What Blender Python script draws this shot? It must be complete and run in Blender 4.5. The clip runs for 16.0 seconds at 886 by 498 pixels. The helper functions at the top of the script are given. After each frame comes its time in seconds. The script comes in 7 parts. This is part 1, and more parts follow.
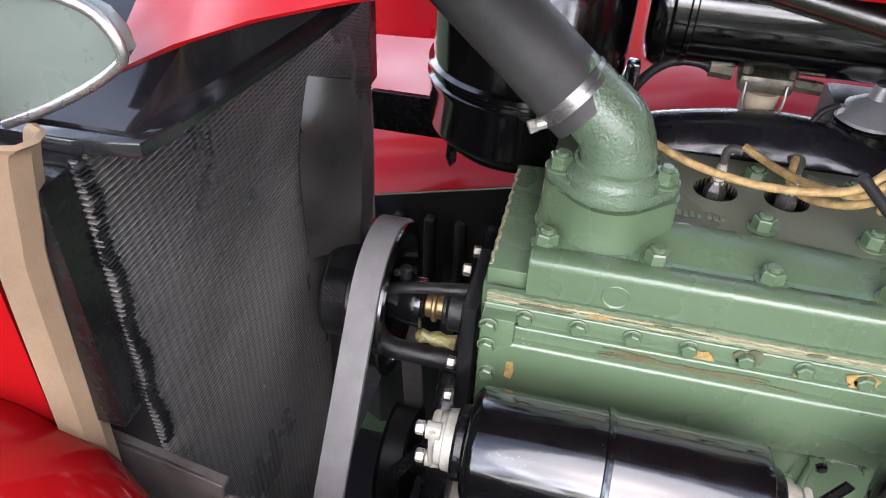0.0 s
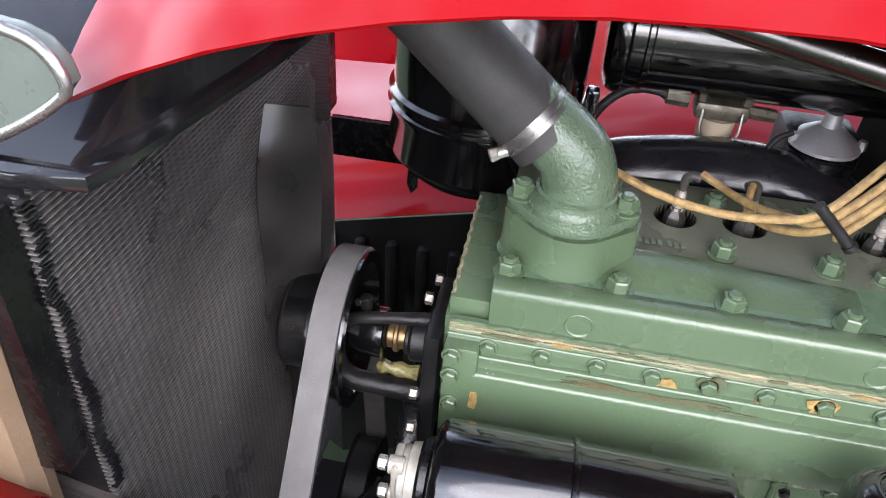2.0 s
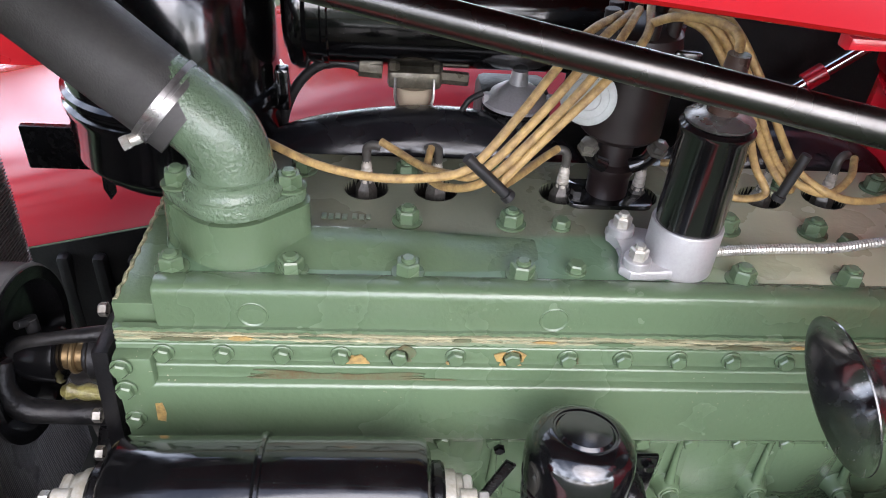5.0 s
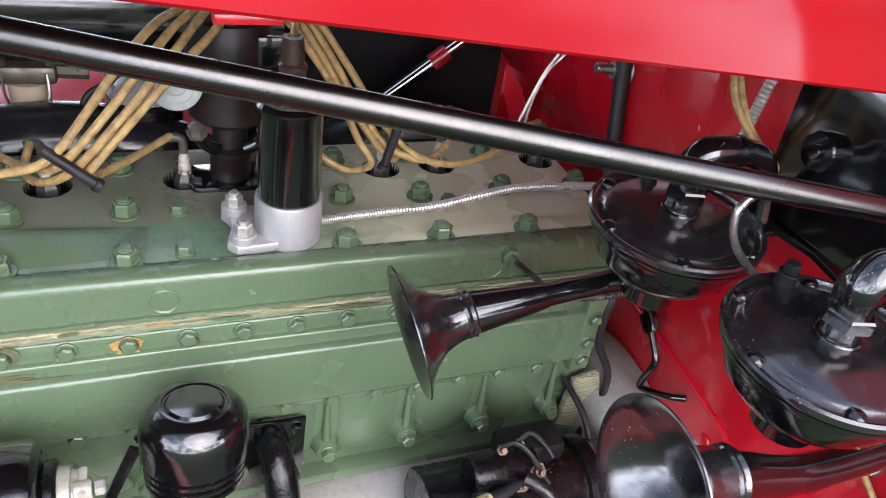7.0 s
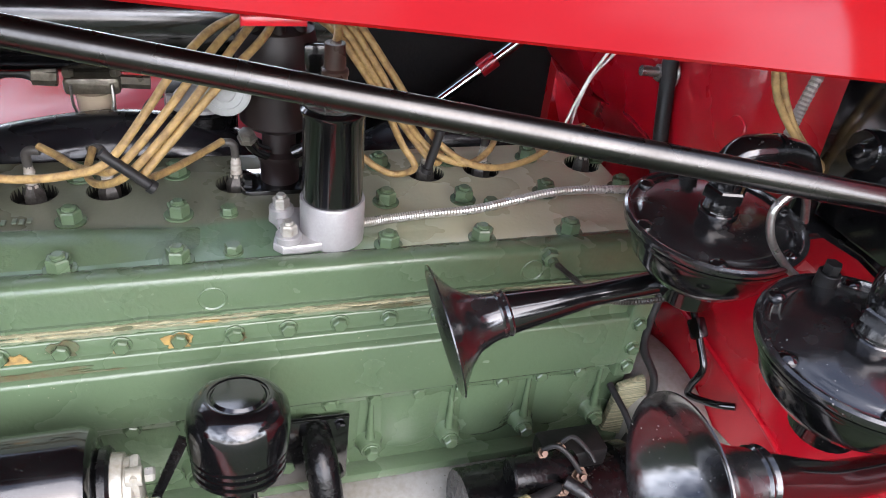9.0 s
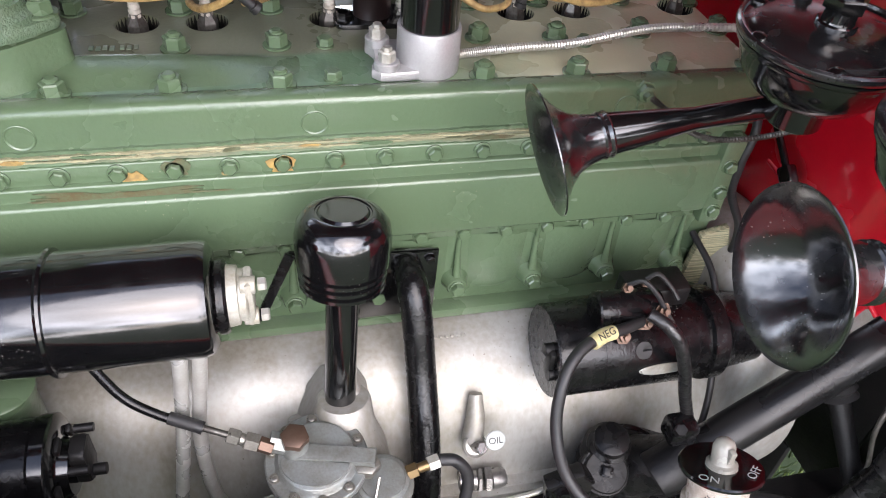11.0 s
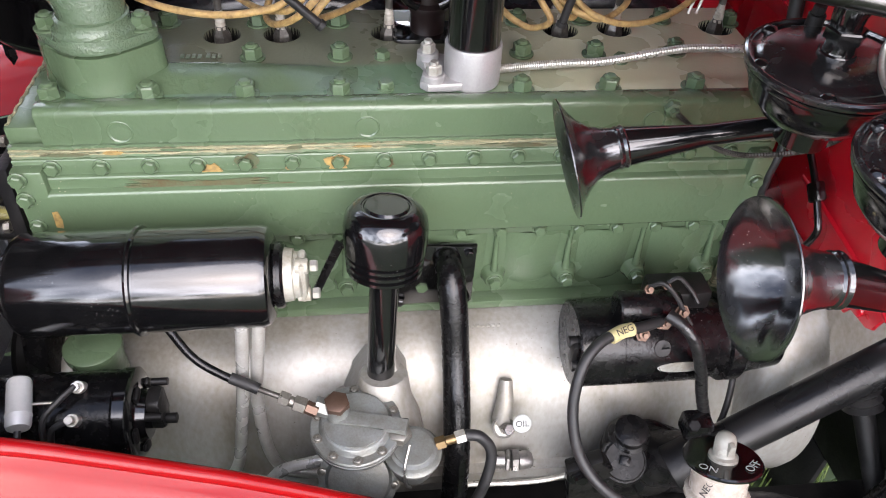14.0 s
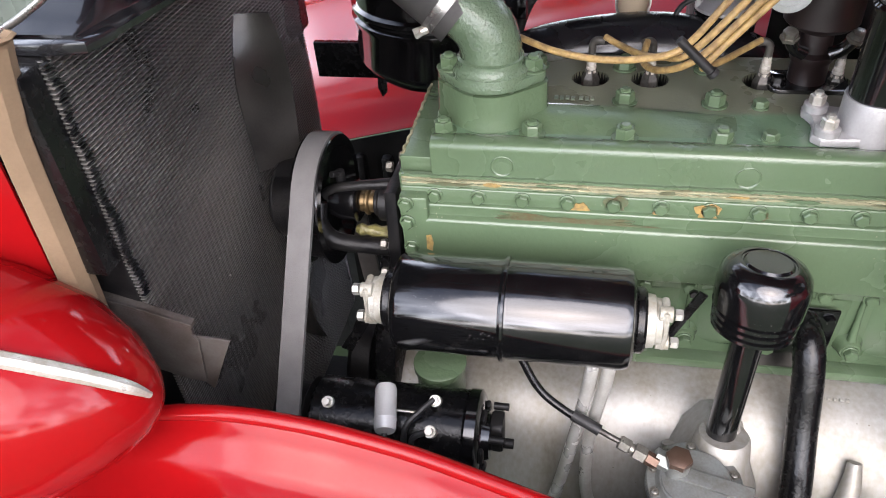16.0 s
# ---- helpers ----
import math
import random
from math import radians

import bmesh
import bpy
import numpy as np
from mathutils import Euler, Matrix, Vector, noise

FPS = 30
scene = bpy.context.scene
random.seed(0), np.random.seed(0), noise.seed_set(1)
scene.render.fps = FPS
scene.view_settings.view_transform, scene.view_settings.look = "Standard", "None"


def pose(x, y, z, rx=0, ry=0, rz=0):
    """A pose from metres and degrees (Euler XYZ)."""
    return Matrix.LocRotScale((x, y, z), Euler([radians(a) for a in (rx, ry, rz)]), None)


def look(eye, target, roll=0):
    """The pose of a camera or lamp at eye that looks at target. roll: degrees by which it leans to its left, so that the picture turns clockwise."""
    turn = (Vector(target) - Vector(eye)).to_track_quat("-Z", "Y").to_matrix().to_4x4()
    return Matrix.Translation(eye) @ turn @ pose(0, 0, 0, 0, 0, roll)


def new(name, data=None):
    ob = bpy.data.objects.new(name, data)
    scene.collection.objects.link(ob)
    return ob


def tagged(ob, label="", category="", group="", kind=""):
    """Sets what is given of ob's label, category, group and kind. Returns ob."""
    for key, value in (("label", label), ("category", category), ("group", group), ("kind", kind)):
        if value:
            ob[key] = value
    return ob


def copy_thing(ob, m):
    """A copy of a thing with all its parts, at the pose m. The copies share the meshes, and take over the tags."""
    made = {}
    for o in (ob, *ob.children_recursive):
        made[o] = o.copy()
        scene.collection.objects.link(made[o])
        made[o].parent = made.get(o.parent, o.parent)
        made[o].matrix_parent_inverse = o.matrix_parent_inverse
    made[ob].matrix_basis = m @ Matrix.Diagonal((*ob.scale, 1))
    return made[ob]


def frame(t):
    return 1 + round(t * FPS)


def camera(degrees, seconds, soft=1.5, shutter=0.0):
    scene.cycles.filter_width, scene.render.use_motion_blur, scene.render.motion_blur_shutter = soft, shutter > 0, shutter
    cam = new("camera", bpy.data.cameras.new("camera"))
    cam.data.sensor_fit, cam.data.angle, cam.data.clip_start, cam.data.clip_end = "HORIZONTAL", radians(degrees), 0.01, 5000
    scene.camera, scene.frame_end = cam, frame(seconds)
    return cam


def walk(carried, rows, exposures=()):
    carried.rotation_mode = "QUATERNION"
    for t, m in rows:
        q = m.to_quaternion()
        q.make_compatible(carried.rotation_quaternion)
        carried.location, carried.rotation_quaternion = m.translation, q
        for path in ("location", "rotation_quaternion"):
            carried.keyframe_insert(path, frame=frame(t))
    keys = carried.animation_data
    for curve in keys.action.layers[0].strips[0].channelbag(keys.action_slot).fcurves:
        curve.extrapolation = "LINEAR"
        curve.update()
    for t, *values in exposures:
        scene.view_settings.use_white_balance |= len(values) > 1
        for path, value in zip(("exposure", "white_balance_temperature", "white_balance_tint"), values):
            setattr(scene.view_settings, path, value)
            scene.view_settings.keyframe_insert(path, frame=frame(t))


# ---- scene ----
cam = camera(61.8, 16.0, soft=1.0)
PATH = [
    (0, (0.07, -0.523, 1.334), (-0.256, 1.009, 0.091), 2.4),
    (0.5, (0.081, -0.51, 1.324), (-0.18, 1.027, 0.07), 2.9),
    (1, (0.071, -0.51, 1.343), (-0.179, 1.059, 0.127), 3.9),
    (1.5, (0.064, -0.512, 1.334), (-0.176, 1.079, 0.145), 4.5),
    (2, (0.068, -0.511, 1.334), (-0.168, 1.076, 0.141), 4.1),
    (2.5, (0.066, -0.503, 1.338), (-0.16, 1.077, 0.133), 3.9),
    (3, (0.071, -0.5, 1.333), (-0.132, 1.075, 0.117), 3.6),
    (3.2, (0.076, -0.5, 1.328), (-0.116, 1.079, 0.116), 3.4),
    (5.3, (0.267, -0.479, 1.308), (0.51, 1.132, 0.148), 5.4),
    (5.5, (0.29, -0.479, 1.313), (0.599, 1.123, 0.155), 6.1),
    (6, (0.336, -0.488, 1.317), (0.808, 1.085, 0.177), 7.9),
    (6.5, (0.358, -0.516, 1.326), (0.977, 1.015, 0.198), 9.8),
    (7, (0.376, -0.551, 1.331), (1.094, 0.944, 0.213), 9.8),
    (7.5, (0.393, -0.592, 1.367), (1.149, 0.9, 0.27), 8.9),
    (8, (0.379, -0.591, 1.373), (1.084, 0.899, 0.24), 7.7),
    (8.5, (0.376, -0.586, 1.382), (0.979, 0.941, 0.241), 5.3),
    (9, (0.394, -0.571, 1.331), (0.953, 0.994, 0.218), 6.8),
    (9.5, (0.415, -0.549, 1.321), (0.91, 1.016, 0.179), 6.2),
    (10, (0.344, -0.563, 1.28), (0.772, 0.962, 0.058), 5.3),
    (10.2, (0.314, -0.573, 1.277), (0.755, 0.922, 0.023), 5.2),
    (12.3, (0.405, -0.65, 1.282), (0.734, 0.757, -0.101), 4.4),
    (12.5, (0.406, -0.65, 1.289), (0.727, 0.751, -0.103), 4.2),
    (13, (0.402, -0.663, 1.302), (0.706, 0.747, -0.083), 4.0),
    (13.5, (0.396, -0.675, 1.315), (0.668, 0.764, -0.047), 3.6),
    (14, (0.372, -0.687, 1.33), (0.577, 0.785, -0.008), 3.1),
    (14.5, (0.329, -0.7, 1.335), (0.407, 0.804, 0.019), 2.2),
    (15, (0.286, -0.723, 1.367), (0.194, 0.802, 0.077), 0.2),
    (15.5, (0.249, -0.722, 1.369), (-0.003, 0.812, 0.111), -2.6),
    (16, (0.211, -0.688, 1.34), (-0.153, 0.82, 0.077), -4.7),
]
# the clip's camera holds its picture a little brighter and bluer at the radiator
walk(cam, [(t, look(eye, target, roll)) for t, eye, target, roll in PATH],
     [(0, 1.62, 6200, 18), (3.2, 1.60, 6200, 18), (5.5, 1.50, 6200, 18), (9.5, 1.52, 6300, 18), (12.5, 1.54, 6450, 18), (16, 1.50, 6450, 18)])

# ---- light ----
world = bpy.data.worlds.new("world")
scene.world = world
world.use_nodes = True
_nt = world.node_tree
_bg = _nt.nodes["Background"]
_sky = _nt.nodes.new("ShaderNodeTexSky")
_sky.sky_type = "NISHITA"
_sky.sun_disc = False
_sky.sun_elevation = radians(39)
_sky.sun_rotation = radians(170)
_sky.air_density, _sky.dust_density, _sky.ozone_density = 1.0, 2.0, 1.0
_nt.links.new(_sky.outputs[0], _bg.inputs[0])
_bg.inputs[1].default_value = 0.10
_veil = _nt.nodes.new("ShaderNodeBackground")   # white summer haze, thickest towards the horizon
_veil.inputs[0].default_value = (0.88, 0.94, 1.0, 1)
_dir = _nt.nodes.new("ShaderNodeTexCoord")
_up = _nt.nodes.new("ShaderNodeSeparateXYZ")
_haze = _nt.nodes.new("ShaderNodeMapRange")
_haze.interpolation_type = "SMOOTHSTEP"
_haze.inputs["From Min"].default_value, _haze.inputs["From Max"].default_value = 0.0, 0.85
_haze.inputs["To Min"].default_value, _haze.inputs["To Max"].default_value = 2.2, 0.24
_nt.links.new(_dir.outputs["Generated"], _up.inputs[0])
_nt.links.new(_up.outputs["Z"], _haze.inputs[0])
_cloud = _nt.nodes.new("ShaderNodeTexNoise")   # broken cloud in the haze
_cloud.inputs["Scale"].default_value, _cloud.inputs["Detail"].default_value = 5.0, 6.0
_nt.links.new(_dir.outputs["Generated"], _cloud.inputs["Vector"])
_patch = _nt.nodes.new("ShaderNodeMapRange")
_patch.interpolation_type = "SMOOTHSTEP"
_patch.inputs["From Min"].default_value, _patch.inputs["From Max"].default_value = 0.40, 0.62
_patch.inputs["To Min"].default_value, _patch.inputs["To Max"].default_value = 0.35, 1.75
_nt.links.new(_cloud.outputs[0], _patch.inputs[0])
_cover = _nt.nodes.new("ShaderNodeMath")
_cover.operation = "MULTIPLY"
_nt.links.new(_haze.outputs[0], _cover.inputs[0])
_nt.links.new(_patch.outputs[0], _cover.inputs[1])
_nt.links.new(_cover.outputs[0], _veil.inputs[1])
_sum = _nt.nodes.new("ShaderNodeAddShader")
_nt.links.new(_bg.outputs[0], _sum.inputs[0])
_nt.links.new(_veil.outputs[0], _sum.inputs[1])
_nt.links.new(_sum.outputs[0], _nt.nodes["World Output"].inputs[0])
sun_data = bpy.data.lights.new("sun", "SUN")
sun_data.energy, sun_data.angle, sun_data.color = 1.6, radians(62), (1.0, 0.985, 0.965)
sun = new("sun", sun_data)
sun.matrix_world = look((0.46, -2.6, 2.95), (0.0, 0.0, 0.8))


# ---- materials ----
def material(name, color, rough=0.5, metal=0.0, coat=0.0, second=None, scale=30.0, amount=0.5, fine=400.0,
             bump=0.0, bump_scale=300.0, rough_var=0.12, spec=0.5, stretch=(1, 1, 1)):
    """Base colour mixed with a second one by noise at two scales, roughness variation and fine relief."""
    m = bpy.data.materials.new(name)
    m.use_nodes = True
    nt = m.node_tree
    b = nt.nodes["Principled BSDF"]
    b.inputs["Metallic"].default_value = metal
    b.inputs["Coat Weight"].default_value = coat
    b.inputs["Coat Roughness"].default_value = 0.04
    b.inputs["Specular IOR Level"].default_value = spec
    tc = nt.nodes.new("ShaderNodeTexCoord")
    mp = nt.nodes.new("ShaderNodeMapping")
    mp.inputs["Scale"].default_value = stretch
    nt.links.new(tc.outputs["Object"], mp.inputs[0])

    def noise_node(s, detail=4.0):
        n = nt.nodes.new("ShaderNodeTexNoise")
        n.inputs["Scale"].default_value = s
        n.inputs["Detail"].default_value = detail
        nt.links.new(mp.outputs[0], n.inputs["Vector"])
        return n

    big, small = noise_node(scale), noise_node(fine, 2.0)
    mix = nt.nodes.new("ShaderNodeMath")
    mix.operation = "MULTIPLY_ADD"
    nt.links.new(small.outputs[0], mix.inputs[0])
    mix.inputs[1].default_value = 0.35
    nt.links.new(big.outputs[0], mix.inputs[2])
    ramp = nt.nodes.new("ShaderNodeMapRange")
    ramp.inputs["From Min"].default_value, ramp.inputs["From Max"].default_value = 0.5, 0.85
    ramp.inputs["To Min"].default_value, ramp.inputs["To Max"].default_value = 0.0, amount
    nt.links.new(mix.outputs[0], ramp.inputs[0])
    cm = nt.nodes.new("ShaderNodeMix")
    cm.data_type = "RGBA"
    cm.inputs[6].default_value = (*color, 1)
    cm.inputs[7].default_value = (*(second or [c * 0.7 for c in color]), 1)
    nt.links.new(ramp.outputs[0], cm.inputs[0])
    nt.links.new(cm.outputs[2], b.inputs["Base Color"])
    rr = nt.nodes.new("ShaderNodeMapRange")
    rr.inputs["From Min"].default_value, rr.inputs["From Max"].default_value = 0.3, 0.75
    rr.inputs["To Min"].default_value = max(0.02, rough - rough_var)
    rr.inputs["To Max"].default_value = min(1.0, rough + rough_var)
    nt.links.new(big.outputs[0], rr.inputs[0])
    nt.links.new(rr.outputs[0], b.inputs["Roughness"])
    if bump:
        bn = noise_node(bump_scale, 3.0)
        bp = nt.nodes.new("ShaderNodeBump")
        bp.inputs["Strength"].default_value = bump
        bp.inputs["Distance"].default_value = 0.002
        nt.links.new(bn.outputs[0], bp.inputs["Height"])
        nt.links.new(bp.outputs[0], b.inputs["Normal"])
    return m


GREEN = material("green_enamel", (0.073, 0.110, 0.061), 0.27, coat=0.22, second=(0.064, 0.097, 0.048), scale=9, amount=0.18, rough_var=0.05, bump=0.3, bump_scale=170)
GREEN.node_tree.nodes["Principled BSDF"].inputs["Coat Roughness"].default_value = 0.22
GREEN_OLD = material("worn_green_enamel", (0.105, 0.16, 0.095), 0.42, coat=0.1, second=(0.15, 0.135, 0.09), scale=16, amount=0.75, bump=0.3, bump_scale=110)
IRON_TOP = material("oily_half_bare_deck", (0.085, 0.135, 0.085), 0.36, metal=0.1, second=(0.15, 0.15, 0.115), scale=10, amount=0.9, bump=0.16, bump_scale=200)
ALU = material("cast_aluminium", (0.33, 0.325, 0.305), 0.48, metal=0.45, second=(0.17, 0.145, 0.10), scale=9, amount=0.75, fine=160, rough_var=0.06, stretch=(1, 1, 0.45), bump=0.13, bump_scale=90)
ALU_CLEAN = material("machined_aluminium", (0.40, 0.395, 0.395), 0.40, metal=0.5, second=(0.30, 0.29, 0.285), scale=30, amount=0.6, bump=0.2, bump_scale=300)
PUMP_METAL = material("grey_die_cast_metal", (0.195, 0.208, 0.20), 0.42, metal=0.45, second=(0.12, 0.115, 0.095), scale=40, amount=0.8, bump=0.2, bump_scale=300)
BLACK = material("gloss_black_enamel", (0.0022, 0.0022, 0.0025), 0.16, coat=0.7, second=(0.006, 0.0058, 0.0056), scale=60, amount=0.3, fine=900, rough_var=0.07, bump=0.05, bump_scale=90)
BLACK.node_tree.nodes["Principled BSDF"].inputs["Coat Roughness"].default_value = 0.10
SATIN = material("satin_black_paint", (0.0030, 0.0030, 0.0034), 0.25, second=(0.0065, 0.006, 0.0058), scale=120, amount=0.4, bump=0.15, bump_scale=250, spec=0.32)
DARK = material("sooty_black_iron", (0.0035, 0.0035, 0.004), 0.5, second=(0.011, 0.010, 0.009), scale=40, amount=0.6, bump=0.25, bump_scale=200, spec=0.3)
MANIFOLD = material("black_coated_iron", (0.009, 0.0095, 0.012), 0.24, second=(0.016, 0.0162, 0.018), scale=20, amount=0.4, bump=0.05, bump_scale=200)
RED = material("red_car_paint", (0.205, 0.0036, 0.0042), 0.5, coat=1.0, second=(0.175, 0.0028, 0.0036), scale=4, amount=0.35, rough_var=0.05, bump=0.10, bump_scale=70, spec=0.0)
RED.node_tree.nodes["Principled BSDF"].inputs["Coat Roughness"].default_value = 0.10
RED.node_tree.nodes["Principled BSDF"].inputs["Coat IOR"].default_value = 1.34
# the body red again, base colour raised in place of light missing inside
RED_BRIGHTENED = material("red_car_paint_brightened", (0.43, 0.0045, 0.013), 0.30, coat=0.7, second=(0.36, 0.004, 0.011), scale=7, amount=0.6, bump=0.06, bump_scale=60)
POLISHED = material("dark_polished_steel", (0.095, 0.093, 0.090), 0.28, metal=1.0, second=(0.05, 0.047, 0.043), scale=20, amount=0.6, rough_var=0.06)
CHROME = material("polished_chrome", (0.72, 0.72, 0.72), 0.13, metal=1.0, second=(0.55, 0.55, 0.55), scale=30, amount=0.4, rough_var=0.06)
STEEL = material("worn_bright_steel", (0.42, 0.41, 0.39), 0.32, metal=0.9, second=(0.16, 0.15, 0.13), scale=25, amount=0.8, bump=0.08, bump_scale=400)
ZINC = material("zinc_plated_steel", (0.50, 0.495, 0.465), 0.36, metal=0.65, second=(0.32, 0.29, 0.23), scale=60, amount=0.8)
GREEN_CAST = material("green_enamel_on_rough_casting", (0.080, 0.118, 0.072), 0.26, coat=0.3, second=(0.076, 0.112, 0.066), scale=20, amount=0.4, rough_var=0.06, bump=0.85, bump_scale=330)
STEEL_DULL = material("dull_nickel", (0.24, 0.23, 0.20), 0.35, metal=0.7, second=(0.13, 0.12, 0.10), scale=60, amount=0.8)
FILTER_METAL = material("oily_brown_casting", (0.15, 0.135, 0.10), 0.38, metal=0.5, second=(0.07, 0.062, 0.045), scale=60, amount=0.9, bump=0.2, bump_scale=250)
BROWN_CAP = material("red_brown_bakelite", (0.045, 0.024, 0.018), 0.30, second=(0.025, 0.014, 0.011), scale=30, amount=0.6)
HORN_FACE = material("worn_black_enamel", (0.0045, 0.0045, 0.005), 0.22, coat=0.9, second=(0.010, 0.0095, 0.010), scale=50, amount=0.6, bump=0.12, bump_scale=200, spec=0.7)
HORN_FACE.node_tree.nodes["Principled BSDF"].inputs["Coat Roughness"].default_value = 0.14
PLUG_STEEL = material("sooty_plug_steel", (0.10, 0.095, 0.085), 0.38, metal=0.6, second=(0.035, 0.03, 0.026), scale=90, amount=0.9)
HOSE_RUBBER = material("weathered_hose_rubber", (0.042, 0.040, 0.037), 0.62, second=(0.028, 0.027, 0.026), scale=30, amount=0.7, bump=0.2, bump_scale=500, spec=0.35)
CLAMP_STEEL = material("dull_clamp_steel", (0.27, 0.26, 0.25), 0.32, metal=0.8, second=(0.12, 0.115, 0.11), scale=60, amount=0.8)
RUBBER = material("black_rubber", (0.009, 0.009, 0.0095), 0.50, second=(0.019, 0.018, 0.0175), scale=40, amount=0.6, bump=0.12, bump_scale=400, spec=0.38)
BOOT = material("grey_brown_rubber", (0.055, 0.050, 0.044), 0.5, second=(0.03, 0.027, 0.024), scale=60, amount=0.7)
TAPE = material("wrinkled_black_tape", (0.007, 0.007, 0.0075), 0.36, second=(0.014, 0.0135, 0.013), scale=60, amount=0.6, bump=0.8, bump_scale=110, stretch=(1, 1, 1.6))
BELT = material("grey_fabric_belt", (0.115, 0.110, 0.107), 0.7, second=(0.085, 0.081, 0.078), scale=40, amount=0.6, bump=0.2, bump_scale=900)
BRASS = material("brass", (0.17, 0.115, 0.055), 0.38, metal=0.8, second=(0.10, 0.07, 0.035), scale=60, amount=0.7)
COPPER = material("aged_copper_hex", (0.085, 0.050, 0.034), 0.42, metal=0.6, second=(0.11, 0.07, 0.05), scale=60, amount=0.7)
CERAMIC = material("white_ceramic", (0.38, 0.355, 0.31), 0.32, second=(0.20, 0.165, 0.13), scale=70, amount=0.7, bump=0.05)
WHITE_CAST = material("white_painted_casting", (0.36, 0.35, 0.31), 0.38, metal=0.2, second=(0.21, 0.19, 0.14), scale=60, amount=0.8, bump=0.2)
BAKELITE = material("dark_brown_bakelite", (0.009, 0.0055, 0.0055), 0.40, second=(0.018, 0.011, 0.010), scale=30, amount=0.5)
LACING = material("tan_woven_hood_lacing", (0.165, 0.108, 0.060), 0.85, second=(0.12, 0.078, 0.043), scale=16, amount=0.9, bump=0.3, bump_scale=1600)
RUST = material("rusty_gasket_edge", (0.36, 0.325, 0.20), 0.62, second=(0.10, 0.115, 0.062), scale=110, amount=1.0, bump=0.9, bump_scale=260, stretch=(0.07, 1, 6))
GREASE = material("yellow_green_grease", (0.17, 0.155, 0.05), 0.4, second=(0.045, 0.036, 0.016), scale=60, amount=0.9, bump=0.6, bump_scale=260)
OCHRE = material("ochre_oil_residue", (0.34, 0.225, 0.07), 0.5, second=(0.17, 0.115, 0.045), scale=120, amount=0.9, bump=0.4)
BROWN = material("brown_oil_stain", (0.075, 0.055, 0.026), 0.4, second=(0.075, 0.10, 0.055), scale=50, amount=0.9)
TANK = material("smooth_black_tank_paint", (0.006, 0.006, 0.0075), 0.20, coat=0.4, second=(0.014, 0.0135, 0.014), scale=30, amount=0.6, bump=0.06, bump_scale=120, spec=0.6)
IRON_GREY = material("grimy_black_casting", (0.005, 0.005, 0.0055), 0.40, second=(0.016, 0.015, 0.014), scale=50, amount=0.7, bump=0.4, bump_scale=160, spec=0.2)
BOX_BLACK = material("oily_black_painted_casting", (0.0035, 0.0035, 0.004), 0.30, second=(0.012, 0.011, 0.010), scale=45, amount=0.7, bump=0.45, bump_scale=120, spec=0.22)
COLUMN = material("smooth_satin_black_tube", (0.006, 0.006, 0.0065), 0.30, second=(0.013, 0.0125, 0.012), scale=14, amount=0.6, bump=0.03, bump_scale=80, spec=0.30)
KNOB = material("clouded_clear_plastic", (0.19, 0.185, 0.16), 0.22, second=(0.14, 0.135, 0.115), scale=60, amount=0.6)
PIPE = material("dull_bright_pipe", (0.46, 0.455, 0.43), 0.33, metal=0.5, second=(0.30, 0.28, 0.24), scale=30, amount=0.7)
FAN_PAINT = material("worn_dark_grey_fan_paint", (0.013, 0.012, 0.0115), 0.38, metal=0.2, second=(0.032, 0.029, 0.026), scale=14, amount=0.7, bump=0.1, bump_scale=160)
GRASS = material("lawn_soil", (0.03, 0.05, 0.015), 0.9, second=(0.02, 0.035, 0.012), scale=6, amount=0.9, bump=0.5, bump_scale=80)
BLADE = material("grass_blades", (0.06, 0.11, 0.022), 0.6, second=(0.10, 0.12, 0.03), scale=30, amount=0.8)
TAG = material("pale_enamel_tag", (0.30, 0.315, 0.305), 0.4, second=(0.21, 0.22, 0.20), scale=120, amount=0.5)
LABEL = material("yellowed_paper_label", (0.44, 0.385, 0.20), 0.6, second=(0.31, 0.265, 0.12), scale=150, amount=0.6)
INK = material("black_ink", (0.015, 0.015, 0.015), 0.6)
SCREEN = material("brushed_bare_steel", (0.12, 0.105, 0.095), 0.45, metal=0.5, second=(0.06, 0.045, 0.036), scale=30, amount=0.9)


def cloth_wire():
    """Varnished yellow cloth braid with a darker tracer."""
    m = material("yellow_cloth_braid", (0.40, 0.265, 0.095), 0.5, second=(0.17, 0.10, 0.04), scale=110, amount=0.85, bump=0.35, bump_scale=1500)
    return m


WIRE = cloth_wire()


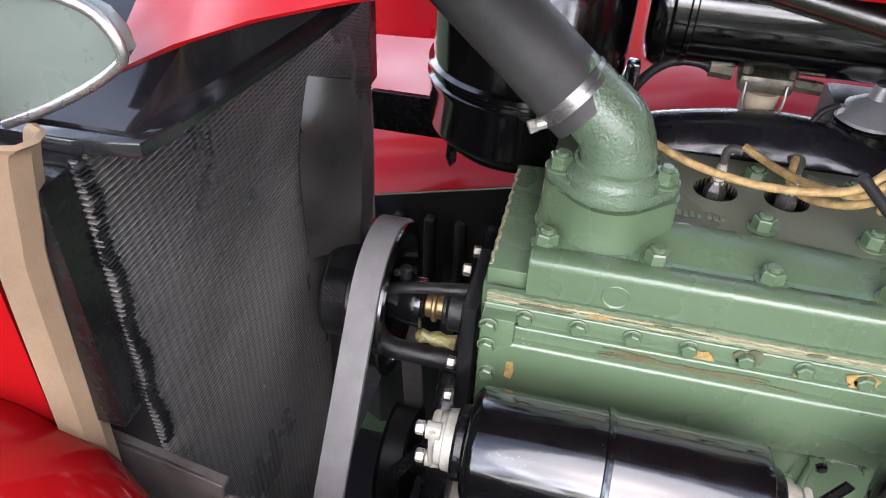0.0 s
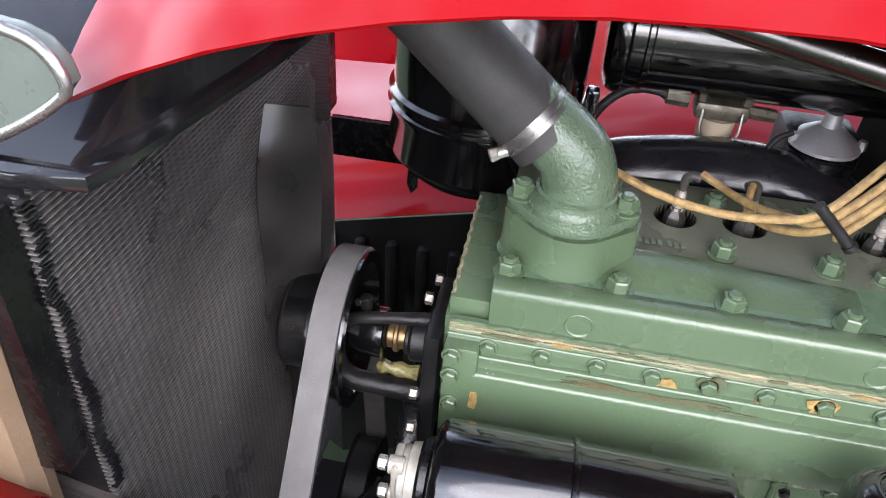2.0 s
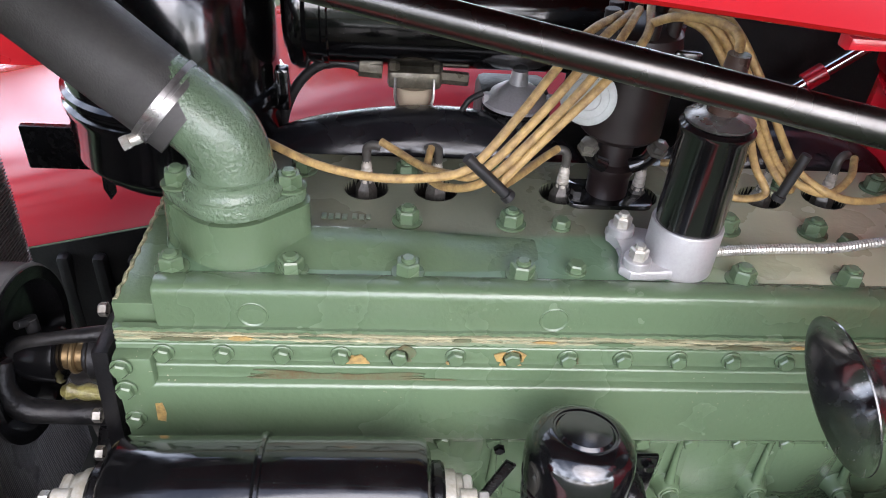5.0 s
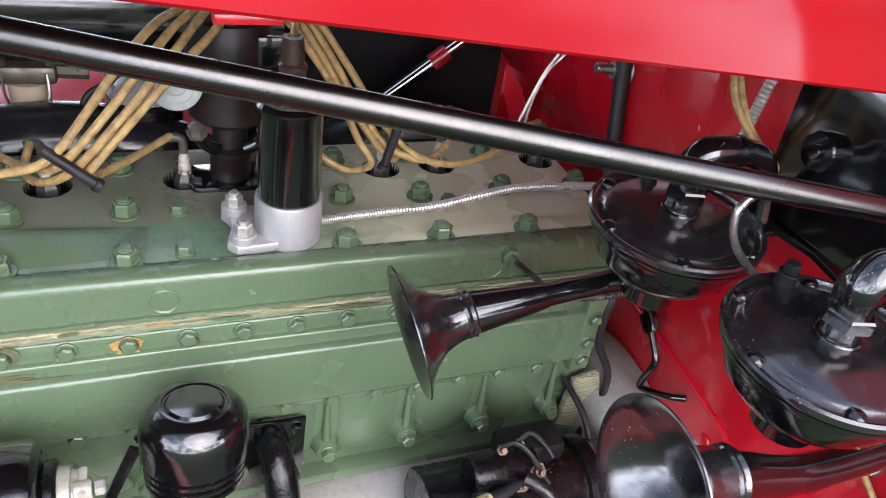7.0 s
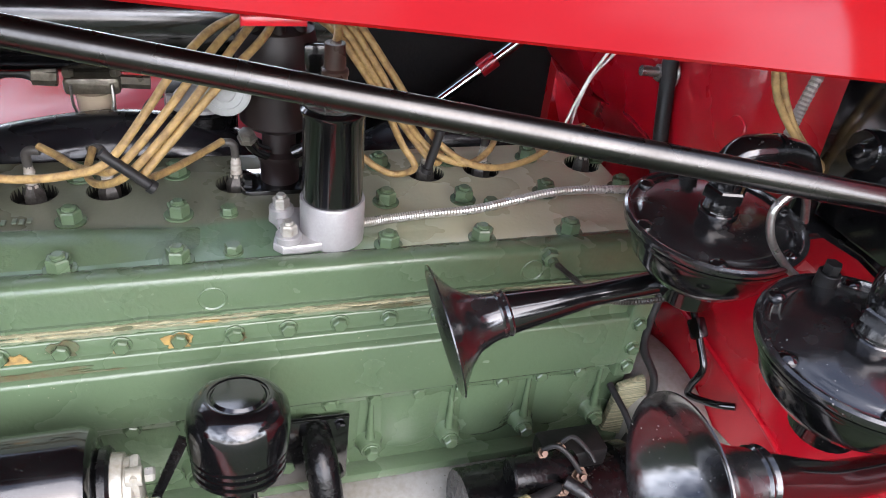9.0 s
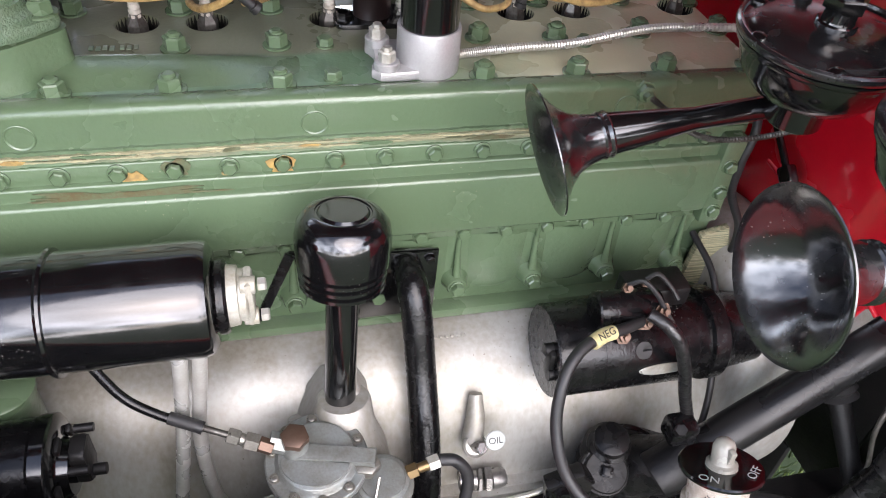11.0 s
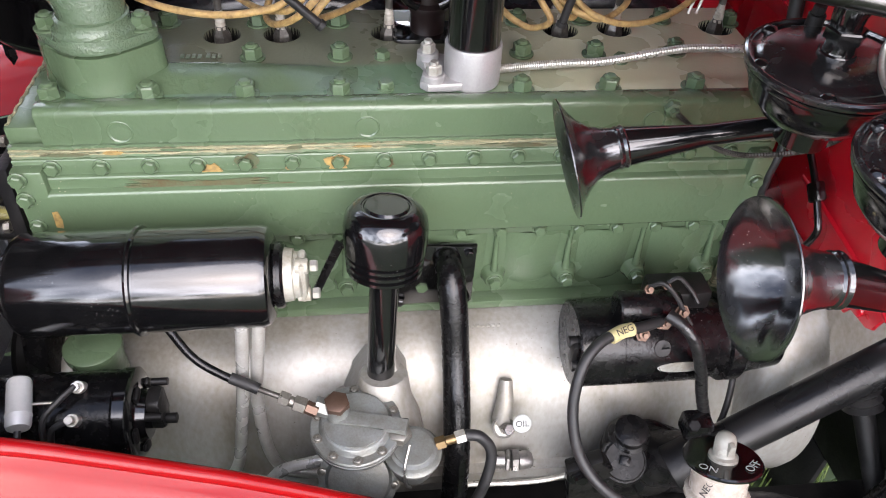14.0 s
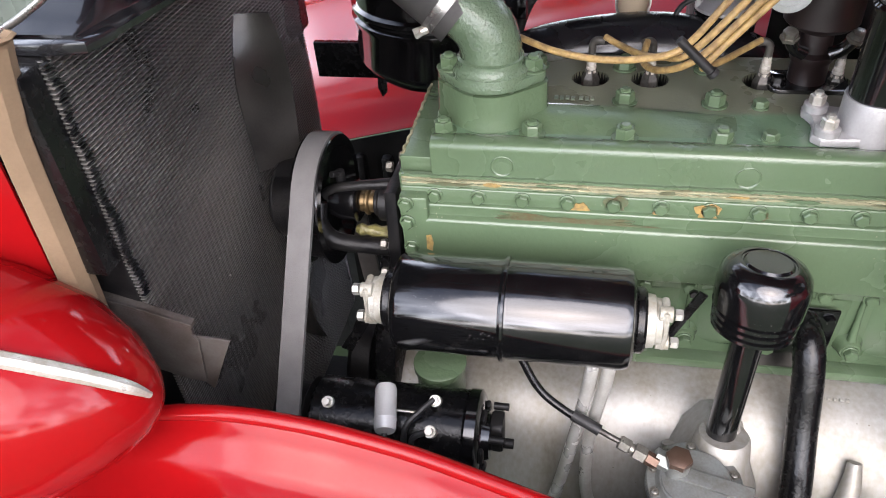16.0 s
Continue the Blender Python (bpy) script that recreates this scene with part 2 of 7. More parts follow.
def core_material():
    """Black radiator core: thin level fins crossed by upright tubes, grooves darkened in the colour."""
    m = material("black_radiator_core", (0.125, 0.119, 0.115), 0.34, metal=0.4, second=(0.30, 0.28, 0.255), scale=7, amount=0.8)
    nt = m.node_tree
    b = nt.nodes["Principled BSDF"]
    base = b.inputs["Base Color"].links[0].from_socket
    tc = nt.nodes.new("ShaderNodeTexCoord")
    waves = []
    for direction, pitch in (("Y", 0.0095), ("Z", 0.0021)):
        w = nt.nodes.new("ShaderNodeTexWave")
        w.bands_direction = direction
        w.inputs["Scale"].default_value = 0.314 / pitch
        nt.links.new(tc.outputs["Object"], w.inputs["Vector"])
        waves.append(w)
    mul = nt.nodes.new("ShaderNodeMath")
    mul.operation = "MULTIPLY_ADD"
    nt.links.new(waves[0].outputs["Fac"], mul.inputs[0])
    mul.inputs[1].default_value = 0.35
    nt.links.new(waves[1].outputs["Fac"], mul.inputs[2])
    bp = nt.nodes.new("ShaderNodeBump")
    bp.inputs["Strength"].default_value, bp.inputs["Distance"].default_value = 0.8, 0.0015
    nt.links.new(mul.outputs[0], bp.inputs["Height"])
    nt.links.new(bp.outputs[0], b.inputs["Normal"])
    # shade between fins and tubes, multiplied into the base colour
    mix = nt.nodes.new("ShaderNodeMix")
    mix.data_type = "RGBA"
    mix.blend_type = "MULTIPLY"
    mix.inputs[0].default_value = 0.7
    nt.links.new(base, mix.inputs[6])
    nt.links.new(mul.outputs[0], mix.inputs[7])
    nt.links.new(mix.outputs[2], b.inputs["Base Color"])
    return m


CORE = core_material()



def deck_material():
    """Head top: green paint, oily olive behind, worn to bare grey metal towards the back of the engine."""
    m = material("worn_head_deck", (0.098, 0.160, 0.096), 0.31, coat=0.15, second=(0.08, 0.13, 0.075), scale=9, amount=0.7, bump=0.14, bump_scale=180)
    nt = m.node_tree
    b = nt.nodes["Principled BSDF"]
    base = b.inputs["Base Color"].links[0].from_socket
    tc = nt.nodes.new("ShaderNodeTexCoord")
    sp = nt.nodes.new("ShaderNodeSeparateXYZ")
    nt.links.new(tc.outputs["Object"], sp.inputs[0])
    nz = nt.nodes.new("ShaderNodeTexNoise")
    nz.inputs["Scale"].default_value = 14
    nz.inputs["Detail"].default_value = 5
    nt.links.new(tc.outputs["Object"], nz.inputs["Vector"])

    def mask(axis, lo, hi, wobble):
        add = nt.nodes.new("ShaderNodeMath")
        add.operation = "MULTIPLY_ADD"
        nt.links.new(nz.outputs[0], add.inputs[0])
        add.inputs[1].default_value = wobble
        nt.links.new(sp.outputs[axis], add.inputs[2])
        r = nt.nodes.new("ShaderNodeMapRange")
        r.interpolation_type = "SMOOTHSTEP"
        r.inputs["From Min"].default_value, r.inputs["From Max"].default_value = lo + wobble * 0.5, hi + wobble * 0.5
        nt.links.new(add.outputs[0], r.inputs[0])
        return r.outputs[0]

    def blend(fac, a, color):
        c = nt.nodes.new("ShaderNodeMix")
        c.data_type = "RGBA"
        nt.links.new(fac, c.inputs[0])
        nt.links.new(a, c.inputs[6])
        c.inputs[7].default_value = (*color, 1)
        return c.outputs[2]

    olive = blend(mask("Y", 0.086, 0.098, 0.015), base, (0.115, 0.122, 0.082))
    worn = mask("X", 0.47, 0.66, 0.10)
    nt.links.new(blend(worn, olive, (0.43, 0.42, 0.285)), b.inputs["Base Color"])
    half = nt.nodes.new("ShaderNodeMath")
    half.operation = "MULTIPLY"
    nt.links.new(worn, half.inputs[0])
    half.inputs[1].default_value = 0.12
    nt.links.new(half.outputs[0], b.inputs["Metallic"])
    return m


DECK = deck_material()


def dust(m, scale, size, color, lumps=2.5):
    """Scattered specks of dust on a dark surface, thicker in patches."""
    nt = m.node_tree
    b = nt.nodes["Principled BSDF"]
    base = b.inputs["Base Color"].links[0].from_socket
    tc = nt.nodes.new("ShaderNodeTexCoord")
    vo = nt.nodes.new("ShaderNodeTexVoronoi")
    vo.inputs["Scale"].default_value = scale
    nz = nt.nodes.new("ShaderNodeTexNoise")
    nz.inputs["Scale"].default_value = scale / 14
    for n in (vo, nz):
        nt.links.new(tc.outputs["Object"], n.inputs["Vector"])
    lim = nt.nodes.new("ShaderNodeMapRange")
    lim.inputs["From Min"].default_value, lim.inputs["From Max"].default_value = 0.45, 0.75
    lim.inputs["To Min"].default_value, lim.inputs["To Max"].default_value = size * 0.2, size * lumps
    nt.links.new(nz.outputs[0], lim.inputs[0])
    less = nt.nodes.new("ShaderNodeMath")
    less.operation = "LESS_THAN"
    nt.links.new(vo.outputs["Distance"], less.inputs[0])
    nt.links.new(lim.outputs[0], less.inputs[1])
    c = nt.nodes.new("ShaderNodeMix")
    c.data_type = "RGBA"
    nt.links.new(less.outputs[0], c.inputs[0])
    nt.links.new(base, c.inputs[6])
    c.inputs[7].default_value = (*color, 1)
    nt.links.new(c.outputs[2], b.inputs["Base Color"])


CAN = material("bright_aluminium_can", (0.50, 0.50, 0.49), 0.4, metal=0.2, second=(0.38, 0.38, 0.37), scale=40, amount=0.6)
dust(BLACK, 260, 0.07, (0.075, 0.072, 0.068))
dust(HORN_FACE, 240, 0.09, (0.10, 0.095, 0.09))
dust(SATIN, 200, 0.08, (0.05, 0.047, 0.043))
dust(TANK, 200, 0.05, (0.08, 0.077, 0.074))
dust(CORE, 55, 0.045, (0.42, 0.40, 0.37))
dust(GREEN, 150, 0.05, (0.17, 0.18, 0.12))
dust(ALU, 120, 0.06, (0.16, 0.14, 0.11))

# ---- mesh helpers ----
X, Y, Z = Vector((1, 0, 0)), Vector((0, 1, 0)), Vector((0, 0, 1))


def basis(axis):
    axis = Vector(axis).normalized()
    u = axis.orthogonal().normalized() if abs(axis.x) < 0.9 else axis.cross(Z).normalized()
    return u, axis.cross(u).normalized(), axis


def lathe(bm, origin, axis, profile, seg=32, turn=0.0):
    """Turns a profile of (height along axis, radius) round the axis."""
    u, v, w = basis(axis)
    o = Vector(origin)
    rings = []
    for h, r in profile:
        if r < 1e-6:
            rings.append([bm.verts.new(o + w * h)])
        else:
            rings.append([bm.verts.new(o + w * h + r * (math.cos(a) * u + math.sin(a) * v))
                          for a in (2 * math.pi * i / seg + turn for i in range(seg))])
    for a, b in zip(rings, rings[1:]):
        for i in range(seg):
            j = (i + 1) % seg
            if len(a) == 1 and len(b) > 1:
                bm.faces.new((a[0], b[i], b[j]))
            elif len(b) == 1 and len(a) > 1:
                bm.faces.new((a[i], b[0], a[j]))
            elif len(a) > 1:
                bm.faces.new((a[i], b[i], b[j], a[j]))
    return bm


def rod(bm, p0, p1, r0, r1=None, seg=20, edge=0.0):
    p0, p1 = Vector(p0), Vector(p1)
    r1 = r0 if r1 is None else r1
    n = (p1 - p0).length
    e = edge or min(r0, r1) * 0.08
    return lathe(bm, p0, p1 - p0, [(0, 0), (0, r0 - e), (e, r0), (n - e, r1), (n, r1 - e), (n, 0)], seg)


def spline(pts, n=8):
    """Catmull-Rom curve through the points."""
    pts = [Vector(p) for p in pts]
    q = [2 * pts[0] - pts[1]] + pts + [2 * pts[-1] - pts[-2]]
    out = []
    for i in range(len(pts) - 1):
        a, b, c, d = q[i:i + 4]
        for k in range(n):
            s = k / n
            out.append(0.5 * ((2 * b) + (c - a) * s + (2 * a - 5 * b + 4 * c - d) * s * s + (3 * b - a - 3 * c + d) * s ** 3))
    out.append(pts[-1])
    return out


def tube(bm, pts, r, seg=10, n=8, smooth=True, ripple=0.0):
    """A tube along a curve; r is one radius or a list of radii at the points."""
    line = spline(pts, n) if smooth else [Vector(p) for p in pts]
    if isinstance(r, (list, tuple)):
        m = (len(line) - 1) / (len(r) - 1)
        radii = [r[min(int(i / m), len(r) - 2)] + (r[min(int(i / m) + 1, len(r) - 1)] - r[min(int(i / m), len(r) - 2)]) * (i / m - min(int(i / m), len(r) - 2)) for i in range(len(line))]
    else:
        radii = [r * (1 + (ripple if i % 2 else 0)) for i in range(len(line))]
    d = (line[1] - line[0]).normalized()
    u = d.orthogonal().normalized()
    rings = []
    for i, p in enumerate(line):
        t = (line[min(i + 1, len(line) - 1)] - line[max(i - 1, 0)]).normalized()
        u = (u - t * u.dot(t)).normalized()
        v = t.cross(u)
        rings.append([bm.verts.new(p + radii[i] * (math.cos(a) * u + math.sin(a) * v)) for a in (2 * math.pi * k / seg for k in range(seg))])
    for a, b in zip(rings, rings[1:]):
        for i in range(seg):
            bm.faces.new((a[i], a[(i + 1) % seg], b[(i + 1) % seg], b[i]))
    bm.faces.new(rings[0][::-1])
    bm.faces.new(rings[-1])
    return bm


def box(bm, center, size, bevel=0.0, turn=None, segments=2):
    g = bmesh.ops.create_cube(bm, size=1.0)
    vs = g["verts"]
    m = Matrix.Translation(center) @ (turn or Matrix()).to_4x4() @ Matrix.Diagonal((*size, 1))
    bmesh.ops.transform(bm, matrix=m, verts=vs)
    if bevel:
        es = list({e for v in vs for e in v.link_edges})
        bmesh.ops.bevel(bm, geom=es, offset=bevel, segments=segments, affect="EDGES", profile=0.5)
    return bm


def prism(bm, outline, origin, u, v, depth, bevel=0.0, segments=2):
    """A flat outline in the plane of u and v, given depth along u x v."""
    u, v = Vector(u), Vector(v)
    w = u.cross(v).normalized() * depth
    o = Vector(origin)
    a = [bm.verts.new(o + u * p + v * q) for p, q in outline]
    b = [bm.verts.new(x.co + w) for x in a]
    faces = [bm.faces.new(a[::-1]), bm.faces.new(b)]
    n = len(a)
    for i in range(n):
        faces.append(bm.faces.new((a[i], a[(i + 1) % n], b[(i + 1) % n], b[i])))
    if bevel:
        es = list({e for f in faces[:2] for e in f.edges})
        bmesh.ops.bevel(bm, geom=es, offset=bevel, segments=segments, affect="EDGES", profile=0.5)
    return bm


def sheet(bm, grid, thick=0.0):
    """A surface over a grid of points, given thickness along its normals."""
    rows = [[bm.verts.new(Vector(p)) for p in r] for r in grid]
    faces = []
    for a, b in zip(rows, rows[1:]):
        for i in range(len(a) - 1):
            faces.append(bm.faces.new((a[i], a[i + 1], b[i + 1], b[i])))
    if thick:
        bm.normal_update()
        bmesh.ops.solidify(bm, geom=faces, thickness=thick)
    return bm


def plate(bm, outline, holes, z0, depth, seg=28):
    """A level plate with round holes (x, y, r)."""
    edges = []
    loops = [outline] + [[(x + r * math.cos(2 * math.pi * k / seg), y + r * math.sin(2 * math.pi * k / seg)) for k in range(seg)] for x, y, r in holes]
    for loop in loops:
        vs = [bm.verts.new((p[0], p[1], z0)) for p in loop]
        edges += [bm.edges.new((vs[i], vs[(i + 1) % len(vs)])) for i in range(len(vs))]
    made = bmesh.ops.triangle_fill(bm, use_beauty=True, edges=edges)
    faces = [f for f in made["geom"] if isinstance(f, bmesh.types.BMFace)]
    up = bmesh.ops.extrude_face_region(bm, geom=faces)
    bmesh.ops.translate(bm, vec=(0, 0, depth), verts=[v for v in up["geom"] if isinstance(v, bmesh.types.BMVert)])
    return bm


def rounded(w, h, r, n=5):
    """Outline of a rounded rectangle round the origin."""
    out = []
    for cx, cy, a0 in ((w / 2 - r, h / 2 - r, 0), (-w / 2 + r, h / 2 - r, 90), (-w / 2 + r, -h / 2 + r, 180), (w / 2 - r, -h / 2 + r, 270)):
        for k in range(n + 1):
            a = radians(a0 + 90 * k / n)
            out.append((cx + r * math.cos(a), cy + r * math.sin(a)))
    return out


def hull(points):
    """Convex outline round flat points, in order."""
    pts = sorted(set(points))

    def half(seq):
        out = []
        for p in seq:
            while len(out) > 1 and (out[-1][0] - out[-2][0]) * (p[1] - out[-2][1]) - (out[-1][1] - out[-2][1]) * (p[0] - out[-2][0]) <= 0:
                out.pop()
            out.append(p)
        return out[:-1]
    return half(pts) + half(pts[::-1])


def disc(x, y, r, n=32):
    return [(x + r * math.cos(2 * math.pi * k / n), y + r * math.sin(2 * math.pi * k / n)) for k in range(n)]


def blot(seed, w, h, n=22):
    """Ragged outline of a spill."""
    rr = random.Random(seed)
    out, r = [], 1.0
    for k in range(n):
        r = min(1.35, max(0.55, r + rr.uniform(-0.38, 0.38)))
        a = 2 * math.pi * k / n
        out.append((w * r * math.cos(a), h * r * math.sin(a)))
    return out


def finish(name, bm, mat, angle=38):
    bmesh.ops.recalc_face_normals(bm, faces=bm.faces)
    me = bpy.data.meshes.new(name)
    bm.to_mesh(me)
    bm.free()
    for p in me.polygons:
        p.use_smooth = True
    me.set_sharp_from_angle(angle=radians(angle))
    me.materials.append(mat)
    return me


def part(name, bm, mat, parent, label="", angle=38):
    ob = new(name, finish(name, bm, mat, angle))
    ob.parent = parent
    if label:
        tagged(ob, label=label)
    return ob


def piece(name, me, at, parent, turn=None):
    """A repeat of a shared mesh under a thing, placed in the thing's own space."""
    ob = new(name, me)
    ob.parent = parent
    ob.matrix_local = Matrix.Translation(at) @ (turn or Matrix()).to_4x4()
    return ob


LIFT = 0.0   # height that the following things stand above their own numbers


def raised(ob):
    ob.location.z = LIFT
    return ob


def thing(name, label, category, group="", kind=""):
    return tagged(raised(new(name)), label, category, group, kind)


def solid(name, bm, mat, label, category, group="", kind="", angle=38):
    return tagged(raised(new(name, finish(name, bm, mat, angle))), label, category, group, kind)


def mesh_of():
    return bmesh.new()


def nut_mesh(name, mat, r=0.0112, h=0.0125, washer=0.0148, stud=0.0068):
    """Hexagon nut on a washer with the end of its stud, axis z."""
    bm = mesh_of()
    if washer:
        lathe(bm, (0, 0, 0), Z, [(0, 0), (0, washer), (0.0018, washer), (0.0022, washer - 0.0006), (0.0022, 0)], 18)
    lathe(bm, (0, 0, 0.002), Z, [(0, r), (h - 0.0015, r), (h, r - 0.0014), (h, 0)], 6)
    if stud:
        lathe(bm, (0, 0, h), Z, [(0, stud), (0.004, stud), (0.0055, stud * 0.7), (0.0055, 0)], 10)
    return finish(name, bm, mat, 30)


TO_NEAR = Matrix.Rotation(radians(90), 4, "X")   # z axis of a nut turned to face -y
TO_FRONT = Matrix.Rotation(radians(-90), 4, "Y")  # to face -x
TO_BACK = Matrix.Rotation(radians(90), 4, "Y")    # to face +x

# ---- ground and car body ----
def smooth_noise(x, y, s):
    return noise.noise(Vector((x * s, y * s, 0.3)))


bm = mesh_of()
n = 40
span = [math.copysign(abs(i / n * 2 - 1) ** 3, i / n * 2 - 1) * 400 for i in range(n + 1)]
sheet(bm, [[(x + 0.4, y, 0.015 * smooth_noise(x, y, 0.7)) for x in span] for y in span])
solid("ground", bm, GRASS, "mown green lawn under and round the car", "lawn", kind="structure")

rng = random.Random(4)
bm = mesh_of()
for i in range(2600):
    gx, gy = rng.uniform(0.75, 1.7), rng.uniform(-0.55, 0.45)
    a, h, lean = rng.uniform(0, 6.28), rng.uniform(0.03, 0.075), rng.uniform(0.005, 0.03)
    d, s = Vector((math.cos(a), math.sin(a), 0)), Vector((-math.sin(a), math.cos(a), 0))
    p = Vector((gx, gy, -0.005))
    vs = [bm.verts.new(q) for q in (p - s * 0.0022, p + s * 0.0022, p + d * lean * 0.4 + s * 0.0016 + Z * h * 0.6, p + d * lean + Z * h, p + d * lean * 0.4 - s * 0.0016 + Z * h * 0.6)]
    bm.faces.new(vs)
solid("grass", bm, BLADE, "short green grass blades on the lawn", "grass", kind="stuff")


# ---- trees round the lawn, seen in the paint's reflections ----
LEAF = material("tree_leaves", (0.045, 0.085, 0.022), 0.55, second=(0.075, 0.11, 0.03), scale=3, amount=0.9)
BARK = material("tree_bark", (0.09, 0.07, 0.05), 0.9, second=(0.05, 0.04, 0.03), scale=8, amount=0.8, bump=0.5, bump_scale=20)
tree = thing("tree", "broad leafy green tree on the lawn", "tree", "trees round the lawn")
bm = mesh_of()
tube(bm, [(0, 0, -0.2), (0.05, 0.02, 1.0), (0.0, 0.1, 2.4), (0.1, 0.1, 4.2)], [0.24, 0.18, 0.15, 0.07], 12)
for k in range(7):
    a = k * 0.9
    tube(bm, [(0.03, 0.05, 1.9 + 0.25 * k), (0.7 * math.cos(a), 0.7 * math.sin(a), 2.6 + 0.3 * k), (1.7 * math.cos(a), 1.7 * math.sin(a), 3.0 + 0.35 * k)], [0.08, 0.05, 0.02], 8, 4)
part("trunk", bm, BARK, tree)
bm = mesh_of()
for k in range(84):
    a, e, d = rng.uniform(0, 6.28), rng.uniform(-0.5, 1.3), rng.uniform(0.9, 2.3)
    c = Vector((d * math.cos(a) * math.cos(e), d * math.sin(a) * math.cos(e), 4.0 + 1.5 * math.sin(e)))
    for i in range(150):
        p = c + Vector((rng.gauss(0, 0.33), rng.gauss(0, 0.33), rng.gauss(0, 0.24)))
        u = Vector((rng.gauss(0, 1), rng.gauss(0, 1), rng.gauss(0, 0.6))).normalized()
        v = u.orthogonal().normalized()
        s = rng.uniform(0.035, 0.07)
        bm.faces.new([bm.verts.new(q) for q in (p - u * s, p - v * s * 0.5, p + u * s, p + v * s * 0.5)])
part("crown", bm, LEAF, tree)
tree.matrix_basis = pose(1.5, 23.0, 0)
for i in range(16):
    if i != 8:
        copy_thing(tree, pose(-30.0 + 3.9 * i + rng.uniform(-1, 1), 22.5 + rng.uniform(-1.5, 2.5), 0, 0, 0, 47 * i) @ Matrix.Scale(rng.uniform(1.25, 1.75), 4))
for x, y, r in ((-3.0, 13.5, 20), (5.5, 15.0, 140)):
    copy_thing(tree, pose(x, y, 0, 0, 0, r) @ Matrix.Scale(1.55, 4))
for i in range(7):
    copy_thing(tree, pose(-40.0 + 13.0 * i, -46.0 + 4.0 * math.sin(i * 2.0), 0, 0, 0, 61 * i) @ Matrix.Scale(1.5, 4))

# ---- dark underside ----
bm = mesh_of()
box(bm, (0.30, 0.02, 0.16), (1.30, 0.62, 0.02), 0.004)
solid("undertray", bm, DARK, "black steel undertray below the engine", "undertray", kind="structure")
bm = mesh_of()
for ya, yb, za, zb in ((-0.70, -0.14, 0.0, 0.77), (-0.138, 0.5, 0.21, 0.77), (-0.045, 0.5, 0.0, 0.208)):
    box(bm, (1.165, (ya + yb) / 2, (za + zb) / 2), (0.012, yb - ya, zb - za), 0.004)
solid("floor_frame", bm, DARK, "black painted frame below the toe board", "frame", kind="structure")
# plain black sheet added as the unlit space behind the grille
bm = mesh_of()
sheet(bm, [[(-0.42, -0.26 + 0.6 * k / 4, 0.15 + 1.0 * i / 4) for k in range(5)] for i in range(5)], 0.004)
solid("grille_backing", bm, DARK, "dark space behind the radiator grille", "backing", kind="structure")

# ---- bonnet ----
EDGE = [(-0.20, 1.150), (-0.163, 1.171), (-0.118, 1.192), (-0.075, 1.207), (-0.035, 1.218), (0.022, 1.231), (0.082, 1.239), (0.164, 1.244), (0.30, 1.237), (0.50, 1.221), (1.7, 1.120)]


def hood_edge(x):
    """Height of the near lower edge of the bonnet along the car."""
    for (xa, za), (xb, zb) in zip(EDGE, EDGE[1:]):
        if x <= xb:
            return za + (zb - za) * (x - xa) / (xb - xa)
    return EDGE[-1][1]


def hood_near(x):
    return -0.206 - 0.045 * max(0.0, x)


grid = []
for i in range(41):
    x = -0.185 + i * (1.80 / 40)
    row = []
    y0, z0 = hood_near(x), hood_edge(x)
    for k in range(15):
        s = k / 14
        y = y0 + s * (0.36 - y0)
        c = (y - 0.165) / (0.165 - y0)
        row.append((x, y, z0 + 0.115 * (1 - abs(c) ** 2.2) - 0.005))
    grid.append(row)
bm = mesh_of()
sheet(bm, grid, 0.002)
hood = thing("bonnet", "raised glossy red bonnet panel over the engine", "bonnet", kind="structure")
part("panel", bm, RED, hood)
bm = mesh_of()
tube(bm, [(x, hood_near(x) + 0.005, hood_edge(x) - 0.004) for x in [-0.18 + i * 0.0447 for i in range(41)]], 0.0028, 8, 2)
part("rolled_edge", bm, RED, hood)
bm = mesh_of()
prism(bm, [(-0.016, 0), (0.016, 0), (0.016, 0.0055), (-0.016, 0.0055)], (0.424, -0.200, 1.2125), X, Z, 0.010, 0.002)
part("stop_block", bm, RED_BRIGHTENED, hood, "red bonnet stop block")

# ---- far wing ----
def far_wing(x, s):
    """Far front wing: s runs from its inner edge over the crown to its outer side."""
    inner = 0.668 + 0.25 * min(x, 0.3) + 0.08 * max(0.0, x - 0.3)
    y = 0.50 + 0.72 * s
    return (x, y, inner + 0.07 * (1 - math.exp(-12 * s)) + 0.06 * s - 0.55 * max(0, s - 0.8) ** 1.6)


bm = mesh_of()
sheet(bm, [[far_wing(-0.75 + i * 0.06, k / 16) for k in range(17)] for i in range(34)], 0.002)
wing = thing("far_wing", "glossy red front wing reflecting the sky", "wing", kind="structure")
part("panel", bm, RED, wing)
bm = mesh_of()
sheet(bm, [[(-0.75 + i * 0.06, 0.50 + 0.02 * math.sin(i * 2.1) * (k > 0), far_wing(-0.75 + i * 0.06, 0)[2] - 0.004 - k * 0.09) for k in range(9)] for i in range(34)], 0.002)
part("splash_panel", bm, DARK, wing, "black inner splash panel")
bm = mesh_of()
for i in range(9):
    box(bm, (-0.28 + i * 0.055, 0.490, 0.50), (0.022, 0.024, 0.16), 0.009)
part("louvre", bm, DARK, wing, "pressed black louvres")

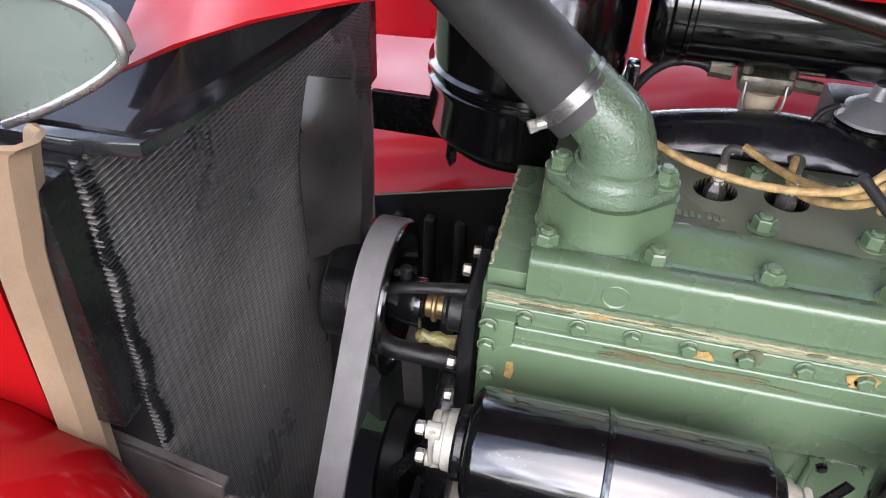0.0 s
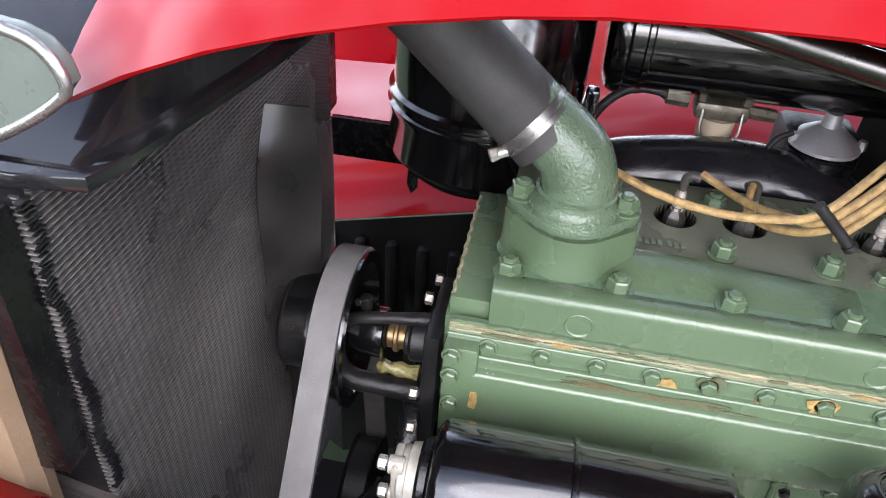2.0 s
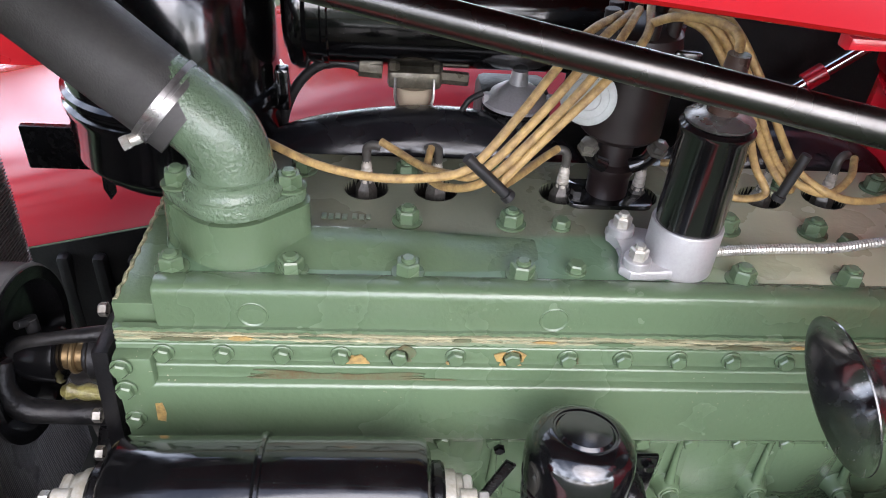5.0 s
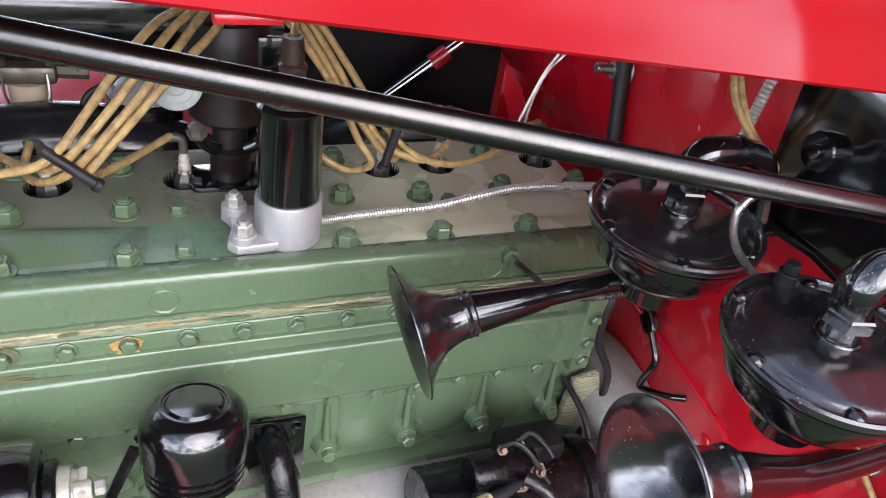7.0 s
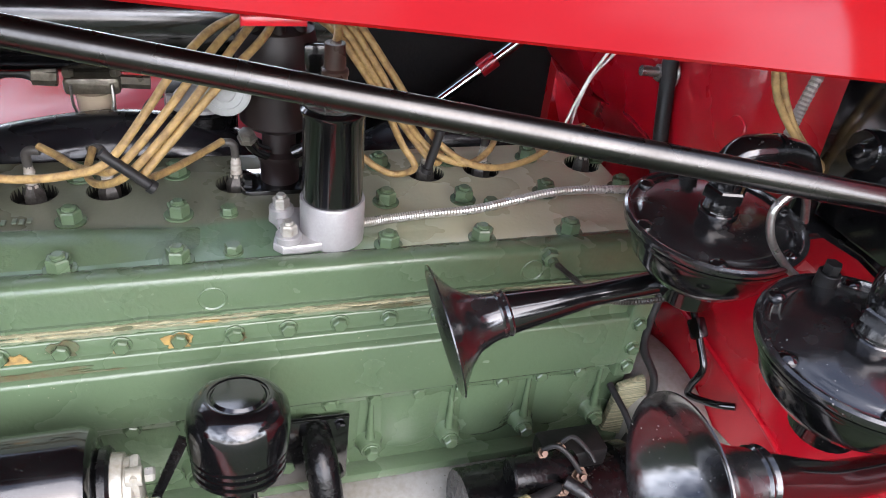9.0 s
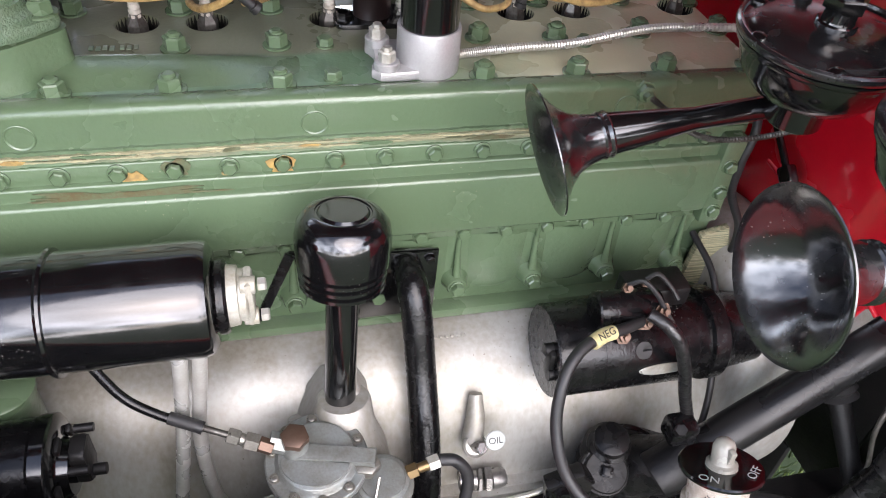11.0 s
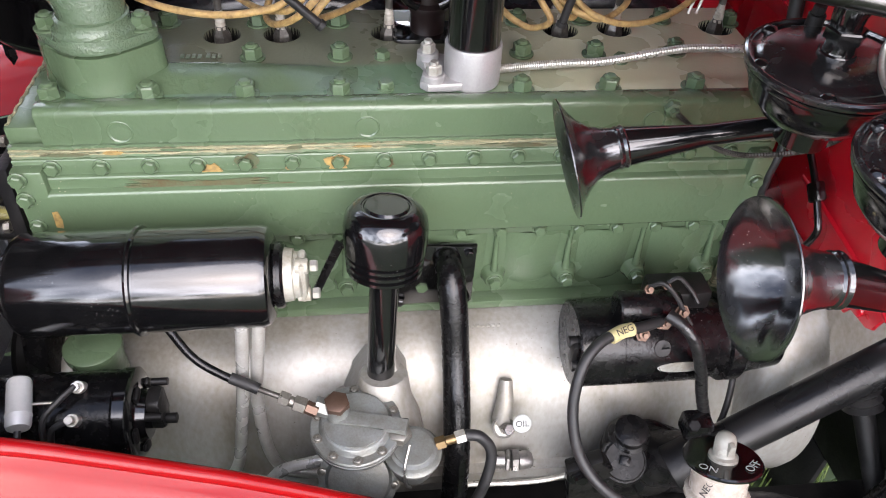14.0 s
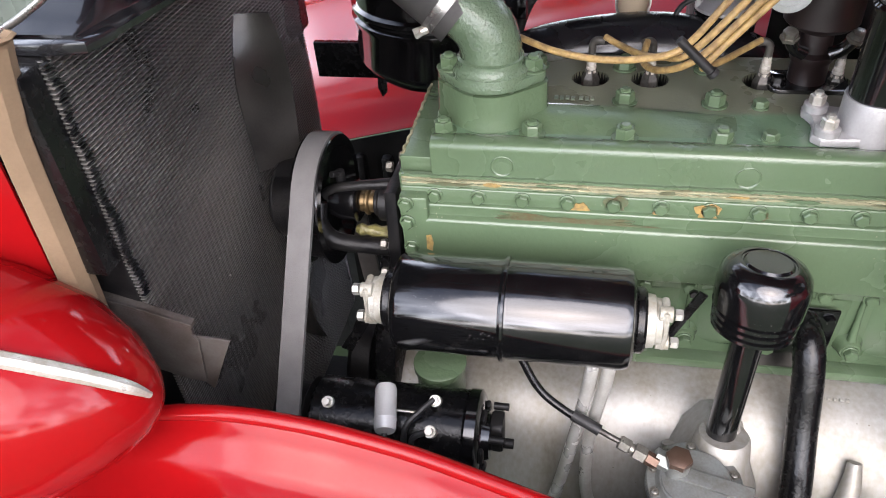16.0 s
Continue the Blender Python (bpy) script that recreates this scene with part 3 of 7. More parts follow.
# far bonnet side, hanging open
bm = mesh_of()
sheet(bm, [[(-0.42 + 0.05 * i, 0.56 + 0.03 * k, 1.10 - 0.085 * k - 0.02 * math.cos(i * 0.2)) for k in range(4)] for i in range(9)], 0.002)
solid("bonnet_catch_panel", bm, RED_BRIGHTENED, "red sheet panel beside the radiator", "panel", kind="structure")
bm = mesh_of()
sheet(bm, [[(0.47 + 0.055 * i, 0.475 + 0.012 * math.sin(i * 0.4), 0.72 + 0.10 * k) for k in range(6)] for i in range(9)], 0.002)
solid("bonnet_side_panel", bm, DARK, "black inner side of the closed bonnet panel", "panel", kind="structure")
bm = mesh_of()
box(bm, (-0.12, 0.40, 0.822), (0.24, 0.012, 0.062), 0.003)
solid("support_bracket", bm, SATIN, "black flat steel bracket behind the air cleaner", "bracket")

# ---- bulkhead ----
wall_x = 0.897
bm = mesh_of()
grid = []
for i in range(15):
    z = 0.80 + i * 0.04
    grid.append([(wall_x + 0.075 / (1 + math.exp((z - 0.92) * 60)) + 0.010 * math.exp(-((y - 0.25) / 0.09) ** 2) + 0.052 / (1 + math.exp((y + 0.10) * 90)), y, z) for y in [-0.50 + k * 0.055 for k in range(20)]])
sheet(bm, grid, 0.003)
bulk = thing("bulkhead", "deep red painted bulkhead behind the engine", "bulkhead", kind="structure")
part("panel", bm, RED_BRIGHTENED, bulk)
bm = mesh_of()
sheet(bm, [[(wall_x - 0.10 + 0.14 * k / 8, 0.50 + 0.06 * (1 - k / 8) ** 2, 0.70 + 0.07 * i) for k in range(9)] for i in range(9)], 0.003)
part("side_panel", bm, RED_BRIGHTENED, bulk)
# toe board with its scalloped lower edge
bm = mesh_of()
prism(bm, [(0.32, 0.80), (0.20, 0.70), (0.109, 0.670), (-0.06, 0.667), (-0.112, 0.674), (-0.118, 0.690), (-0.152, 0.690), (-0.162, 0.697), (-0.165, 0.717), (-0.177, 0.728), (-0.198, 0.730), (-0.220, 0.718), (-0.232, 0.700), (-0.249, 0.695), (-0.297, 0.688), (-0.36, 0.62), (-0.55, 0.50), (-0.55, 1.16), (0.32, 1.16)],
      (0.958, 0, 0), Y, Z, 0.005, 0.0015)
part("toe_board", bm, RED_BRIGHTENED, bulk, "bright red toe board")
for q in ((-0.132, 0.701), (-0.262, 0.716)):
    bm = mesh_of()
    lathe(bm, (0.957, *q), -X, [(0, 0), (0, 0.009), (0.003, 0.008), (0.004, 0.004), (0.004, 0)], 16)
    part("rivet", bm, RED_BRIGHTENED, bulk)
part("pressed_bead", tube(mesh_of(), [(0.9590, 0.06, 0.757), (0.9580, 0.02, 0.755), (0.9578, -0.045, 0.748), (0.9578, -0.115, 0.740), (0.9580, -0.165, 0.729), (0.9592, -0.185, 0.722)], 0.0036, 10, 6), RED_BRIGHTENED, bulk)
bm = mesh_of()
rod(bm, (wall_x + 0.004, 0.133, 1.052), (wall_x - 0.004, 0.133, 1.052), 0.018)
rod(bm, (wall_x - 0.004, 0.133, 1.052), (wall_x - 0.04, 0.136, 1.054), 0.006)
lathe(bm, (wall_x - 0.012, 0.133, 1.052), -X, [(0, 0), (0, 0.010), (0.008, 0.010), (0.008, 0)], 6)
part("bolt", bm, STEEL, bulk, "steel bolt with a round washer")
bm = mesh_of()
rod(bm, (wall_x + 0.004, 0.0, 1.045), (wall_x - 0.004, 0.0, 1.045), 0.014)
part("grommet", bm, RED_BRIGHTENED, bulk)

# ---- radiator ----
radiator = thing("radiator", "black painted radiator with a fine finned core", "radiator")
# solid black block in place of the shaded depth behind the fins
bm = mesh_of()
box(bm, (-0.219, 0.003, 0.77), (0.05, 0.494, 0.70), 0.002)
part("core", bm, DARK, radiator, "dark space between the fins")
bm = mesh_of()
for i in range(166):
    z = 0.4215 + i * 0.0042
    box(bm, (-0.1915 + 0.0008 * math.sin(z * 31.0), 0.003, z), (0.0055, 0.492, 0.0015), 0, Matrix.Rotation(0.012 * math.sin(i * 1.7), 3, "Y"))
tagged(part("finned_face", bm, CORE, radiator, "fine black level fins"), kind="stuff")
bm = mesh_of()
for i in range(51):
    box(bm, (-0.1938, -0.240 + i * 0.0097, 0.77), (0.0062, 0.0021, 0.70), 0)
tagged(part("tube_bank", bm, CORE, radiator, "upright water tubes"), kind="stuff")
bm = mesh_of()
def flange_x(y):
    """Plan of the bowed header tank flange."""
    return -0.120 - 0.037 * (abs(y - 0.01) / 0.232) ** 1.3


grid = []
for k in range(25):
    y = -0.224 + 0.47 * k / 24
    f = flange_x(y)
    end = min(1.0, 0.01 + max(0.0, y + 0.217) / 0.150)
    grid.append([(-0.262, y, 1.1215), (f, y, 1.1215), (f + 0.001, y, 1.127), (f - 0.004, y, 1.130), (f - 0.010, y, 1.132), (f - 0.0105, y, 1.132 + 0.004 * end), (f - 0.011, y, 1.132 + 0.045 * end), (f - 0.013, y, 1.132 + 0.088 * end), (-0.262, y, 1.132 + 0.094 * end)])
sheet(bm, grid)
bm.verts.ensure_lookup_table()
bm.faces.new([bm.verts[i] for i in range(9)])
part("header_tank", bm, TANK, radiator, "black painted header tank", 30)
bm = mesh_of()
prism(bm, [(-0.240, -0.236), (-0.195, -0.236), (-0.158, -0.229), (-0.150, -0.20), (-0.240, -0.20)], (0, 0, 1.1205), X, Y, 0.010, 0.002)
part("tank_flange", bm, TANK, radiator)
for s, name in ((-1, "side_channel"), (1, "side_channel")):
    bm = mesh_of()
    yc = 0.005 + s * 0.262
    prism(bm, [(-0.262, -0.012), (-0.192, -0.012), (-0.192, 0.012), (-0.262, 0.012)], (0, yc, 0.93), X, Y, 0.19, 0.004)
    prism(bm, [(-0.266, -0.012), (-0.238, -0.012), (-0.238, 0.012), (-0.266, 0.012)], (0, yc, 0.40), X, Y, 0.533, 0.004)
    part(name, bm, SATIN, radiator)
bm = mesh_of()
for i in range(74):
    z = 0.885 + i * 0.0032
    a = rng.uniform(-0.5, 0.5)
    box(bm, (-0.188, -0.240 + 0.002 * math.sin(i * 0.31) + 0.0015 * rng.random(), z), (0.004, 0.006 + 0.004 * rng.random(), 0.0008), 0, Matrix.Rotation(a * 0.35, 3, "X"))
tagged(part("fin", bm, TANK, radiator, "bent ends of the core fins"), kind="stuff")
bm = mesh_of()
rod(bm, (-0.19, 0.10, 1.17), (-0.13, 0.085, 1.19), 0.032)
part("hose_stub", bm, BLACK, radiator)

# ---- grille shell, lacing and nose ----
bm = mesh_of()
pts = [(-0.200, -0.270, 1.152), (-0.207, -0.270, 1.143), (-0.217, -0.270, 1.097), (-0.223, -0.270, 1.061), (-0.233, -0.268, 0.92), (-0.242, -0.267, 0.78), (-0.25, -0.27, 0.62)]
line = [p + Vector((0.010, 0, 0)) for p in spline(pts, 10)]
grid = []
for p in line:
    grid.append([p + Vector((-0.010, -0.012, 0)), p + Vector((0.003, -0.008, 0)), p + Vector((0.007, 0.0, 0)), p + Vector((0.005, 0.008, 0)), p + Vector((-0.004, 0.012, 0))])
sheet(bm, grid, 0.003)
solid("hood_lacing", bm, LACING, "tan woven webbing strip along the radiator shell", "webbing")
bm = mesh_of()
grid = []
for i in range(13):
    s = i / 12
    z = 0.45 + 0.72 * s
    grid.append([(-0.235 - 0.02 * (1 - s) - 0.10 * k / 8 - 0.02 * math.sin(k / 8 * 3.1), -0.272 - 0.015 * math.sin(k / 8 * 3.1) + 0.02 * k / 8, z) for k in range(9)])
sheet(bm, grid, 0.003)
solid("radiator_shell", bm, RED, "red painted side of the radiator shell", "radiator shell", kind="structure")
# bright trim at the corner of the bonnet opening
bm = mesh_of()
outline = [(-0.225, 1.138), (-0.201, 1.149), (-0.182, 1.159), (-0.165, 1.169), (-0.151, 1.179), (-0.145, 1.186), (-0.147, 1.196), (-0.154, 1.205), (-0.166, 1.210), (-0.185, 1.212), (-0.30, 1.213), (-0.30, 1.138)]
prism(bm, outline, (0, -0.228, 0), X, Z, 0.014, 0.003, 3)
shell = thing("shell_trim", "grey corner piece of the radiator shell with a bright rim", "trim")
part("plate", bm, material("grey_green_enamel", (0.085, 0.10, 0.085), 0.32, coat=0.2, second=(0.065, 0.078, 0.065), scale=30, amount=0.5), shell)
bm = mesh_of()
tube(bm, [(p, -0.242, q) for p, q in outline[:11]], 0.0030, 12, 6)
part("rim", bm, STEEL, shell, "polished bright rim")

# ---- near wing and headlamp ----
def near_wing(u, s):
    """u along the inner edge towards the cabin, s outwards and down."""
    x = -0.30 + 0.80 * u
    edge = [(-0.40, 0.74), (-0.22, 0.806), (-0.15, 0.821), (-0.07, 0.823), (0.0, 0.808), (0.08, 0.779), (0.15, 0.743), (0.23, 0.701), (0.3, 0.660), (0.6, 0.47)]
    for (xa, za), (xb, zb) in zip(edge, edge[1:]):
        if x <= xb:
            break
    z = za + (zb - za) * (x - xa) / (xb - xa)
    bead = 0.006 * math.exp(-((s - 0.035) / 0.012) ** 2)
    return (x, -0.304 + 0.05 * x - 0.42 * s, z - 0.024 - 0.030 * min(1, s * 12) + bead - 0.20 * s ** 1.5 - 0.5 * max(0, s - 0.4) ** 1.6)


bm = mesh_of()
sheet(bm, [[near_wing(i / 40, (k / 22) ** 1.6) for k in range(23)] for i in range(41)], 0.003)
wing2 = thing("near_wing", "glossy red front wing beside the engine bay", "wing", kind="structure")
part("panel", bm, RED, wing2)
bm = mesh_of()
tube(bm, [Vector(near_wing(i / 15, 0)) + Vector((0, 0.004, 0.004)) for i in range(16)], 0.008, 10, 4)
part("beaded_edge", bm, RED, wing2)
bm = mesh_of()
sheet(bm, [[Vector(near_wing(i / 15, 0)) + Vector((0, 0.004 + 0.015 * k, -0.06 * k)) for k in range(5)] for i in range(16)], 0.002)
part("inner_valance", bm, SATIN, wing2, "black inner valance")

lamp = thing("headlamp", "teardrop red headlamp housing with a bright moulding", "headlamp")
axis = Vector((-0.40, -0.05, 0.045))
bm = mesh_of()
lathe(bm, (-0.130, -0.338, 0.857), axis, [(0, 0), (0.002, 0.012), (0.010, 0.029), (0.035, 0.057), (0.075, 0.085), (0.13, 0.106), (0.20, 0.119), (0.27, 0.123), (0.29, 0.112), (0.30, 0.0)], 48)
part("housing", bm, RED, lamp)
bm = mesh_of()
u, v, w = basis(axis)
ridge = []
for h, r in [(0.004, 0.018), (0.016, 0.041), (0.05, 0.069), (0.10, 0.096), (0.16, 0.112), (0.24, 0.121)]:
    side = Vector((0.0, -0.45, 1.0))
    ridge.append(Vector((-0.130, -0.338, 0.857)) + w * h + r * (side - w * side.dot(w)).normalized())
tube(bm, ridge, [0.003, 0.006, 0.007, 0.007, 0.007, 0.007], 8, 6)
part("moulding", bm, WHITE_CAST, lamp, "cream painted moulding")
bracket = thing("splash_bracket", "worn bare steel bracket below the radiator shell", "bracket")
bm = mesh_of()
prism(bm, [(-0.275, 0.902), (-0.245, 0.893), (-0.190, 0.876), (-0.143, 0.861), (-0.146, 0.846), (-0.141, 0.840), (-0.150, 0.779), (-0.168, 0.781), (-0.217, 0.798), (-0.250, 0.830), (-0.275, 0.85)], (0, -0.250, 0), X, Z, 0.003, 0.001)
box(bm, (-0.262, -0.240, 0.885), (0.02, 0.03, 0.02), 0.003)
part("arm", bm, SCREEN, bracket)
part("torn_strip", prism(mesh_of(), [(-0.146, 0.842), (-0.111, 0.839), (-0.147, 0.765), (-0.158, 0.778)], (0, -0.246, 0), X, Z, 0.003, 0.0008), SCREEN, bracket)
part("folded_lip", prism(mesh_of(), [(-0.275, 0.902), (-0.245, 0.893), (-0.190, 0.876), (-0.143, 0.861), (-0.143, 0.857), (-0.190, 0.872), (-0.245, 0.889), (-0.275, 0.898)], (0, -0.2535, 0), X, Z, -0.010, 0.001), SCREEN, bracket)
part("slot", prism(mesh_of(), [(0.006 * math.cos(k * 0.6), 0.0045 * math.sin(k * 0.6)) for k in range(10)], (-0.205, -0.2532, 0.811), X, Z, 0.0012), INK, bracket, "dark slot")

# ---- cylinder head ----
LIFT = 0.007
head = thing("cylinder_head", "green enamelled flat cylinder head with hexagon nuts", "cylinder head")
HX0, HX1 = 0.038, 0.862
bm = mesh_of()
prism(bm, [(0.0, 0.866), (-0.001, 0.900), (-0.0003, 0.9045), (0.002, 0.9078), (0.006, 0.9094), (0.014, 0.9098), (0.021, 0.9088), (0.026, 0.9068), (0.026, 0.888), (0.236, 0.888), (0.236, 0.866)],
      (HX1, 0, 0), Y, Z, HX0 - HX1, 0.003)
casting = part("casting", bm, GREEN, head)
PLUGS = [(0.085, 0.172), (0.209, 0.170), (0.280, 0.171), (0.410, 0.172), (0.490, 0.172), (0.627, 0.176), (0.698, 0.178), (0.834, 0.179)]
bm = mesh_of()
plate(bm, [(HX0 + 0.002, 0.0262), (HX1 - 0.003, 0.0262), (HX1 - 0.001, 0.03), (HX1 - 0.001, 0.232), (HX1 - 0.005, 0.238), (HX0 + 0.005, 0.238), (HX0 + 0.001, 0.232), (HX0 + 0.001, 0.03)],
      [(px, py, 0.0225) for px, py in PLUGS], 0.8882, 0.0182)
part("deck", bm, DECK, head, "worn deck round the spark plugs, green to bare metal")
bm = mesh_of()
grid = []
for i in range(15):
    s = i / 14
    h = 1 - s ** 2.2 * 0.95
    grid.append([(0.135 + 0.235 * s, y, 0.9058 + z * h) for y, z in ((0.030, 0.0), (0.040, 0.0030), (0.054, 0.0095), (0.066, 0.0120), (0.078, 0.0125), (0.0845, 0.0110), (0.087, 0.0070), (0.0875, 0.0))])
sheet(bm, grid)
part("water_ridge", bm, GREEN, head)
bm = mesh_of()
prism(bm, rounded(0.104, 0.070, 0.018), (0.097, 0.088, 0.904), X, Y, 0.047, 0.004)
part("outlet_pedestal", bm, GREEN, head)
bm = mesh_of()
neck = hull(disc(0, 0, 0.047) + disc(-0.046, 0.001, 0.0165, 20) + disc(0.048, 0.001, 0.0165, 20))
rings = [[bm.verts.new((0.099 + p * k, 0.076 + q * k, z)) for p, q in neck] for z, k in ((0.900, 1.05), (0.908, 1.03), (0.914, 1.01), (0.925, 1.0), (0.949, 0.99))]
for ra, rb in zip(rings, rings[1:]):
    for i in range(len(neck)):
        bm.faces.new((ra[i - 1], ra[i], rb[i], rb[i - 1]))
bm.faces.new(rings[-1])
part("outlet_neck", bm, GREEN, head)
for px in (0.12, 0.378, 0.70):
    bm = mesh_of()
    lathe(bm, (px, -0.0002, 0.882), -Y, [(0, 0.0135), (0.0009, 0.0132), (0.0013, 0.0125), (0.0008, 0.0116), (0.0003, 0.011), (0.0006, 0)], 24)
    part("core_plug", bm, GREEN, head)
NUT_GREEN = nut_mesh("nut", GREEN)
NUT_SMALL = nut_mesh("small_nut", GREEN, 0.0085, 0.008, 0.0095, 0.0)
for k in range(9):
    if k != 4:
        piece("nut", NUT_GREEN, (0.05 + 0.1 * k, 0.03, 0.906), head, Matrix.Rotation(0.37 * k, 4, "Z"))
for px, py in ((0.25, 0.11), (0.35, 0.11), (0.565, 0.112), (0.653, 0.108), (0.755, 0.113), (0.854, 0.114), (0.142, 0.2), (0.25, 0.198), (0.347, 0.196), (0.574, 0.196), (0.66, 0.2), (0.766, 0.2), (0.854, 0.19)):
    piece("nut", NUT_GREEN, (px, py, 0.907), head, Matrix.Rotation(px * 9, 4, "Z"))
for px, py in ((0.40, 0.038), (0.399, 0.108), (0.681, 0.092)):
    piece("plug_screw", NUT_SMALL, (px, py, 0.906), head)
bm = mesh_of()
for i in range(7):
    box(bm, (0.171 + i * 0.0065 + (0.003 if i > 3 else 0), 0.114 - 0.0012 * (i % 2), 0.9085), (0.0045, 0.009, 0.0016), 0.0006)
tagged(part("cast_mark", bm, IRON_TOP, head), label="raised cast marks, not legible", kind="stuff")

# spark plugs in their wells
for px, py in PLUGS:
    bm = mesh_of()
    lathe(bm, (px, py, 0.8885), Z, [(0, 0.0), (0.0008, 0.0222), (0.0175, 0.0226)], 28)
    part("plug_well", bm, IRON_GREY, head, "dark plug well")
plug = thing("spark_plug", "spark plug with white insulator and dark steel hexagon", "spark plug", "spark plugs in the head")
bm = mesh_of()
lathe(bm, (0, 0, -0.018), Z, [(0, 0.0115), (0.017, 0.0115), (0.019, 0.011), (0.021, 0.010), (0.025, 0.0075), (0.030, 0.0072), (0.030, 0)], 6)
part("hexagon", bm, PLUG_STEEL, plug, "sooty steel hexagon")
bm = mesh_of()
lathe(bm, (0, 0, 0.008), Z, [(0, 0.0068), (0.003, 0.0068), (0.004, 0.0060), (0.006, 0.0064), (0.008, 0.0064), (0.009, 0.0056), (0.011, 0.0060), (0.013, 0.0060), (0.014, 0.0052), (0.016, 0.0056), (0.018, 0.0056), (0.019, 0.0048), (0.024, 0.0045), (0.024, 0)], 18)
part("insulator", bm, CERAMIC, plug)
bm = mesh_of()
tube(bm, [(0, 0, 0.030), (0, 0, 0.040), (0.001, 0, 0.046), (0.006, -0.001, 0.0495), (0.014, -0.002, 0.0485)], 0.0046, 10, 5)
part("terminal_boot", bm, BOOT, plug, "grey rubber terminal boot")
plug.matrix_basis = pose(*PLUGS[1], 0.914)
for i, (px, py) in enumerate(PLUGS):
    if i != 1:
        copy_thing(plug, pose(px, py, 0.914, 0, 0, [0, 0, 215, 190, 0, 40, 40, 200][i]))

# ---- engine block ----
block = thing("engine_block", "green enamelled straight-eight engine block", "engine block")
bm = mesh_of()
box(bm, (0.43, 0.125, 0.731), (0.866, 0.236, 0.262), 0.003)
part("casting", bm, GREEN, block)
bm = mesh_of()
box(bm, (0.0195, 0.105, 0.868), (0.0385, 0.19, 0.030), 0.002)
part("front_ledge", bm, GREEN, block)
bm = mesh_of()
tube(bm, [(0.0025 + 0.001 * math.sin(k * 2.3), 0.015 + 0.0075 * k, 0.8825 + 0.0008 * math.sin(k * 3.7)) for k in range(24)], 0.0022, 6, 2)
part("sealant_bead", bm, RUST, block, "crusted pale sealant bead")
# crusty joint of the head gasket
for name, mat, za, zb, dep, lab in (("gasket_layer", GREEN, 0.8640, 0.8675, 0.0028, ""), ("gasket_layer", RUST, 0.8615, 0.8642, 0.0050, "pale crusted gasket edge"), ("gasket_layer", GREEN_OLD, 0.8595, 0.8615, 0.0034, ""),
                                    ("gasket_layer", RUST, 0.8572, 0.8594, 0.0046, "rusty gasket edge"), ("gasket_layer", GREEN_OLD, 0.8530, 0.8571, 0.0032, "")):
    bm = mesh_of()
    hi, lo = [], []
    wob = 0.0
    for i in range(241):
        x = 0.004 + 0.856 * i / 240
        wob = 0.7 * wob + 0.3 * rng.uniform(-1, 1)
        hi.append((x, -dep - 0.0016 * rng.random(), zb + 0.0014 * wob))
        lo.append((x, -dep - 0.0016 * rng.random(), za + 0.0014 * wob))
    sheet(bm, [[(p[0], 0.003, p[2]) for p in hi], hi, lo, [(p[0], 0.003, p[2]) for p in lo]])
    part(name, bm, mat, block, lab)
for k in range(13):
    bm = mesh_of()
    prism(bm, blot(40 + k, 0.008 + 0.02 * rng.random(), 0.0022, 16), (0.03 + 0.063 * k + 0.03 * rng.random(), -0.0066, 0.857 + 0.006 * rng.random()), X, Z, 0.0008)
    part("rust_patch", bm, (BROWN, OCHRE, GREEN, RUST)[k % 4], block, "flaking rust and paint on the gasket")

# side cover with its bolts
cover = part("side_cover", prism(mesh_of(), [(0.008, 0.852), (-0.003, 0.852), (-0.0045, 0.8512), (-0.005, 0.850), (-0.005, 0.8330), (-0.0088, 0.8322), (-0.0100, 0.8312), (-0.0104, 0.8295), (-0.0104, 0.8180), (-0.0165, 0.8165), (-0.0182, 0.8148), (-0.019, 0.812),
                                            (-0.020, 0.780), (-0.019, 0.748), (-0.0182, 0.7455), (-0.016, 0.7435), (-0.0065, 0.7415), (-0.006, 0.7405), (-0.006, 0.728), (-0.0055, 0.727), (0.008, 0.727)],
                                  (0.848, 0, 0), Y, Z, -0.845, 0.0), GREEN, block, angle=48)
bm = mesh_of()
box(bm, (0.018, -0.008, 0.786), (0.034, 0.022, 0.120), 0.004)
part("cover_end_flange", bm, GREEN, cover)
bm = mesh_of()
box(bm, (0.836, -0.009, 0.786), (0.026, 0.024, 0.120), 0.004)
part("cover_end_flange", bm, GREEN, cover)
BOLT_GREEN = nut_mesh("bolt", GREEN, 0.0078, 0.006, 0.0095, 0.0)
for k in range(16):
    piece("bolt", BOLT_GREEN, (0.042 + 0.0505 * k, -0.005, 0.842), block, TO_NEAR)
for k in range(12):
    piece("bolt", BOLT_GREEN, (0.290 + 0.0494 * k, -0.006, 0.732), block, TO_NEAR)
for px, pz in ((0.010, 0.838), (0.010, 0.812), (0.012, 0.775), (0.836, 0.808), (0.836, 0.772), (0.836, 0.745)):
    piece("bolt", BOLT_GREEN, (px, -0.020, pz), block, TO_NEAR)
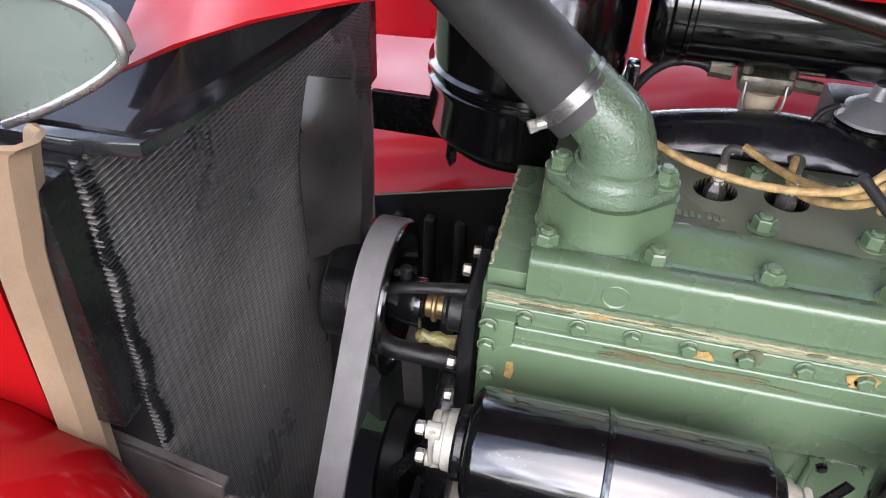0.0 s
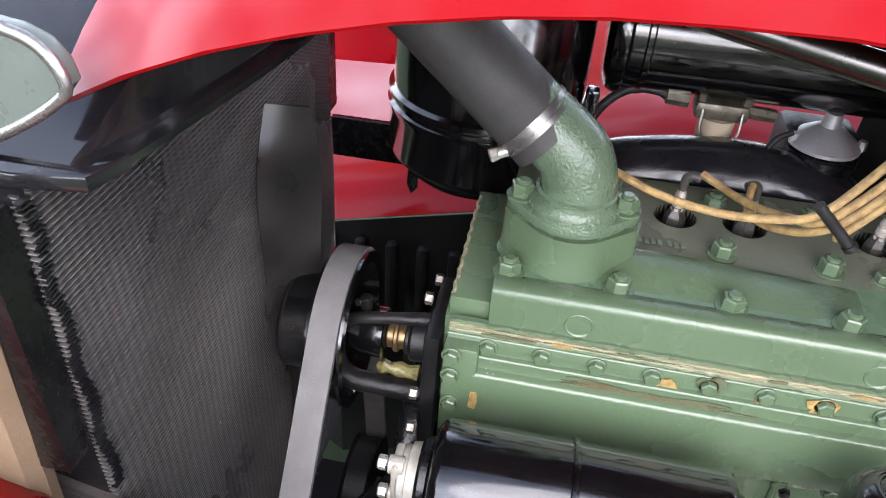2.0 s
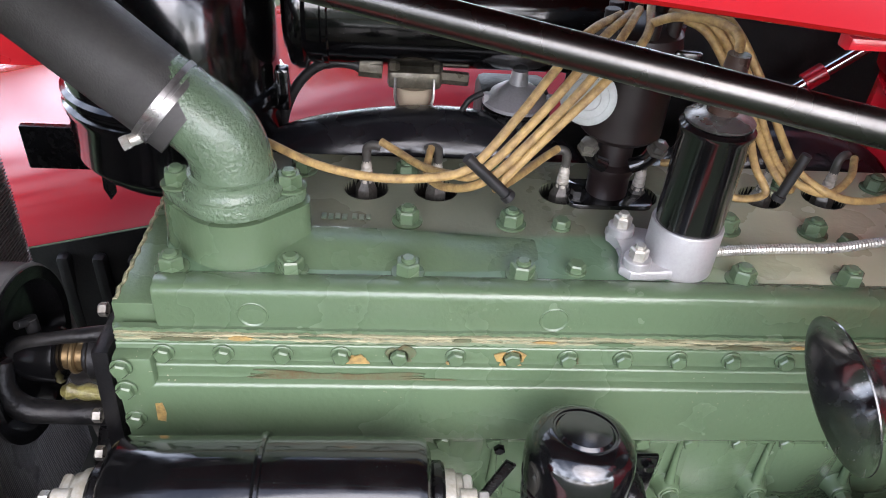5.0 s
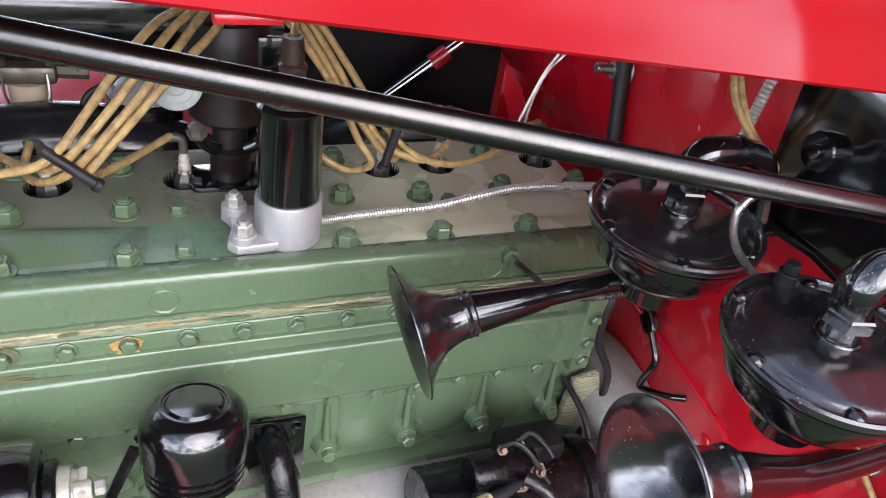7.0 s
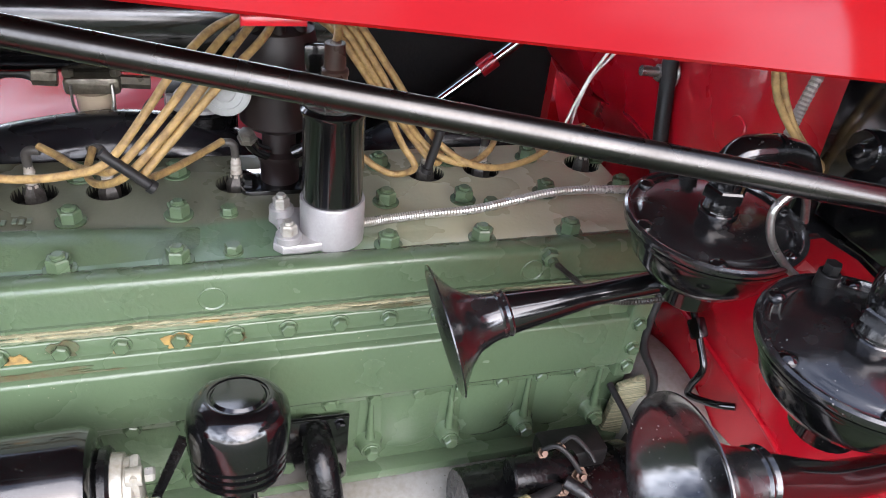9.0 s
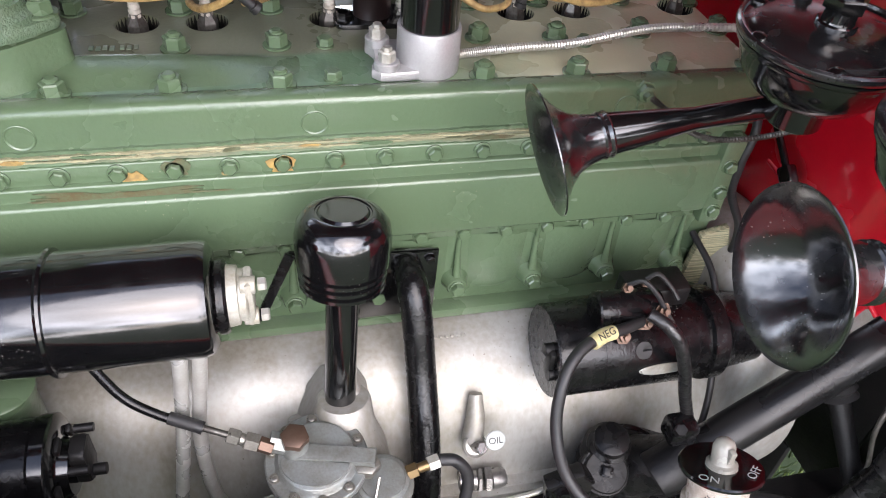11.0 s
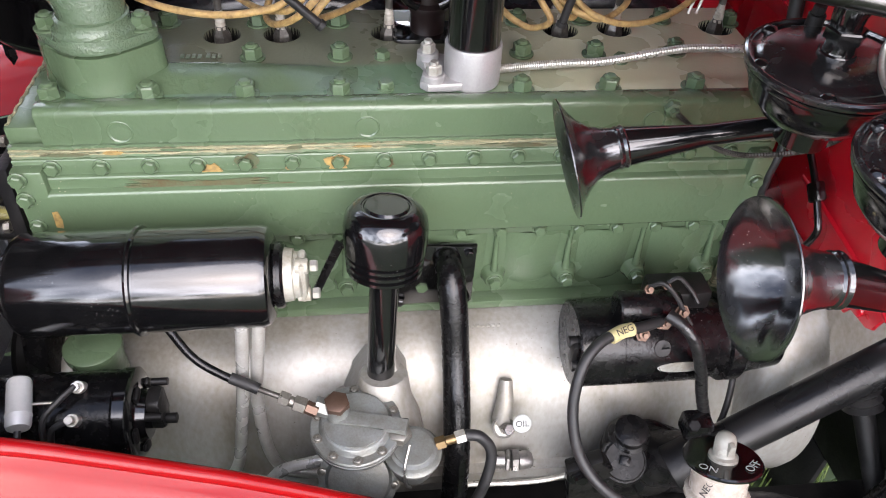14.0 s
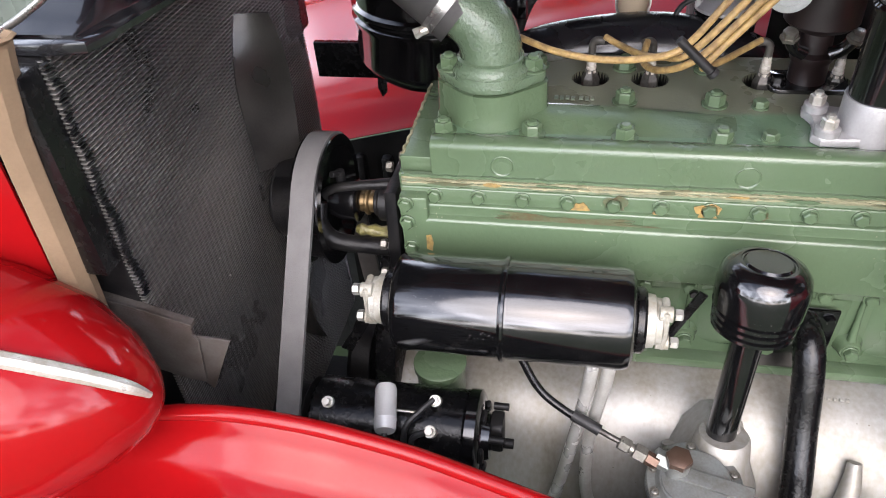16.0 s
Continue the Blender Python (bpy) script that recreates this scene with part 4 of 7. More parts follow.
# ochre drips and a brown oil stain
for seed, px, pz, w, h in ((3, 0.206, 0.837, 0.012, 0.008), (5, 0.246, 0.842, 0.011, 0.010), (8, 0.292, 0.834, 0.008, 0.006), (11, 0.343, 0.838, 0.013, 0.010), (14, 0.40, 0.838, 0.006, 0.005)):
    bm = mesh_of()
    prism(bm, blot(seed, w, h), (px, -0.0062, pz), X, Z, 0.0010)
    part("ochre_drip", bm, BROWN if seed in (5, 14) else OCHRE, block, "ochre oil residue round a bolt")
bm = mesh_of()
prism(bm, [(-0.004, -0.010), (0.003, -0.012), (0.005, 0.0), (0.003, 0.012), (-0.003, 0.011)], (0.034, -0.0195, 0.782), X, Z, 0.0008)
part("ochre_drip", bm, OCHRE, block, "ochre paint chip")
bm = mesh_of()
prism(bm, [(p + 0.1, q) for p, q in blot(21, 0.085, 0.0075, 60)], (0.085, -0.0112, 0.820), X, Z, 0.0008)
part("oil_stain", bm, BROWN, block, "brown oil stain on the cover step")

# lower face of the block: barrels and bosses
for k in range(9):
    bm = mesh_of()
    lathe(bm, (0.058 + 0.0957 * (k + 0.5), 0.088, 0.622), Z, [(0.0, 0.0), (0.0, 0.070), (0.006, 0.082), (0.018, 0.0875), (0.085, 0.0885), (0.098, 0.0885)], 64)
    if k < 8:
        part("cylinder_barrel", bm, GREEN, block)
    else:
        bm.free()
for k in range(9):
    x = 0.058 + 0.0957 * k
    bm = mesh_of()
    tube(bm, [(x, 0.006, 0.724), (x, 0.004, 0.69), (x, 0.001, 0.662), (x, 0.0, 0.650)], [0.003, 0.0035, 0.005, 0.0085], 14)
    part("rib", bm, GREEN, block)
    bm = mesh_of()
    lathe(bm, (x, 0.014, 0.646), -Y, [(0, 0.021), (0.008, 0.0165), (0.014, 0.0138), (0.020, 0.0128), (0.022, 0.0115), (0.022, 0)], 24)
    part("boss", bm, GREEN, block)
    piece("bolt", NUT_SMALL, (x, -0.008, 0.646), block, TO_NEAR)
bm = mesh_of()
box(bm, (0.43, 0.0, 0.606), (0.866, 0.026, 0.014), 0.003)
part("lower_flange", bm, GREEN, block)
bm = mesh_of()
prism(bm, [(-0.03, 0.0), (0.02, -0.02), (0.028, 0.04), (0.012, 0.085), (-0.022, 0.075)], (0.868, 0.0, 0.62), X, Z, 0.012, 0.003)
part("rear_lug", bm, RUST, block, "rusty oily rear mounting lug")

# ---- aluminium crankcase ----
crank = thing("crankcase", "dull cast aluminium crankcase with oil stains", "crankcase")
bm = mesh_of()
prof = [(0.10, 0.598), (0.0, 0.598), (-0.02, 0.594), (-0.052, 0.582), (-0.082, 0.560), (-0.106, 0.528), (-0.122, 0.488), (-0.129, 0.445), (-0.131, 0.412), (-0.146, 0.410), (-0.148, 0.396), (-0.13, 0.392), (-0.125, 0.34), (-0.08, 0.26), (0.10, 0.25)]
prism(bm, prof, (0.872, 0, 0), Y, Z, -0.885, 0.0)
part("casting", bm, ALU, crank, angle=50)
bm = mesh_of()
lathe(bm, (0.866, 0.03, 0.48), X, [(0, 0.0), (0, 0.18), (0.012, 0.196), (0.03, 0.206), (0.080, 0.209), (0.090, 0.206), (0.094, 0.198), (0.096, 0.14), (0.20, 0.11), (0.36, 0.10), (0.36, 0)], 64)
part("bell_housing", bm, ALU, crank)
bm = mesh_of()
lathe(bm, (0.386, -0.128, 0.60), Vector((0.0, 0.20, 1.0)), [(-0.09, 0.052), (-0.05, 0.045), (-0.02, 0.034), (0.012, 0.030), (0.016, 0.027), (0.016, 0.0)], 28)
part("filler_boss", bm, ALU, crank)
bm = mesh_of()
prism(bm, [(0.330, 0.535), (0.348, 0.580), (0.366, 0.612), (0.372, 0.622), (0.402, 0.624), (0.416, 0.590), (0.412, 0.535)], (0, -0.075, 0), X, Z, 0.052, 0.012, 4)
part("filler_web", bm, ALU, crank)
bm = mesh_of()
tube(bm, [(0.345, -0.10, 0.56), (0.355, -0.13, 0.52), (0.36, -0.14, 0.47), (0.36, -0.14, 0.42)], [0.02, 0.03, 0.034, 0.036], 18)
part("pump_mount", bm, ALU, crank)
bm = mesh_of()
tube(bm, [(0.546, -0.100, 0.556), (0.544, -0.116, 0.533), (0.541, -0.126, 0.508), (0.541, -0.126, 0.497)], [0.008, 0.0115, 0.0135, 0.0125], 18)
lathe(bm, (0.541, -0.136, 0.503), Vector((-0.05, -0.8, 0.6)), [(0, 0.0152), (0.006, 0.0152), (0.0072, 0.0138), (0.004, 0.0115), (0.002, 0.0)], 24)
part("dipstick_boss", bm, ALU, crank)
part("dipstick_cap", rod(mesh_of(), (0.541, -0.138, 0.5045), (0.546, -0.150, 0.5155), 0.0075, seg=6), CLAMP_STEEL, crank, "dull steel dipstick cap")
bm = mesh_of()
for i in range(6):
    box(bm, (0.508 + i * 0.007, -0.0345, 0.5895), (0.0042, 0.004, 0.0025), 0.0006, Matrix.Rotation(0.4, 3, "X"))
tagged(part("cast_mark", bm, ALU, crank), label="raised cast marks, not legible", kind="stuff")
bm = mesh_of()
rod(bm, (0.525, -0.145, 0.440), (0.548, -0.147, 0.441), 0.012)
rod(bm, (0.548, -0.147, 0.441), (0.554, -0.148, 0.441), 0.0155, seg=6)
rod(bm, (0.556, -0.148, 0.441), (0.566, -0.149, 0.441), 0.0165, seg=6)
lathe(bm, (0.566, -0.149, 0.441), X, [(0, 0.0), (0, 0.013), (0.012, 0.013), (0.018, 0.010), (0.020, 0.005), (0.020, 0.0)], 20)
part("oil_fitting", bm, CLAMP_STEEL, crank, "steel union on the crankcase flange")
tag = thing("oil_tag", "round white enamel tag lettered in black", "tag")
bm = mesh_of()
rod(bm, (0, 0, 0), (0, 0, 0.002), 0.0125, seg=28)
part("disc", bm, TAG, tag)


def text_part(body, size, mat, parent, at, name="lettering"):
    cu = bpy.data.curves.new(name, "FONT")
    cu.body, cu.size, cu.align_x, cu.align_y, cu.extrude = body, size, "CENTER", "CENTER", 0.0002
    tmp = bpy.data.objects.new("tmp", cu)
    scene.collection.objects.link(tmp)
    me = bpy.data.meshes.new_from_object(tmp.evaluated_get(bpy.context.evaluated_depsgraph_get()))
    bpy.data.objects.remove(tmp)
    me.materials.clear()
    me.materials.append(mat)
    ob = new(name, me)
    ob.parent = parent
    ob.matrix_local = at
    return ob


def facing(at, along, out, lift):
    """Pose of lettering that runs along one way and faces another."""
    x = along.normalized()
    z = (out - x * out.dot(x)).normalized()
    m = Matrix((x, z.cross(x), z)).transposed().to_4x4()
    m.translation = at + z * lift
    return m


text_part("OIL", 0.0115, INK, tag, pose(0, 0, 0.0023))
tag.matrix_basis = pose(0.5625, -0.145, 0.528, 55, 0, 0)

# ---- water outlet, hose, pump, fan ----
outlet = thing("water_outlet", "green cast elbow bolted to the cylinder head", "water outlet")
bm = mesh_of()
prism(bm, hull(disc(0, 0, 0.045) + disc(-0.047, 0.001, 0.0135, 16) + disc(0.049, 0.001, 0.0135, 16)), (0.098, 0.077, 0.950), X, Y, 0.011, 0.0025)
part("flange", bm, GREEN_CAST, outlet)
bm = mesh_of()
tube(bm, [(0.099, 0.074, 0.952), (0.100, 0.075, 0.972), (0.099, 0.076, 0.990), (0.091, 0.078, 1.010), (0.073, 0.081, 1.026), (0.045, 0.086, 1.046)], [0.042, 0.0345, 0.034, 0.034, 0.033, 0.032], 32, 8)
part("elbow", bm, GREEN_CAST, outlet)
bm = mesh_of()
lathe(bm, (0.099, 0.075, 0.960), Z, [(0, 0.0435), (0.006, 0.0425), (0.009, 0.039), (0.014, 0.0372), (0.019, 0.0372), (0.021, 0.034)], 40)
part("collar", bm, GREEN_CAST, outlet)
for px in (0.051, 0.146):
    piece("bolt", NUT_GREEN, (px, 0.078, 0.961), outlet)
hose = thing("radiator_hose", "thick black rubber top hose", "hose")
h0, h1 = Vector((0.068, 0.082, 1.021)), Vector((-0.150, 0.115, 1.199))
bm = mesh_of()
tube(bm, [h0, h0.lerp(h1, 0.3), h0.lerp(h1, 0.6), h1], 0.0365, 32, 6)
part("rubber_tube", bm, HOSE_RUBBER, hose)
d = (h1 - h0).normalized()
bm = mesh_of()
lathe(bm, h0 + d * 0.014, d, [(0, 0.0368), (0, 0.0382), (0.005, 0.0382), (0.0052, 0.0374), (0.008, 0.0374), (0.0082, 0.0382), (0.013, 0.0382), (0.013, 0.0368)], 40)
clamp = part("hose_clamp", bm, CLAMP_STEEL, hose, "dull steel worm-drive clamp")
bm = mesh_of()
c = h0 + d * 0.020 + Vector((-0.022, -0.022, -0.022))
rod(bm, c + Vector((-0.006, -0.003, -0.001)), c + Vector((0.010, 0.004, 0.004)), 0.0052)
rod(bm, c + Vector((-0.012, -0.0055, -0.003)), c + Vector((-0.006, -0.003, -0.001)), 0.0062, seg=6)
part("clamp_screw", bm, ZINC, clamp)
bm = mesh_of()
lathe(bm, h1 - d * 0.085, d, [(0, 0.0368), (0, 0.0382), (0.005, 0.0382), (0.0052, 0.0374), (0.008, 0.0374), (0.0082, 0.0382), (0.013, 0.0382), (0.013, 0.0368)], 40)
part("hose_clamp", bm, CLAMP_STEEL, hose)

LIFT = 0.0
PY, PZ = 0.035, 0.805
pump = thing("water_pump", "black water pump with brass shaft", "water pump")
bm = mesh_of()
prism(bm, [(-0.06, -0.11), (0.07, -0.12), (0.10, -0.06), (0.09, -0.01), (0.055, 0.022), (-0.045, 0.026)], (-0.003, PY, PZ + 0.02), Y, Z, -0.016, 0.004)
part("mounting_plate", bm, DARK, pump)
bm = mesh_of()
lathe(bm, (-0.10, PY, PZ), X, [(0, 0.0), (0, 0.022), (0.012, 0.026), (0.034, 0.027), (0.038, 0.020), (0.038, 0)], 24)
part("bearing_housing", bm, BLACK, pump)
bm = mesh_of()
rod(bm, (-0.066, PY, PZ), (-0.030, PY, PZ), 0.014)
part("shaft", bm, BRASS, pump, "brass shaft and gland nut")
bm = mesh_of()
rod(bm, (-0.038, PY, PZ), (-0.016, PY, PZ), 0.024)
part("gland_housing", bm, DARK, pump)
part("arm", tube(mesh_of(), [(-0.104, PY - 0.006, PZ + 0.010), (-0.092, PY - 0.008, PZ + 0.021), (-0.060, PY - 0.006, PZ + 0.027), (-0.018, PY, PZ + 0.028)], [0.010, 0.007, 0.006, 0.008], 14), IRON_GREY, pump)
part("arm", tube(mesh_of(), [(-0.114, PY - 0.014, PZ + 0.004), (-0.114, PY - 0.026, PZ - 0.022), (-0.100, PY - 0.028, PZ - 0.043), (-0.070, PY - 0.024, PZ - 0.052), (-0.016, PY - 0.020, PZ - 0.056)], [0.010, 0.012, 0.012, 0.011, 0.013], 16), IRON_GREY, pump)
for k in range(3):
    part("packing_ring", lathe(mesh_of(), (-0.068 + 0.012 * k, PY, PZ), X, [(0, 0.0), (0, 0.0165), (0.0015, 0.0178), (0.004, 0.0178), (0.0055, 0.0165), (0.0055, 0.0)], 24), (IRON_GREY, BRASS, IRON_GREY)[k], pump)
bm = mesh_of()
rod(bm, (-0.088, PY + 0.005, PZ + 0.024), (-0.088, PY + 0.005, PZ + 0.040), 0.006)
rod(bm, (-0.088, PY + 0.005, PZ + 0.036), (-0.094, PY - 0.008, PZ + 0.042), 0.004)
part("greaser", bm, DARK, pump)
NUT_ZINC = nut_mesh("nut", ZINC, 0.0068, 0.008, 0.0, 0.0)
NUT_DULL = nut_mesh("nut", STEEL_DULL, 0.0068, 0.008, 0.0, 0.0)
for at in ((-0.020, 0.05, 0.848), (-0.020, 0.110, 0.825), (-0.020, -0.012, 0.775), (-0.018, -0.03, 0.745)):
    piece("nut", NUT_DULL, at, pump, TO_FRONT)
bm = mesh_of()
lathe(bm, (-0.074, PY - 0.010, PZ - 0.038), Vector((1, 0, -0.06)), [(0, 0), (0.002, 0.005), (0.008, 0.0085), (0.016, 0.006), (0.026, 0.0095), (0.034, 0.007), (0.046, 0.010), (0.050, 0)], 9)
part("grease_smear", bm, GREASE, pump, "yellow grease under the gland")
bm = mesh_of()
PR = 0.082
lathe(bm, (-0.128, PY, PZ), X, [(0, 0.0), (0, PR - 0.03), (-0.034, PR - 0.032), (-0.036, 0.0)], 40)
part("fan_hub", bm, BLACK, pump)
bm = mesh_of()
lathe(bm, (-0.128, PY, PZ), X, [(0, 0.0), (0, PR), (0.003, PR), (0.006, PR - 0.006), (0.030, PR - 0.006), (0.033, PR), (0.036, PR), (0.036, PR - 0.012), (0.020, PR - 0.016), (0.014, 0.03), (0.014, 0)], 56)
part("pulley", bm, BLACK, pump)

fan = thing("cooling_fan", "black pressed steel fan behind the radiator", "fan")
for k in range(2):
    a = radians((-4, 176)[k])
    bm = mesh_of()
    grid = []
    for i in range(9):
        s = 0.045 + 0.190 * i / 8
        half = (0.020 + 0.012 * math.sin(i / 8 * 2.2)) * (1 - max(0.0, (i - 4) / 4.15) ** 2)
        grid.append([(-0.163 + 0.020 * (q / 3.0), q / 3.0 * half, s) for q in range(-3, 4)])
    sheet(bm, grid, 0.0022)
    bm.transform(Matrix.Translation((0, PY, PZ)) @ Matrix.Rotation(a, 4, "X"))
    part("blade", bm, FAN_PAINT, fan)
bm = mesh_of()
rod(bm, (-0.168, PY, PZ), (-0.160, PY, PZ), 0.05)
part("spider", bm, DARK, fan)


def belt_loop(circles, x, width, thick):
    """A flat belt round pulleys given as (y, z, r), in order."""
    pts = []
    n = len(circles)
    for i in range(n):
        (y0, z0, r0), (y1, z1, r1), (y2, z2, r2) = circles[i - 1], circles[i], circles[(i + 1) % n]
        def leave(a, b):
            d = Vector((b[0] - a[0], b[1] - a[1]))
            base, off = math.atan2(d.y, d.x), math.acos(max(-1, min(1, (a[2] - b[2]) / d.length)))
            return base - off
        a_in, a_out = leave(circles[i - 1], circles[i]), leave(circles[i], circles[(i + 1) % n])
        while a_out < a_in:
            a_out += 2 * math.pi
        m = max(4, int((a_out - a_in) * 8))
        for k in range(m + 1):
            a = a_in + (a_out - a_in) * k / m
            pts.append((y1 + r1 * math.cos(a), z1 + r1 * math.sin(a)))
    bm = mesh_of()
    ring = []
    cy, cz = sum(p[0] for p in pts) / len(pts), sum(p[1] for p in pts) / len(pts)
    for i, (y, z) in enumerate(pts):
        p, q = pts[i - 1], pts[(i + 1) % len(pts)]
        d = Vector((q[0] - p[0], q[1] - p[1])).normalized()
        nrm = Vector((d.y, -d.x))
        ring.append([bm.verts.new((x + sx * width / 2, y + nrm.x * o, z + nrm.y * o)) for sx, o in ((-1, 0), (-1, thick), (1, thick), (1, 0))])
    for i in range(len(ring)):
        a, b = ring[i], ring[(i + 1) % len(ring)]
        for k in range(4):
            bm.faces.new((a[k], a[(k + 1) % 4], b[(k + 1) % 4], b[k]))
    return bm


GY, GZ, GR = -0.165, 0.614, 0.045
CY, CZ, CR = 0.09, 0.45, 0.075
solid("fan_belt", belt_loop([(GY, GZ, GR), (CY, CZ, CR), (PY, PZ, PR - 0.004)], -0.110, 0.028, 0.007), BELT, "wide grey fabric fan belt over the pulleys", "fan belt")
crankp = thing("crank_pulley", "black crankshaft pulley below the water pump", "pulley")
bm = mesh_of()
lathe(bm, (-0.128, CY, CZ), X, [(0, 0), (0, CR), (0.004, CR - 0.005), (0.032, CR - 0.005), (0.036, CR), (0.036, 0.02), (0.11, 0.02)], 40)
part("rim", bm, DARK, crankp)
bm = mesh_of()
prism(bm, [(-0.02, 0.0), (0.12, 0.0), (0.17, -0.10), (0.15, -0.36), (-0.10, -0.36), (-0.12, -0.14), (-0.07, -0.04)], (-0.012, PY, 0.74), Y, Z, -0.03, 0.008)
solid("timing_cover", bm, SATIN, "black timing chest cover behind the fan belt", "cover")

# ---- generator ----
LIFT = 0.008
gen = thing("generator", "satin black generator strapped beside the crankcase", "generator")
bm = mesh_of()
rod(bm, (-0.085, GY, GZ), (0.098, GY, GZ), 0.052, seg=48, edge=0.003)
part("yoke", bm, SATIN, gen)
bm = mesh_of()
lathe(bm, (0.098, GY, GZ), X, [(0, 0.0), (0, 0.054), (0.012, 0.054), (0.016, 0.048), (0.017, 0.03), (0.026, 0.026), (0.028, 0.0)], 40)
part("end_cover", bm, BLACK, gen)
for k in range(5):
    a = radians(20 + 72 * k)
    bm = mesh_of()
    box(bm, (0.117, GY + 0.037 * math.cos(a), GZ + 0.037 * math.sin(a)), (0.006, 0.018, 0.010), 0.003, Matrix.Rotation(a + 1.57, 3, "X"))
    part("brush_slot", bm, DARK, gen)
bm = mesh_of()
prism(bm, rounded(0.030, 0.046, 0.006), (0.124, GY + 0.006, GZ + 0.004), Y, Z, 0.014, 0.003)
rod(bm, (0.128, GY + 0.002, GZ - 0.012), (0.150, GY + 0.002, GZ - 0.012), 0.006)
rod(bm, (0.124, GY + 0.028, GZ + 0.022), (0.142, GY + 0.028, GZ + 0.022), 0.0045)
rod(bm, (0.124, GY - 0.016, GZ + 0.016), (0.142, GY - 0.016, GZ + 0.016), 0.0045)
part("bearing_cap", bm, DARK, gen)
bm = mesh_of()
lathe(bm, (-0.128, GY, GZ), X, [(0, 0), (0, GR + 0.004), (0.004, GR - 0.003), (0.032, GR - 0.003), (0.036, GR + 0.004), (0.040, 0.02), (0.045, 0.02)], 36)
part("pulley", bm, DARK, gen)
cond = part("condenser", lathe(mesh_of(), (0.014, -0.213, 0.668), Vector((-0.18, 0.95, 0.25)), [(0, 0), (0, 0.011), (0.004, 0.0125), (0.012, 0.0125), (0.0135, 0.0132), (0.016, 0.0125), (0.050, 0.0125), (0.054, 0.011), (0.055, 0)], 24), CAN, gen, "small aluminium condenser can")
bm = mesh_of()
box(bm, (0.032, -0.182, 0.667), (0.024, 0.003, 0.018), 0.002, Matrix.Rotation(0.7, 3, "X"))
part("condenser_strap", bm, ZINC, gen)
for px, py, pz in ((0.062, -0.165, 0.668), (0.062, -0.200, 0.658), (-0.062, -0.178, 0.662)):
    bm = mesh_of()
    rod(bm, (px, py + 0.004, pz - 0.006), (px, py - 0.004, pz + 0.006), 0.007)
    rod(bm, (px, py - 0.004, pz + 0.006), (px, py - 0.009, pz + 0.013), 0.0045)
    part("terminal", bm, ZINC, gen)
for path in ([(0.062, -0.172, 0.680), (0.048, -0.188, 0.676), (0.034, -0.205, 0.664), (0.036, -0.222, 0.63), (0.050, -0.228, 0.58)], [(0.060, -0.207, 0.668), (0.044, -0.215, 0.660), (0.042, -0.226, 0.62), (0.05, -0.23, 0.56)], [(0.014, -0.216, 0.668), (0.015, -0.224, 0.660), (0.018, -0.228, 0.62), (0.02, -0.228, 0.57)]):
    part("lead", tube(mesh_of(), path, 0.0035, 8), RUBBER, gen)
bm = mesh_of()
lathe(bm, (0.050, -0.085, 0.628), Z, [(-0.05, 0.03), (0.0, 0.030), (0.010, 0.033), (0.018, 0.033), (0.02, 0.03), (0.02, 0)], 24)
solid("engine_mount_cap", bm, GREEN, "green cast boss above the generator", "boss")

# ---- oil filter ----
FY, FZ = -0.10, 0.760
filt = thing("oil_filter", "gloss black canister filter with white cast end caps", "oil filter")
bm = mesh_of()
lathe(bm, (0.012, FY, FZ), X, [(0, 0), (0, 0.046), (0.004, 0.053), (0.010, 0.0555), (0.119, 0.0555), (0.120, 0.0585), (0.1225, 0.0595), (0.125, 0.0585), (0.126, 0.0555), (0.249, 0.0555), (0.256, 0.053), (0.260, 0.046), (0.260, 0)], 64)
part("canister", bm, BLACK, filt)
for px, s in ((0.012, -1), (0.272, 1)):
    bm = mesh_of()
    rod(bm, (px, FY, FZ), (px + s * 0.012, FY, FZ), 0.036, seg=32)
    part("collar", bm, SATIN, filt)
    bm = mesh_of()
    lathe(bm, (px + s * 0.011, FY, FZ), X * s, [(0, 0.030), (0.010, 0.0285), (0.011, 0.0255), (0.017, 0.025), (0.019, 0.022), (0.019, 0)], 32)
    box(bm, (px + s * 0.031, FY - 0.004, FZ + 0.001), (0.009, 0.030, 0.054), 0.004)
    for q in (-0.020, 0.021):
        rod(bm, (px + s * 0.024, FY - 0.010, FZ + q), (px + s * 0.038, FY - 0.010, FZ + q), 0.0085)
    cap = part("end_cap", bm, WHITE_CAST, filt, "white cast end cap")
    for q in (-0.020, 0.021):
        ob = piece("bolt", NUT_ZINC, (px + s * 0.038, FY - 0.010, FZ + q), filt, TO_BACK if s > 0 else TO_FRONT)
bm = mesh_of()
prism(bm, [(0.0, 0.0), (0.010, 0.0), (0.046, 0.084), (0.037, 0.090)], (0.302, -0.07, 0.692), X, Z, 0.004, 0.001)
part("strap", bm, SATIN, filt)
bm = mesh_of()
prism(bm, [(0.0, 0.0), (0.012, 0.004), (-0.055, -0.12), (-0.07, -0.115)], (-0.010, -0.075, 0.762), X, Z, 0.005, 0.001)
part("strap", bm, SATIN, filt)
pipe = thing("filter_hose", "black rubber oil hose with steel union", "hose")
part("rubber_hose", tube(mesh_of(), [(0.150, -0.12, 0.715), (0.175, -0.135, 0.674), (0.205, -0.147, 0.655), (0.235, -0.157, 0.646)], 0.0048, 12), SATIN, pipe)
part("ferrule", tube(mesh_of(), [(0.215, -0.150, 0.6515), (0.235, -0.157, 0.646), (0.246, -0.161, 0.6425)], 0.0066, 12, 4), RUBBER, pipe)
